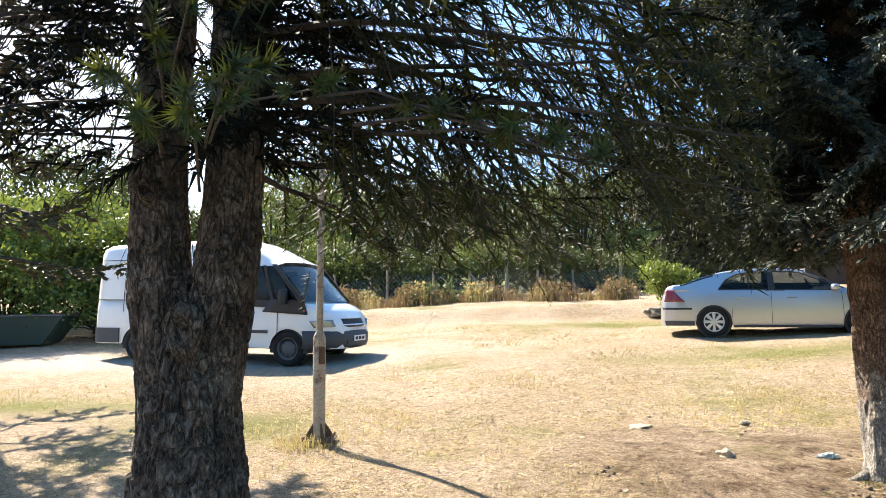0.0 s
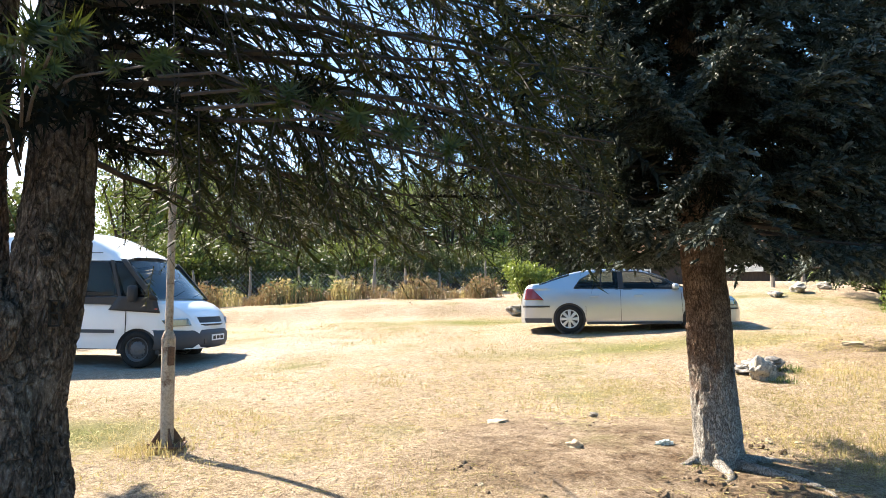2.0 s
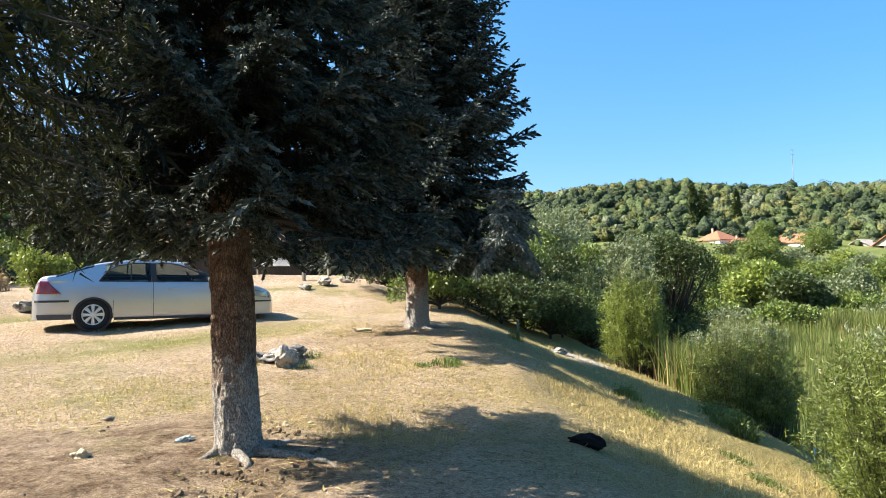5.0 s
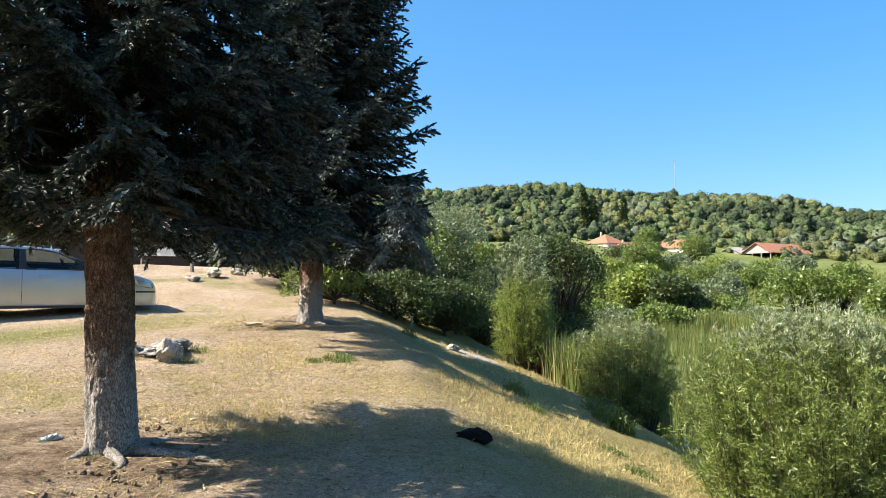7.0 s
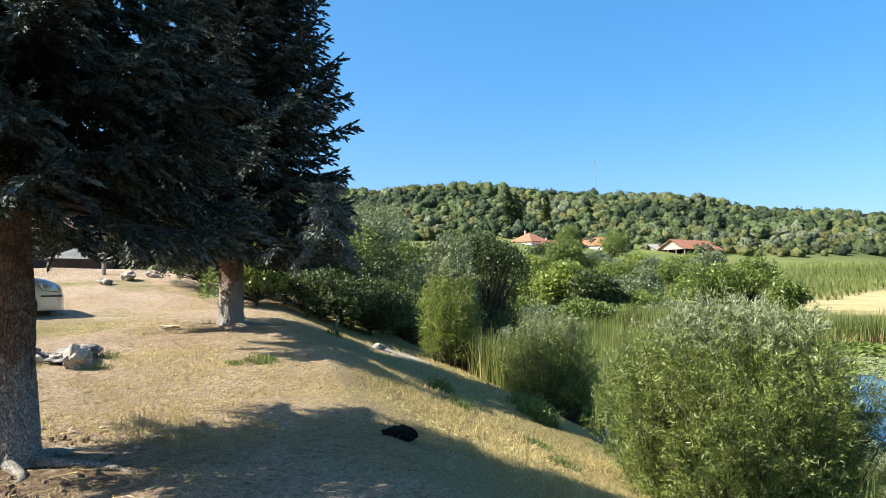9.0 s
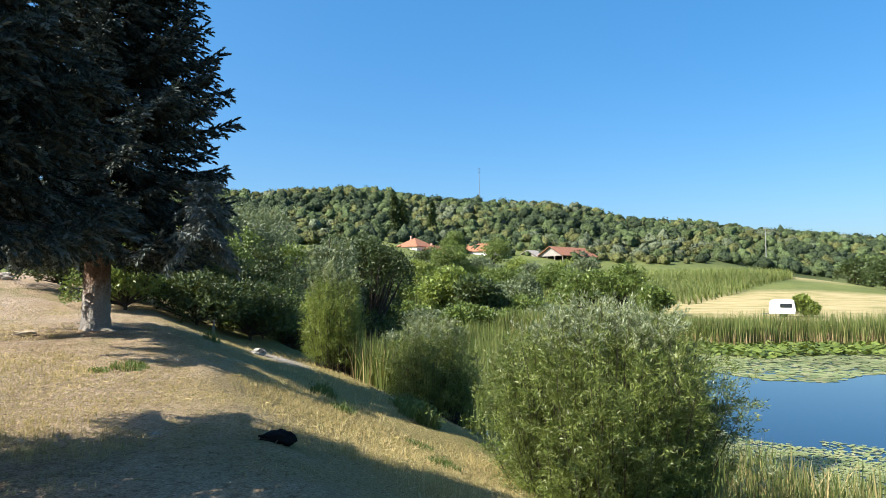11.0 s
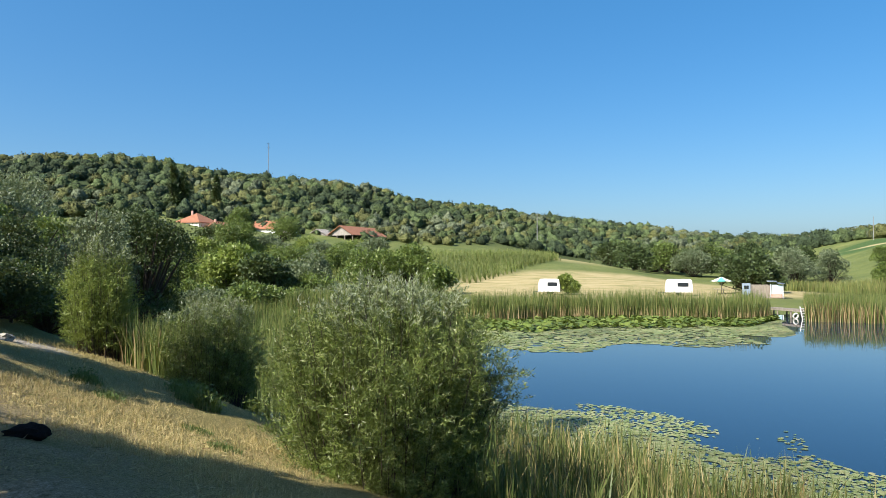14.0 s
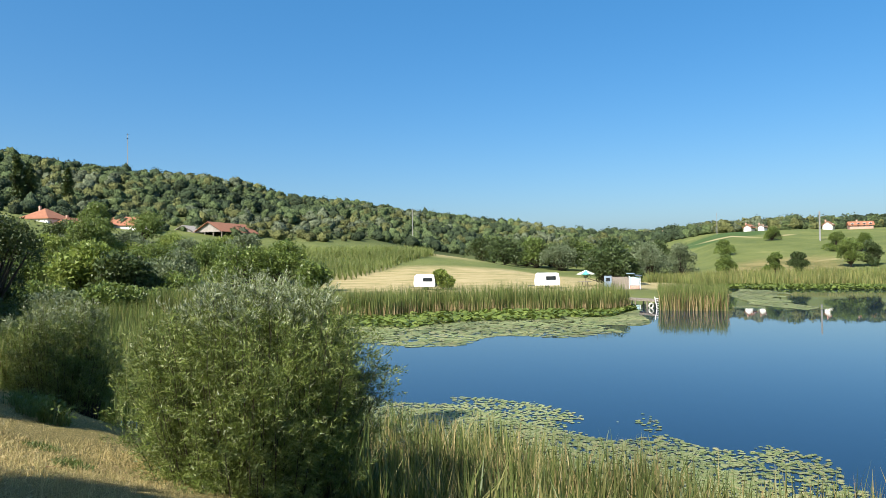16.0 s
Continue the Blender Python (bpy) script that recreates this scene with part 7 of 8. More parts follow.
        part("repeater", panel(((1.98, 1.04), (2.03, 1.04), (2.03, 1.07), (1.98, 1.07)), lambda x, z, s=s: side(x, z, s) * 1.03, .02, 2), M_REDLAMP, van)
        for h in hubs:
            wheel(van, h, s * .86, .335, .215, M_STEEL, s, 5)
            bm = bmesh.new()
            box(bm, h - .40, min(s * .5, s * .93), .25, h + .40, max(s * .5, s * .93), .74)
            part("wheel_well", bm, M_BLACK_PLASTIC, van)
        seat(van, .75, s * .48, .75)
    bm = bmesh.new()
    rings = []
    side_y = [-.985, -.975, -.95, -.90, -.82, -.70, -.5, -.25, 0, .25, .5, .70, .82, .90, .95, .975, .985]
    for y in side_y:
        x = float(np.interp(abs(y), [0, .25, .5, .70, .82, .90, .95, .975, .985], [2.66, 2.655, 2.62, 2.54, 2.44, 2.32, 2.18, 2.05, 1.96]))
        k = 1.02 + .01 * abs(y)
        rings.append([(x - .05, y * .97, .33), (x, y, .36), (x + .035, y * k, .44), (x + .03, y * k, .60), (x, y, .67), (x - .14, y * .92, .69)])
    part("front_bumper", skin(rings, False), M_GREY_PLASTIC, van, "dark grey plastic bumper", True)
    rings = []
    for q in np.linspace(-1, 1, 11):
        x = 2.645 - .10 * q * q
        rings.append([(x, .56 * q, .745), (x + .012, .56 * q, .765), (x - .055, .56 * q, .90), (x - .085, .56 * q, .915)])
    part("grille", skin(rings, False), M_BLACK_PLASTIC, van, "black grille")
    for z in (.775, .905):
        rings = []
        for q in np.linspace(-1, 1, 11):
            x = 2.645 - .10 * q * q - (.06 if z > .8 else 0)
            rings.append([(x, .56 * q, z), (x + .022, .56 * q, z + .008), (x + .004, .56 * q, z + .028)])
        part("grille_bar", skin(rings, False), M_WHITE_PAINT, van)
    plate_with_bars(van, pose(2.703, 0.02, .47))
    steering(van, 1.42, .48, 1.18)
    bm = bmesh.new()
    box(bm, 1.45, -.85, .75, 1.95, .85, 1.18, .1)
    part("dashboard", bm, M_INNER, van)
    bm = bmesh.new()
    box(bm, 1.68, -.5, 1.19, 1.85, -.2, 1.20)
    part("dash_paper", bm, M_SHEET, van, "white paper on the dashboard")
    for nm, a in (("door_lining", (.36, -.93, .45, 1.75, -.90, 1.21)), ("door_lining", (.36, .90, .45, 1.75, .93, 1.21)), ("head_lining", (.36, -.82, 1.925, 1.30, .82, 1.94))):
        bm = bmesh.new()
        box(bm, *a)
        part(nm, bm, M_INNER, van)
    bm = bmesh.new()
    box(bm, .30, -.92, .45, .34, .92, 2.05)
    part("bulkhead", bm, M_INNER, van)
    bm = bmesh.new()
    box(bm, -2.8, -.85, .32, 2.2, .85, .42)
    part("floor_pan", bm, M_INNER, van)
    for y0, y1 in ((-.75, .05), (.05, .8)):
        bm = bmesh.new()
        tube(bm, [(2.08, y0 + .1, 1.245), (2.03, (y0 + y1) / 2, 1.28), (1.95, y1, 1.36)], .008, 5)
        part("wiper", bm, M_BLACK_PLASTIC, van)
    bm = bmesh.new()
    tube(bm, [(2.655, -.42, .47), (2.67, -.42, .47)], .05, 16)
    part("tow_eye_cover", bm, M_BLACK_PLASTIC, van)


silver_car()
white_van()

# ---- things on the grass ----
M_RUST = surface("rusty_cream_pole_paint", (0.30, 0.24, 0.18), (0.46, 0.39, 0.31), (0.11, 0.05, 0.028), scale=7, fine=50, rough=0.8, relief=0.4, depth=0.004)
M_RUST_DARK = surface("rusted_iron", (0.06, 0.038, 0.028), (0.17, 0.10, 0.065), scale=9, fine=60, rough=0.9, relief=0.4, depth=0.004)
M_STONE = surface("pale_limestone", (0.14, 0.125, 0.105), (0.42, 0.385, 0.33), (0.065, 0.06, 0.052), scale=11, fine=55, rough=0.9, relief=0.6, depth=0.01)
M_ROCK = surface("dark_grey_rock", (0.05, 0.048, 0.044), (0.20, 0.19, 0.175), (0.36, 0.34, 0.31), scale=8, fine=45, rough=0.9, relief=0.7, depth=0.015)
M_STONE_TAN = surface("tan_stone", (0.34, 0.26, 0.17), (0.55, 0.45, 0.31), scale=9, fine=50, rough=0.92, relief=0.5)
M_OLDWOOD = surface("weathered_grey_wood", (0.10, 0.085, 0.07), (0.30, 0.26, 0.21), scale=5, fine=60, rough=0.9, relief=0.5, stretch=(1, 1, .2))
M_BLACK_LUMP = surface("rough_black", (0.004, 0.004, 0.004), (0.012, 0.011, 0.011), scale=9, fine=60, rough=0.95, relief=0.7, depth=0.02, spec=0.1)
M_PLASTIC = plain("crumpled_pale_plastic", (0.36, 0.44, 0.45), 0.3)
M_WIRE = plain("galvanised_wire", (0.32, 0.31, 0.29), 0.5, 0.8)


def rock(name, label, x, y, sx, sy, sz, seed, material, turn=0, sink=0.15, group="stones", lift=0.0, rough=0.42):
    r = np.random.default_rng(seed)
    bm = bmesh.new()
    bmesh.ops.create_icosphere(bm, subdivisions=4, radius=1)
    cuts = [(Vector(r.normal(size=3)).normalized(), r.uniform(.55, .85)) for _ in range(9)]
    for v in bm.verts:
        p = v.co.copy()
        for n, d in cuts:
            k = p.dot(n)
            if k > d:
                p -= n * (k - d) * .9
        p *= 1 + rough * noise.noise(p * 1.7 + Vector((seed, 0, 0))) + .10 * noise.noise(p * 5 + Vector((0, seed, 0)))
        v.co = Vector((p.x * sx, p.y * sy, p.z * sz))
    ob = part(name, bm, material, None, "", False)
    ob.matrix_basis = pose(x, y, ground_at(x, y) + sz * (1 - 2 * sink) * .8 + lift, 0, 0, turn)
    return tagged(ob, label, "stone", group)


rock("stone", "pale square stone on bare earth", 2.25, 5.60, .085, .07, .065, 3, M_STONE_TAN, 20, .12)
rock("stone", "flat pale stone lying on dry grass", 1.83, 6.62, .13, .07, .04, 4, M_STONE_TAN, 10, .1)
rock("stone", "small stone half buried in earth", 2.9, 6.75, .05, .04, .03, 5, M_STONE)
for k, (x, y, a, b, c, l, mt) in enumerate(((5.58, 7.80, .16, .14, .19, 0, M_STONE), (5.80, 8.22, .27, .19, .065, .10, M_ROCK), (5.74, 8.30, .25, .2, .07, 0, M_ROCK), (5.40, 8.62, .26, .17, .10, 0, M_STONE_TAN), (6.08, 8.28, .17, .14, .08, .06, M_ROCK), (5.66, 8.86, .27, .16, .07, .06, M_STONE), (5.72, 8.80, .22, .15, .06, 0, M_ROCK), (5.30, 8.45, .12, .09, .06, 0, M_STONE_TAN))):
    rock("rock", "weathered limestone rock in a small heap", x, y, a, b, c, 30 + k, mt, 40 * k, .15, "rock heap", l, .38)
rock("stone", "flat stone lying near a spruce", 8.35, 9.45, .2, .12, .04, 51, M_STONE_TAN)
for k, (x, y, a) in enumerate(((13.1, 8.42, .22), (13.4, 8.5, .12), (12.7, 17.0, .25), (13.6, 17.3, .3), (6.2, 27.6, .42), (5.6, 27.3, .25), (6.2, 20.2, .35), (6.9, 20.5, .28), (14.6, 17.4, .25))):
    rock("boulder", "pale boulder by the grassy edge", x, y, a, a * .8, a * .5, 60 + k, M_STONE, 35 * k, .15, "boulders")
# small stones scattered on the earth
for k in range(34):
    x, y = rng.uniform(1.2, 4.6), rng.uniform(4.2, 7.6)
    rock("pebble", "small pebble on bare dry earth", x, y, *(rng.uniform(.012, .03) * np.array([1.2, 1, .7])), 200 + k, M_STONE_TAN, rng.uniform(0, 180), .1, "pebbles")


def hollow_lump(x, y, a, seed):
    bm = bmesh.new()
    bmesh.ops.create_icosphere(bm, subdivisions=3, radius=1)
    for v in bm.verts:
        p = v.co * (1 + .35 * noise.noise(v.co * 3 + Vector((seed, 0, 0))))
        v.co = Vector((p.x * a, p.y * a * .7, p.z * a * .35))
    ob = part("earth_clod", bm, M_SOIL, None, "", True)
    ob.matrix_basis = pose(x, y, ground_at(x, y) - a * .05, 0, 0, seed * 50)
    tagged(ob, "dark clod of dry earth on bare ground", "earth", "clods")


M_SOIL = surface("dry_soil", (0.055, 0.038, 0.025), (0.19, 0.13, 0.085), scale=14, fine=70, rough=0.97, relief=0.8, depth=0.02)
for k, (x, y, a) in enumerate(((2.08, 5.86, .11), (2.0, 5.78, .07), (2.2, 6.3, .06), (2.45, 6.5, .07), (2.62, 6.55, .05), (2.55, 5.35, .06), (2.5, 5.2, .07), (2.65, 6.05, .05), (1.7, 5.9, .05), (1.62, 5.6, .06), (2.9, 5.9, .05))):
    hollow_lump(x, y, a, k + 1)


def bottle():
    bm = bmesh.new()
    bmesh.ops.create_icosphere(bm, subdivisions=4, radius=1)
    for v in bm.verts:
        p = v.co * (1 + .45 * noise.noise(v.co * 3.1) + .2 * noise.noise(v.co * 8))
        v.co = Vector((p.x * .085, p.y * .05, p.z * .035))
    ob = part("plastic_bag", bm, M_PLASTIC)
    ob.matrix_basis = pose(3.02, 5.53, ground_at(3.02, 5.53) + .03, 0, 0, 20)
    tagged(ob, "crumpled pale blue plastic bag beside a trunk", "litter")


bottle()


# a shapeless black lump; what kind of thing it is stays unknown
def place_black_lump():
    x, y = 5.53, 3.25
    bm = bmesh.new()
    bmesh.ops.create_icosphere(bm, subdivisions=4, radius=1)
    for v in bm.verts:
        p = v.co.copy()
        p *= 1 + .30 * noise.noise(p * 2.2 + Vector((4, 0, 0))) + .10 * noise.noise(p * 7)
        p.z *= 1 + .25 * p.x
        v.co = Vector((p.x * .150, p.y * .085, p.z * .068))
    ob = part("black_lump", bm, M_BLACK_LUMP, None, "", True)
    ob.matrix_basis = pose(x, y, ground_at(x, y) + .05, 0, 6, -57)
    tagged(ob, "black lump lying in dry grass", "log")


place_black_lump()


def lamp_pole():
    x, y = -1.17, 6.48
    z = ground_at(x, y)
    root = empty("lamp_post", pose(x, y, z), "rusty cream steel lamp post bolted to a plate", "lamp post")
    bm = bmesh.new()
    tube(bm, [(0, 0, .02), (0, 0, .90), (0, 0, .93), (0, 0, .97), (0, 0, 1.0)], [.058, .058, .060, .048, .034], 24)
    part("lower_tube", bm, M_RUST, root, "thick lower tube with flaking paint")
    bm = bmesh.new()
    tube(bm, [(0, 0, .98), (0.01, 0, 2.5), (.02, 0, 5.2)], [.034, .032, .028], 20)
    part("upper_tube", bm, M_RUST, root)
    bm = bmesh.new()
    box(bm, -.15, -.15, 0, .15, .15, .018, .004)
    part("base_plate", bm, M_RUST_DARK, root)
    for k in range(4):
        bm = bmesh.new()
        v = [bm.verts.new(p) for p in ((.045, -.006, .018), (.145, -.006, .018), (.145, -.006, .03), (.05, -.006, .17), (.045, .006, .018), (.145, .006, .018), (.145, .006, .03), (.05, .006, .17))]
        for q in ((0, 1, 2, 3), (7, 6, 5, 4), (1, 5, 6, 2), (2, 6, 7, 3), (0, 3, 7, 4), (0, 4, 5, 1)):
            bm.faces.new([v[i] for i in q])
        part("gusset", bm, M_RUST_DARK, root).matrix_basis = Matrix.Rotation(math.pi / 2 * k + .5, 4, 'Z')
        bm = bmesh.new()
        tube(bm, [(.125, .125, 0), (.125, .125, .05)], .011, 6)
        part("bolt", bm, M_RUST_DARK, root).matrix_basis = Matrix.Rotation(math.pi / 2 * k, 4, 'Z')
    bm = bmesh.new()
    box(bm, .05, -.03, .70, .066, .03, .86, .004)
    part("hatch", bm, M_RUST_DARK, root, "small rusty service hatch").matrix_basis = Matrix.Rotation(-1.0, 4, 'Z')
    bm = bmesh.new()
    tube(bm, [(.02, 0, 5.15), (.15, -.1, 5.35), (.5, -.4, 5.4)], .024, 10)
    box(bm, .35, -.55, 5.33, .75, -.33, 5.42, .03)
    part("lamp_head", bm, M_RUST_DARK, root)


lamp_pole()


# ---- fence along the back ----
def wire_fence():
    root = empty("fence", pose(0, 0, 0), "old wire mesh fence on crooked wooden posts", "fence")
    line = [(-9.5, 25.9), (-6.5, 26.2), (-4.2, 26.4), (-2.2, 26.6), (-.4, 26.9), (1.0, 27.1), (2.55, 27.4), (3.9, 28.6), (5.6, 29.6), (7.8, 30.4), (10.5, 31.0), (13.5, 31.6)]
    tops = []
    for k, (x, y) in enumerate(line):
        z = ground_at(x, y)
        h = 1.25 + .25 * math.sin(k * 2.3)
        dx, dy = .12 * math.sin(k * 3.1), .06 * math.cos(k * 1.7)
        bm = bmesh.new()
        tube(bm, [(x, y, z - .2), (x + dx * .5, y + dy, z + h * .5), (x + dx, y + dy, z + h)], [.055, .05, .042], 8)
        part("post", bm, M_OLDWOOD, root)
        tops.append((Vector((x, y, z)), Vector((x + dx, y + dy, z + h))))
    for a, b in ((5, (.95, .2, 1.1)), (6, (-.15, .1, 1.5)), (2, (.2, .1, 1.3))):
        x, y = line[a]
        z = ground_at(x, y)
        bm = bmesh.new()
        tube(bm, [(x + b[0], y - .15, z - .1), (x, y - .05, z + b[2])], [.045, .04], 8)
        part("brace", bm, M_OLDWOOD, root)
    for (a0, a1), (b0, b1) in zip(tops, tops[1:]):
        bm = bmesh.new()
        n = max(4, int((b0 - a0).length / .16))
        for i in range(-6, n):
            for sgn in (0, 1):
                u0, u1 = i / n, (i + 6) / n
                if sgn:
                    u0, u1 = u1, u0
                v0, v1 = 0.05, .85
                if u0 < 0:
                    v0 += (v1 - v0) * (0 - u0) / (u1 - u0)
                    u0 = 0
                if u1 < 0:
                    v1 = v0 + (v1 - v0) * (u0) / (u0 - u1)
                    u1 = 0
                if u0 > 1:
                    v0 += (v1 - v0) * (u0 - 1) / (u0 - u1)
                    u0 = 1
                if u1 > 1:
                    v1 = v0 + (v1 - v0) * (1 - u0) / (u1 - u0)
                    u1 = 1
                p = (a0.lerp(b0, u0)).lerp(a1.lerp(b1, u0), v0)
                q = (a0.lerp(b0, u1)).lerp(a1.lerp(b1, u1), v1)
                if (q - p).length > .05:
                    tube(bm, [p, q], .004, 3, False)
        part("wire_mesh", bm, M_WIRE, root, "sagging wire mesh")


wire_fence()


# ---- buildings ----
def tiles_material(name, a, b):
    m, nt, n, l, bs = nodes_of(name)
    col = ramp(nt, noise_node(nt, 1.2, 8, .7), [(.3, a), (.7, b)])
    l.new(mixed(nt, .4, col, ramp(nt, noise_node(nt, 9, 6, .7), [(.3, tuple(.5 * c for c in a)), (.7, b)])), bs.inputs["Base Color"])
    bs.inputs["Roughness"].default_value = .9
    return m


M_TILES = tiles_material("orange_roof_tiles", (0.22, 0.085, 0.045), (0.38, 0.17, 0.095))
M_TILES_OLD = tiles_material("faded_roof_tiles", (0.20, 0.12, 0.08), (0.33, 0.21, 0.15))
M_RENDER = surface("white_house_render", (0.62, 0.60, 0.56), (0.82, 0.81, 0.78), scale=.8, fine=8, rough=.9, relief=.1)
M_PINK = surface("bare_brick_wall", (0.36, 0.20, 0.15), (0.52, 0.34, 0.27), scale=1, fine=9, rough=.9, relief=.2)
M_GREYBOARD = surface("grey_barn_boards", (0.16, 0.145, 0.13), (0.36, 0.33, 0.30), scale=.8, fine=10, rough=.9, relief=.2, stretch=(1, 1, .2))
M_DARKPANE = plain("dark_window_pane", (0.02, 0.025, 0.03), .1)
M_CARAVAN = plain("white_caravan_panel", (0.80, 0.80, 0.79), .4, grime=.2)
M_TEAL = plain("teal_canvas", (0.10, 0.42, 0.42), .8)
M_CREAM = plain("cream_canvas", (0.68, 0.66, 0.58), .8)
M_TARP = surface("blue_grey_tarp", (0.18, 0.24, 0.32), (0.48, 0.54, 0.60), (0.70, 0.72, 0.72), scale=1.6, fine=14, rough=.6, relief=.3)


def gable_roof(bm, x0, x1, y0, y1, z0, z1, over=.4, hip=0.0, thick=.18):
    """A roof with its ridge along y; hip: how far the ridge's ends draw in."""
    xm = (x0 + x1) / 2
    lo = [(x0 - over, y0 - over, z0), (x1 + over, y0 - over, z0), (x1 + over, y1 + over, z0), (x0 - over, y1 + over, z0)]
    rg = [(xm, y0 - over + hip, z1), (xm, y1 + over - hip, z1)]
    for dz, flip in ((0, False), (-thick, True)):
        v = [bm.verts.new((p[0], p[1], p[2] + dz)) for p in lo + rg]
        for q in ((0, 4, 5, 3), (1, 2, 5, 4)) + (((0, 1, 4), (2, 3, 5)) if hip else ()):
            bm.faces.new([v[i] for i in (q[::-1] if flip else q)])
    bmesh.ops.bridge_loops(bm, edges=[e for e in bm.edges if e.is_boundary])
    bmesh.ops.recalc_face_normals(bm, faces=bm.faces[:])
    return bm


def house(label, x, y, turn, wx, wy, wall, rise, wall_mat, roof_mat, hip=0.0, rows=1, z=None, windows=3, group="village houses"):
    root = empty("house", pose(x, y, ground_at(x, y) if z is None else z, 0, 0, turn), label, "house", group)
    bm = bmesh.new()
    box(bm, -wx / 2, -wy / 2, -2.5, wx / 2, wy / 2, wall)
    part("wall", bm, wall_mat, root)
    if not hip:
        for s in (-1, 1):
            bm = bmesh.new()
            v = [bm.verts.new((px, s * (wy / 2 - d), pz)) for d in (0, .25) for px, pz in ((-wx / 2, wall), (wx / 2, wall), (0, wall + rise))]
            for q in ((0, 1, 2), (5, 4, 3), (0, 3, 4, 1), (1, 4, 5, 2), (2, 5, 3, 0)):
                bm.faces.new([v[i] for i in q])
            bmesh.ops.recalc_face_normals(bm, faces=bm.faces[:])
            part("gable", bm, wall_mat, root)
    bm = bmesh.new()
    gable_roof(bm, -wx / 2, wx / 2, -wy / 2, wy / 2, wall, wall + rise + .12, .45, hip)
    part("roof", bm, roof_mat, root)
    for k in range(windows):
        for r in range(rows):
            yy = -wy / 2 + wy * (k + .5) / windows
            bm = bmesh.new()
            box(bm, -wx / 2 - .04, yy - .5, .9 + 2.7 * r, -wx / 2 + .06, yy + .5, 2.2 + 2.7 * r)
            w = part("window", bm, M_RENDER, root)
            bm = bmesh.new()
            box(bm, -wx / 2 - .06, yy - .42, .98 + 2.7 * r, -wx / 2 - .03, yy + .42, 2.12 + 2.7 * r)
            part("pane", bm, M_DARKPANE, w)
    bm = bmesh.new()
    box(bm, .6, .8, wall + rise * .4, 1.1, 1.3, wall + rise + .8)
    part("chimney", bm, M_PINK, root)
    return root


house("white house with hipped orange tile roof", 207, 77, 70, 9, 9, 4.6, 2.9, M_RENDER, M_TILES, 4.6, 1, 10.6)
house("low house with orange tile roof behind trees", 204, 69, 70, 9, 10, 2.6, 2.9, M_PINK, M_TILES, 3.2, 1, 9.8)
house("house with faded orange roof among trees", 223, 60, -20, 7, 11, 3.2, 2.6, M_RENDER, M_TILES, 0, 1, 11.0)
house("small white house with pale gable end", 223, 54.5, 80, 6, 7, 3.0, 2.2, M_RENDER, M_TILES_OLD, 0, 1, 11.0)
house("small distant house with red roof", 258, -172, 30, 3.0, 3.4, 1.5, 1.2, M_RENDER, M_TILES, 0)
house("small distant white house", 255, -176, 30, 2.5, 2.8, 1.4, 1.0, M_RENDER, M_TILES_OLD, 0)
house("white farmhouse with red roof on the far hill", 241, -195, 40, 3.4, 4.2, 1.6, 1.4, M_RENDER, M_TILES, 0)
house("long red-roofed farm shed on the far hill", 234, -203, -30, 4, 8, 1.4, 1.4, M_PINK, M_TILES, 0, windows=4)
house("far white house between trees", 352, -184, 30, 4, 4, 2, 1.6, M_RENDER, M_TILES_OLD, 0)


def barn():
    """Two open timber sheds side by side, gables towards the lake."""
    root = empty("barn", pose(240, 38.5, 9.3, 0, 0, 62), "open timber barn with twin gables and tiled roof", "barn")
    for k, (x0, wx, depth, rise, mt) in enumerate(((0.6, 9, 8, 2.4, M_TILES_OLD), (-9.8, 10, 20, 3.3, M_TILES))):
        bm = bmesh.new()
        gable_roof(bm, x0, x0 + wx, -depth + 7, 7, 3.4, 3.4 + rise, .5)
        part("roof", bm, mt if k else M_GREYBOARD, root)
        bm = bmesh.new()
        v = [bm.verts.new((px, 6.6 + d, pz)) for d in (0, .15) for px, pz in ((x0, 3.3), (x0 + wx, 3.3), (x0 + wx / 2, 3.3 + rise))]
        for q in ((0, 1, 2), (5, 4, 3), (0, 3, 4, 1), (1, 4, 5, 2), (2, 5, 3, 0)):
            bm.faces.new([v[i] for i in q])
        bmesh.ops.recalc_face_normals(bm, faces=bm.faces[:])
        part("gable", bm, M_GREYBOARD, root)
        for px in np.linspace(x0 + .2, x0 + wx - .2, 4):
            bm = bmesh.new()
            box(bm, px - .14, 6.4, -1, px + .14, 6.7, 3.4)
            part("post", bm, M_OLDWOOD, root)
        bm = bmesh.new()
        box(bm, x0, 7 - depth, -1, x0 + wx, 7.2 - depth, 3.4)
        part("back_wall", bm, M_GREYBOARD, root)
    bm = bmesh.new()
    box(bm, -4.5, 6.3, -1.5, 9.5, 6.5, 1.0)
    part("front_boarding", bm, M_GREYBOARD, root)
    bm = bmesh.new()
    box(bm, 3.6, 4.5, 0, 6.5, 6.0, 1.9, .1)
    part("brick_stack", bm, M_PINK, root)


barn()


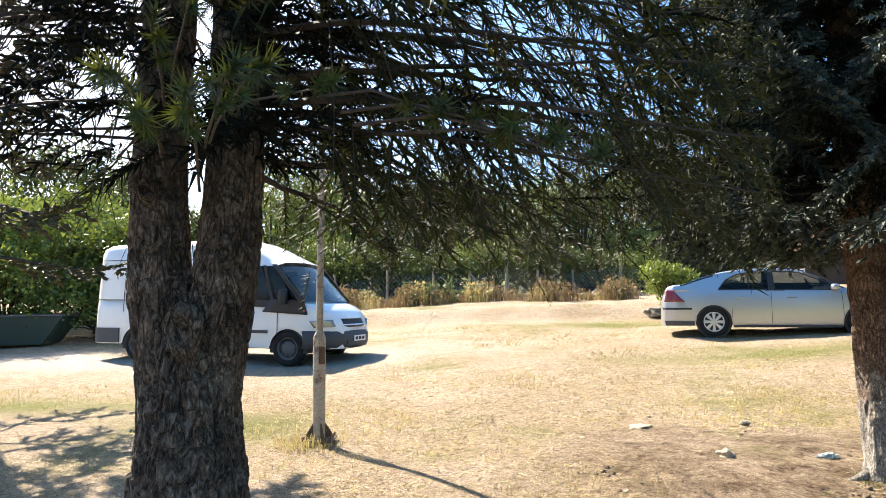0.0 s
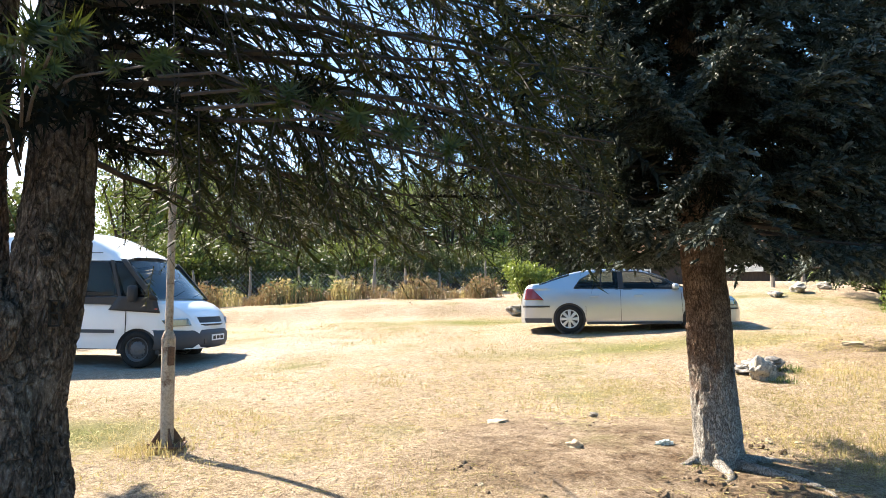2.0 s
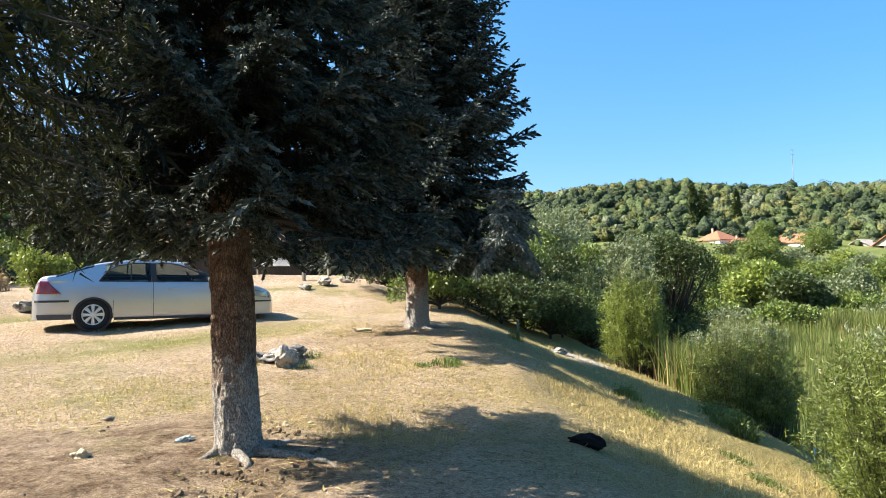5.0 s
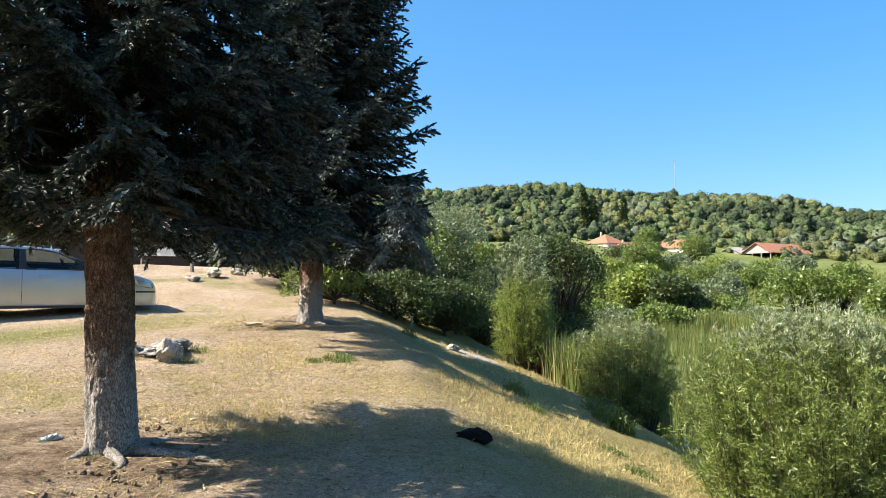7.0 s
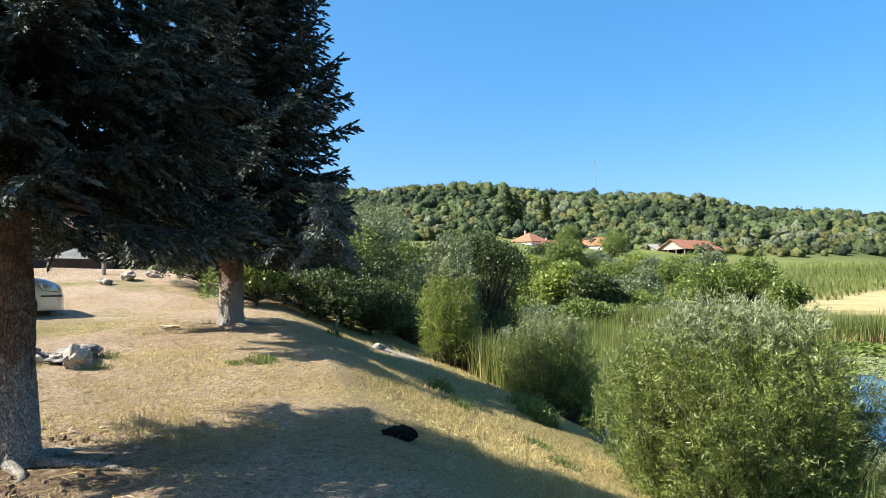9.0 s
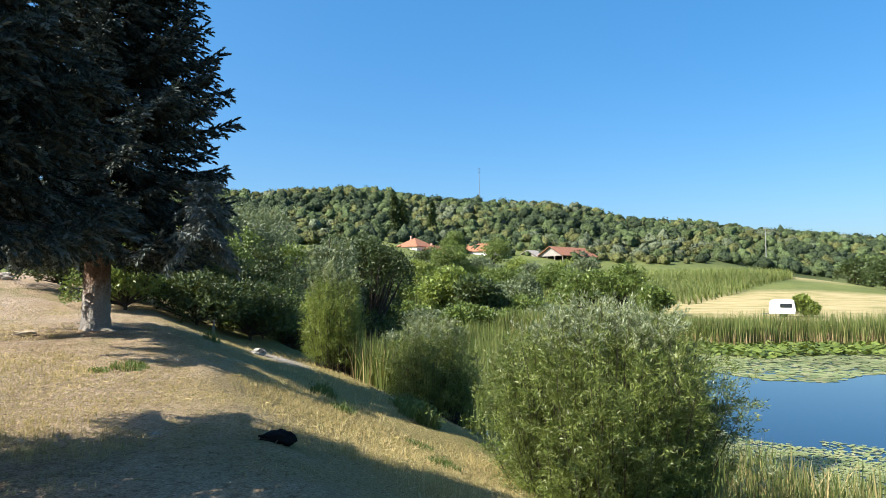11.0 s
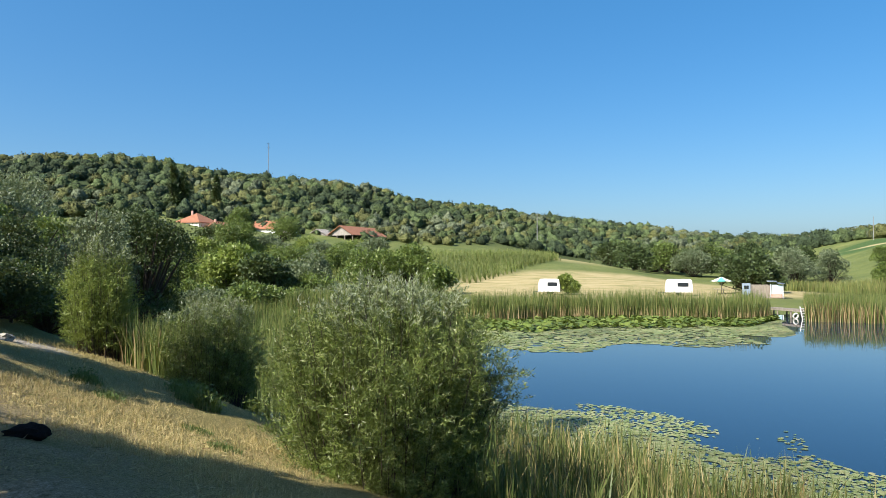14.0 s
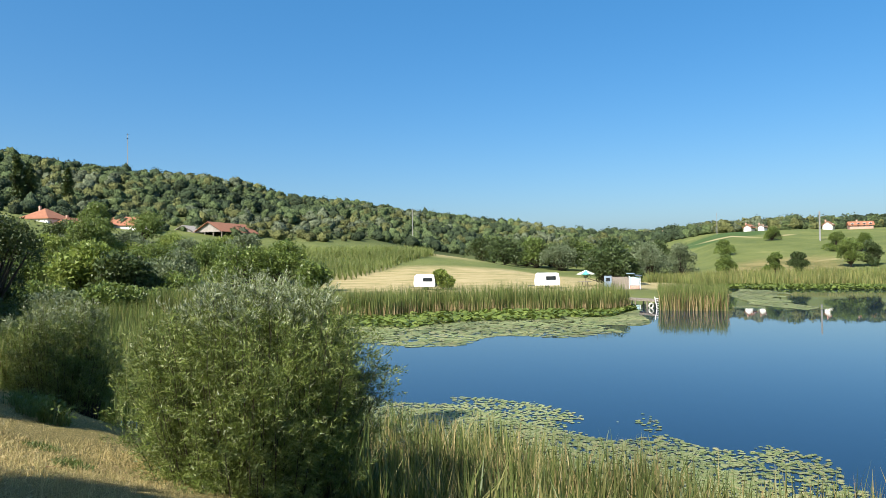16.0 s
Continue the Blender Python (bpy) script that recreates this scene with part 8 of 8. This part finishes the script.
def caravan(label, x, y, turn, L=3.6, door_open=False):
    z = ground_at(x, y)
    root = empty("caravan", pose(x, y, z, 0, 0, turn), label, "caravan", "caravans")
    W, H = 2.0, 1.85
    bm = bmesh.new()
    prof = [(-L / 2, .45), (-L / 2 - .06, 1.0), (-L / 2 + .10, H + .22), (-L / 2 + .3, H + .36), (L / 2 - .35, H + .36), (L / 2 - .1, H + .1), (L / 2 + .05, 1.0), (L / 2, .45)]
    a = [bm.verts.new((px, -W / 2, pz)) for px, pz in prof]
    b = [bm.verts.new((px, W / 2, pz)) for px, pz in prof]
    bm.faces.new(a)
    bm.faces.new(b[::-1])
    for i in range(len(prof)):
        bm.faces.new((a[i], b[i], b[(i + 1) % 8], a[(i + 1) % 8]))
    bmesh.ops.recalc_face_normals(bm, faces=bm.faces[:])
    part("shell", bm, M_CARAVAN, root)
    for x0, x1, s in ((-1.4, -.5, -1), (.5, 1.3, -1), (-1.2, .2, 1)):
        bm = bmesh.new()
        box(bm, x0, s * W / 2 - .02, 1.2, x1, s * W / 2 + .02, 1.75, .015)
        part("window", bm, M_DARKPANE, root)
    bm = bmesh.new()
    box(bm, -L / 2 - .04, .05, 1.32, -L / 2 + .05, .60, 1.68, .02)
    part("end_window", bm, M_DARKPANE, root)
    bm = bmesh.new()
    box(bm, -.3, -W / 2 - .015, .5, .3, -W / 2 + .02, 1.95)
    # when open, a dark sheet on the shell paints the shade of the doorway
    part("door", bm, M_DARKPANE if door_open else M_CARAVAN, root)
    if door_open:
        bm = bmesh.new()
        box(bm, .3, -W / 2 - .6, .5, .34, -W / 2, 1.95)
        part("door_leaf", bm, M_CREAM, root, "door standing open")
    for s in (-1, 1):
        bm = bmesh.new()
        tube(bm, [(0, s * .82, .3), (0, s * .98, .3)], .3, 16)
        part("wheel", bm, M_TYRE, root)
    bm = bmesh.new()
    tube(bm, [(L / 2, 0, .42), (L / 2 + 1.0, 0, .42)], .05, 6)
    tube(bm, [(L / 2 + .9, 0, 0), (L / 2 + .9, 0, .45)], .03, 6)
    part("drawbar", bm, M_STEEL, root)


caravan("small white caravan on mown grass", 97, -13.9, 70, 3.0)
caravan("white caravan with open door by the reeds", 93.5, -30.7, 75, 3.4, True)


def parasol(x, y):
    z = ground_at(x, y)
    root = empty("parasol", pose(x, y, z), "teal and cream garden parasol over a table", "parasol")
    bm = bmesh.new()
    tube(bm, [(0, 0, 0), (0, 0, 2.3)], .05, 8)
    part("pole", bm, M_OLDWOOD, root)
    for k in range(8):
        a, b = k * math.pi / 4, (k + 1) * math.pi / 4
        bm = bmesh.new()
        v = [bm.verts.new(p) for p in ((0, 0, 2.45), (1.45 * math.cos(a), 1.45 * math.sin(a), 1.85), (1.45 * math.cos((a + b) / 2), 1.45 * math.sin((a + b) / 2), 1.80), (1.45 * math.cos(b), 1.45 * math.sin(b), 1.85), (0, 0, 2.42), (1.44 * math.cos(a), 1.44 * math.sin(a), 1.82), (1.44 * math.cos((a + b) / 2), 1.44 * math.sin((a + b) / 2), 1.77), (1.44 * math.cos(b), 1.44 * math.sin(b), 1.82))]
        for q in ((0, 1, 2), (0, 2, 3), (6, 5, 4), (7, 6, 4), (1, 5, 6, 2), (2, 6, 7, 3)):
            bm.faces.new([v[i] for i in q])
        part("canopy_panel", bm, M_TEAL if k % 2 else M_CREAM, root)
    t = empty("garden_table", pose(x + .1, y + .1, z), "dark round wooden garden table under parasol", "table")
    bm = bmesh.new()
    tube(bm, [(0, 0, .68), (0, 0, .74)], 1.0, 18)
    part("tabletop", bm, M_OLDWOOD, t)
    for k in range(4):
        bm = bmesh.new()
        tube(bm, [(.6 * math.cos(k * 1.57 + .4), .6 * math.sin(k * 1.57 + .4), 0), (.5 * math.cos(k * 1.57 + .4), .5 * math.sin(k * 1.57 + .4), .68)], .05, 6)
        part("leg", bm, M_OLDWOOD, t)


parasol(98.2, -38.3)


def hut():
    x, y = 87.2, -39.3
    z = ground_at(x, y)
    root = empty("hut", pose(x, y, z, 0, 0, 248), "patched fishing hut with pale blue curtain and striped tarpaulin roof", "hut")
    for nm, a, mt, label in (("side_booth", (-2.5, -.6, .25, -1.55, .7, 1.75), M_SLATE, "blue-grey plywood booth"), ("booth_window", (-2.3, -.64, 1.05, -1.75, -.6, 1.5), M_DARKPANE, ""), ("porch_floor", (-1.55, -1.3, -.02, 2.3, .7, .08), M_OLDWOOD, ""),
                             ("back_wall", (-1.55, .5, .08, 2.1, .58, 1.6), M_OLDWOOD, ""), ("crate", (.75, -1.25, .08, 2.0, -.7, .48), M_PINK, "brown wooden crate"), ("curtain", (.85, -1.2, .5, 1.95, -1.15, 1.62), M_CYAN, "pale blue plastic curtain"), ("side_curtain", (2.0, -1.15, .45, 2.06, .4, 1.62), M_TARP, "")):
        bm = bmesh.new()
        box(bm, *a, .015)
        part(nm, bm, mt, root, label)
    for k in range(11):
        bm = bmesh.new()
        box(bm, -1.5 + k * .2, -.55, .1, -1.5 + k * .2 + .18, -.5, 1.42 + .06 * math.sin(k * 2.3))
        part("board", bm, M_OLDWOOD, root)
    for nm, (x0, x1), mt in (("roof", (.35, 1.45), M_TARP), ("roof_strip", (1.45, 2.35), M_SLATE)):
        bm = bmesh.new()
        v = [bm.verts.new(q) for q in ((x0, -1.5, 1.78 + .22 * (x0 < 1)), (x1, -1.5, 2.0 - .28 * (x1 > 2)), (x1, .8, 2.1 - .28 * (x1 > 2)), (x0, .8, 1.9 + .22 * (x0 < 1)))]
        bmesh.ops.solidify(bm, geom=[bm.faces.new(v)], thickness=.05)
        part(nm, bm, mt, root)
    for px, py in ((-1.5, -1.2), (.75, -1.2), (2.1, -1.2), (2.1, .5), (-1.5, .5), (.75, .5)):
        bm = bmesh.new()
        tube(bm, [(px, py, -.3), (px, py, 1.72)], .045, 6)
        part("post", bm, M_CARAVAN if px > .5 else M_OLDWOOD, root)


M_SLATE = plain("blue_grey_paint", (0.22, 0.28, 0.36), .6, grime=.4)
M_CYAN = plain("pale_blue_plastic", (0.42, 0.58, 0.62), .5, grime=.3)
hut()


def jetty():
    root = empty("jetty", pose(61.5, -29.7, WATER, 0, 0, 196), "old plank jetty with tyre and white ladder", "jetty")
    for k in range(16):
        bm = bmesh.new()
        box(bm, -2.4 + k * .32, -.6, .68, -2.4 + k * .32 + .27, .6, .74)
        part("plank", bm, M_OLDWOOD, root)
    for px in (-2.2, -.6, 1.0, 2.3):
        for py in (-.5, .5):
            bm = bmesh.new()
            tube(bm, [(px, py, -.6), (px, py, .7)], .06, 8)
            part("post", bm, M_OLDWOOD, root)
    for py in (-.55, .55):
        bm = bmesh.new()
        box(bm, -2.4, py - .05, .56, 2.7, py + .05, .67)
        part("beam", bm, M_OLDWOOD, root)
    lad = empty("ladder", pose(58.95, -29.75, WATER, 0, 0, 196), "white wooden ladder hanging from the jetty", "ladder")
    for py in (-.25, .25):
        bm = bmesh.new()
        tube(bm, [(.35, py, -.3), (0, py, 1.05)], .04, 6)
        part("rail", bm, M_CARAVAN, lad)
    for k in range(5):
        bm = bmesh.new()
        tube(bm, [(.27 - .07 * k, -.25, 0 + .22 * k), (.27 - .07 * k, .25, .22 * k)], .028, 6)
        part("rung", bm, M_CARAVAN, lad)
    t = new("tyre", None)
    t.matrix_basis = pose(59.2, -29.3, WATER + .22, 80, 0, 100)
    tagged(t, "pale old tyre hung on the jetty as fender", "tyre")
    bm = bmesh.new()
    tube(bm, [(.22 * math.cos(a), .22 * math.sin(a), 0) for a in np.linspace(0, 2 * math.pi, 25)], .07, 8, False)
    part("tyre_ring", bm, M_CREAM, t)


jetty()


# ---- poles and masts ----
def power_pole(label, x, y, tall, arms, lattice=False, r=.12):
    z = ground_at(x, y)
    root = empty("power_pole", pose(x, y, z, 0, 0, 60), label, "power pole", "power poles")
    if lattice:
        for s in (-1, 1):
            bm = bmesh.new()
            tube(bm, [(0, s * .8, -.5), (0, s * .6, tall)], r, 6)
            part("leg", bm, M_GREYPOLE, root)
        for k in range(6):
            bm = bmesh.new()
            tube(bm, [(0, -.8, tall * k / 6), (0, .8, tall * (k + .8) / 6)], .05, 5)
            part("brace", bm, M_GREYPOLE, root)
    else:
        bm = bmesh.new()
        tube(bm, [(0, 0, -.5), (0, 0, tall)], [r, r * .6], 8)
        part("mast", bm, M_GREYPOLE, root)
    for h in arms:
        bm = bmesh.new()
        box(bm, -.08, -1.3, h - .08, .08, 1.3, h + .08)
        part("cross_arm", bm, M_GREYPOLE, root)


M_GREYPOLE = plain("grey_mast", (0.24, 0.24, 0.235), .7)
power_pole("tall power mast standing above the wood", 440, 118, 26, (25.5, 23), r=.22)
power_pole("grey wooden power pole at a field's edge", 328, -41, 17, (16.5,), r=.25)
power_pole("twin-legged power pole on a green slope", 188, -149, 9.0, (8.2, 6.5), True, .14)
power_pole("thin wooden power pole on the hill", 262, -160, 9, (8.6,), r=.14)


# ---- sheds at the back, skip ----
def back_house():
    root = empty("cottage", pose(16.3, 27.2, ground_at(16.3, 27.2) - .1, 0, 0, -31), "dark timber cottage with white barred window", "house")
    for nm, a, mt in (("wall", (-2.6, -2.2, -.5, 2.6, 2.2, 2.1), M_DARKBOARD), ("door", (1.0, -2.26, 0, 1.8, -2.18, 1.85), M_DARKBOARD)):
        bm = bmesh.new()
        box(bm, *a)
        part(nm, bm, mt, root)
    bm = bmesh.new()
    v = [bm.verts.new(p) for p in ((-2.9, -2.6, 1.95), (2.9, -2.6, 1.95), (2.9, 0, 3.3), (-2.9, 0, 3.3), (2.9, 2.6, 1.95), (-2.9, 2.6, 1.95))]
    bm.faces.new([v[i] for i in (0, 1, 2, 3)]), bm.faces.new([v[i] for i in (3, 2, 4, 5)])
    bmesh.ops.solidify(bm, geom=bm.faces[:], thickness=.12)
    part("roof", bm, M_TILES_OLD, root)
    w = new("window")
    w.parent = root
    bm = bmesh.new()
    box(bm, -2.35, -2.23, .75, -1.65, -2.19, 1.55)
    part("pane", bm, M_DARKPANE, w)
    for a in ((-2.38, .72, -2.33, 1.58), (-1.67, .72, -1.62, 1.58), (-2.13, .72, -2.09, 1.58), (-1.9, .72, -1.86, 1.58), (-2.38, .72, -1.62, .78), (-2.38, .98, -1.62, 1.03), (-2.38, 1.25, -1.62, 1.30), (-2.38, 1.53, -1.62, 1.58)):
        bm = bmesh.new()
        box(bm, a[0], -2.27, a[1], a[2], -2.20, a[3])
        part("glazing_bar", bm, M_CARAVAN, w)
    shed = empty("shed", pose(16.1, 23.1, ground_at(16.1, 23.1), 0, 0, -30), "low shed with grey sheet roof behind the mound", "shed")
    bm = bmesh.new()
    v = [bm.verts.new(p) for p in ((-1.1, -.9, .62), (1.1, -.9, .62), (.6, .1, 1.0), (-.2, .1, 1.02), (1.1, 1.0, .62), (-1.1, 1.0, .62))]
    for q in ((0, 1, 2, 3), (3, 2, 4, 5), (1, 4, 2), (0, 3, 5)):
        bm.faces.new([v[i] for i in q])
    bmesh.ops.solidify(bm, geom=bm.faces[:], thickness=.05)
    part("roof", bm, M_SHEETROOF, shed)
    bm = bmesh.new()
    box(bm, -1.0, -.7, -.6, 1.0, .9, .61)
    part("wall", bm, M_DARKBOARD, shed)
    for k, (x, y, h) in enumerate(((14.0, 18.9, .75), (15.3, 19.2, .6), (19.5, 18.5, .9), (20.3, 18.2, 1.0), (20.9, 17.9, .8))):
        bm = bmesh.new()
        tube(bm, [(0, 0, -.2), (.02, 0, h)], [.07, .06], 8)
        ob = part("stake", bm, M_OLDWOOD)
        ob.matrix_basis = pose(x, y, ground_at(x, y))
        tagged(ob, "short weathered wooden stake on the mound", "post", "stakes")


M_DARKBOARD = surface("dark_brown_boards", (0.025, 0.018, 0.014), (0.075, 0.055, 0.042), scale=2, fine=20, rough=.9, relief=.3, stretch=(1, 1, .2))
M_SHEETROOF = surface("grey_roof_sheet", (0.24, 0.24, 0.23), (0.42, 0.42, 0.40), scale=1.5, fine=18, rough=.7, relief=.2)
back_house()


def skip():
    root = empty("skip", pose(-11.0, 17.2, ground_at(-11.0, 17.2), 0, 0, 12), "dark green metal skip by the gravel track", "container")
    bm = bmesh.new()
    v = [bm.verts.new(p) for p in ((-1.5, -.7, .05), (1.1, -.7, .05), (1.6, -.8, .75), (-1.7, -.8, .75), (-1.5, .7, .05), (1.1, .7, .05), (1.6, .8, .75), (-1.7, .8, .75))]
    for q in ((0, 1, 2, 3), (7, 6, 5, 4), (0, 3, 7, 4), (1, 5, 6, 2), (0, 4, 5, 1)):
        bm.faces.new([v[i] for i in q])
    bmesh.ops.recalc_face_normals(bm, faces=bm.faces[:])
    bmesh.ops.solidify(bm, geom=bm.faces[:], thickness=.04)
    part("tub", bm, M_SKIP, root)
    bm = bmesh.new()
    tube(bm, [(-1.7, -.82, .76), (1.6, -.82, .76), (1.6, .82, .76), (-1.7, .82, .76), (-1.7, -.82, .76)], .03, 6)
    part("rim_rail", bm, M_STEEL, root)


M_SKIP = plain("dark_green_skip_paint", (0.012, 0.035, 0.03), .5, grime=.3)
skip()


# the leaning stake with thin weeds on the far side of the bank
bm = bmesh.new()
tube(bm, [(0, 0, -.2), (.03, 0, .42)], .02, 6)
ob = part("stake", bm, M_OLDWOOD)
ob.matrix_basis = pose(11.5, 8.35, ground_at(11.5, 8.35))
tagged(ob, "thin weathered stake at the bank's edge", "post", "stakes")
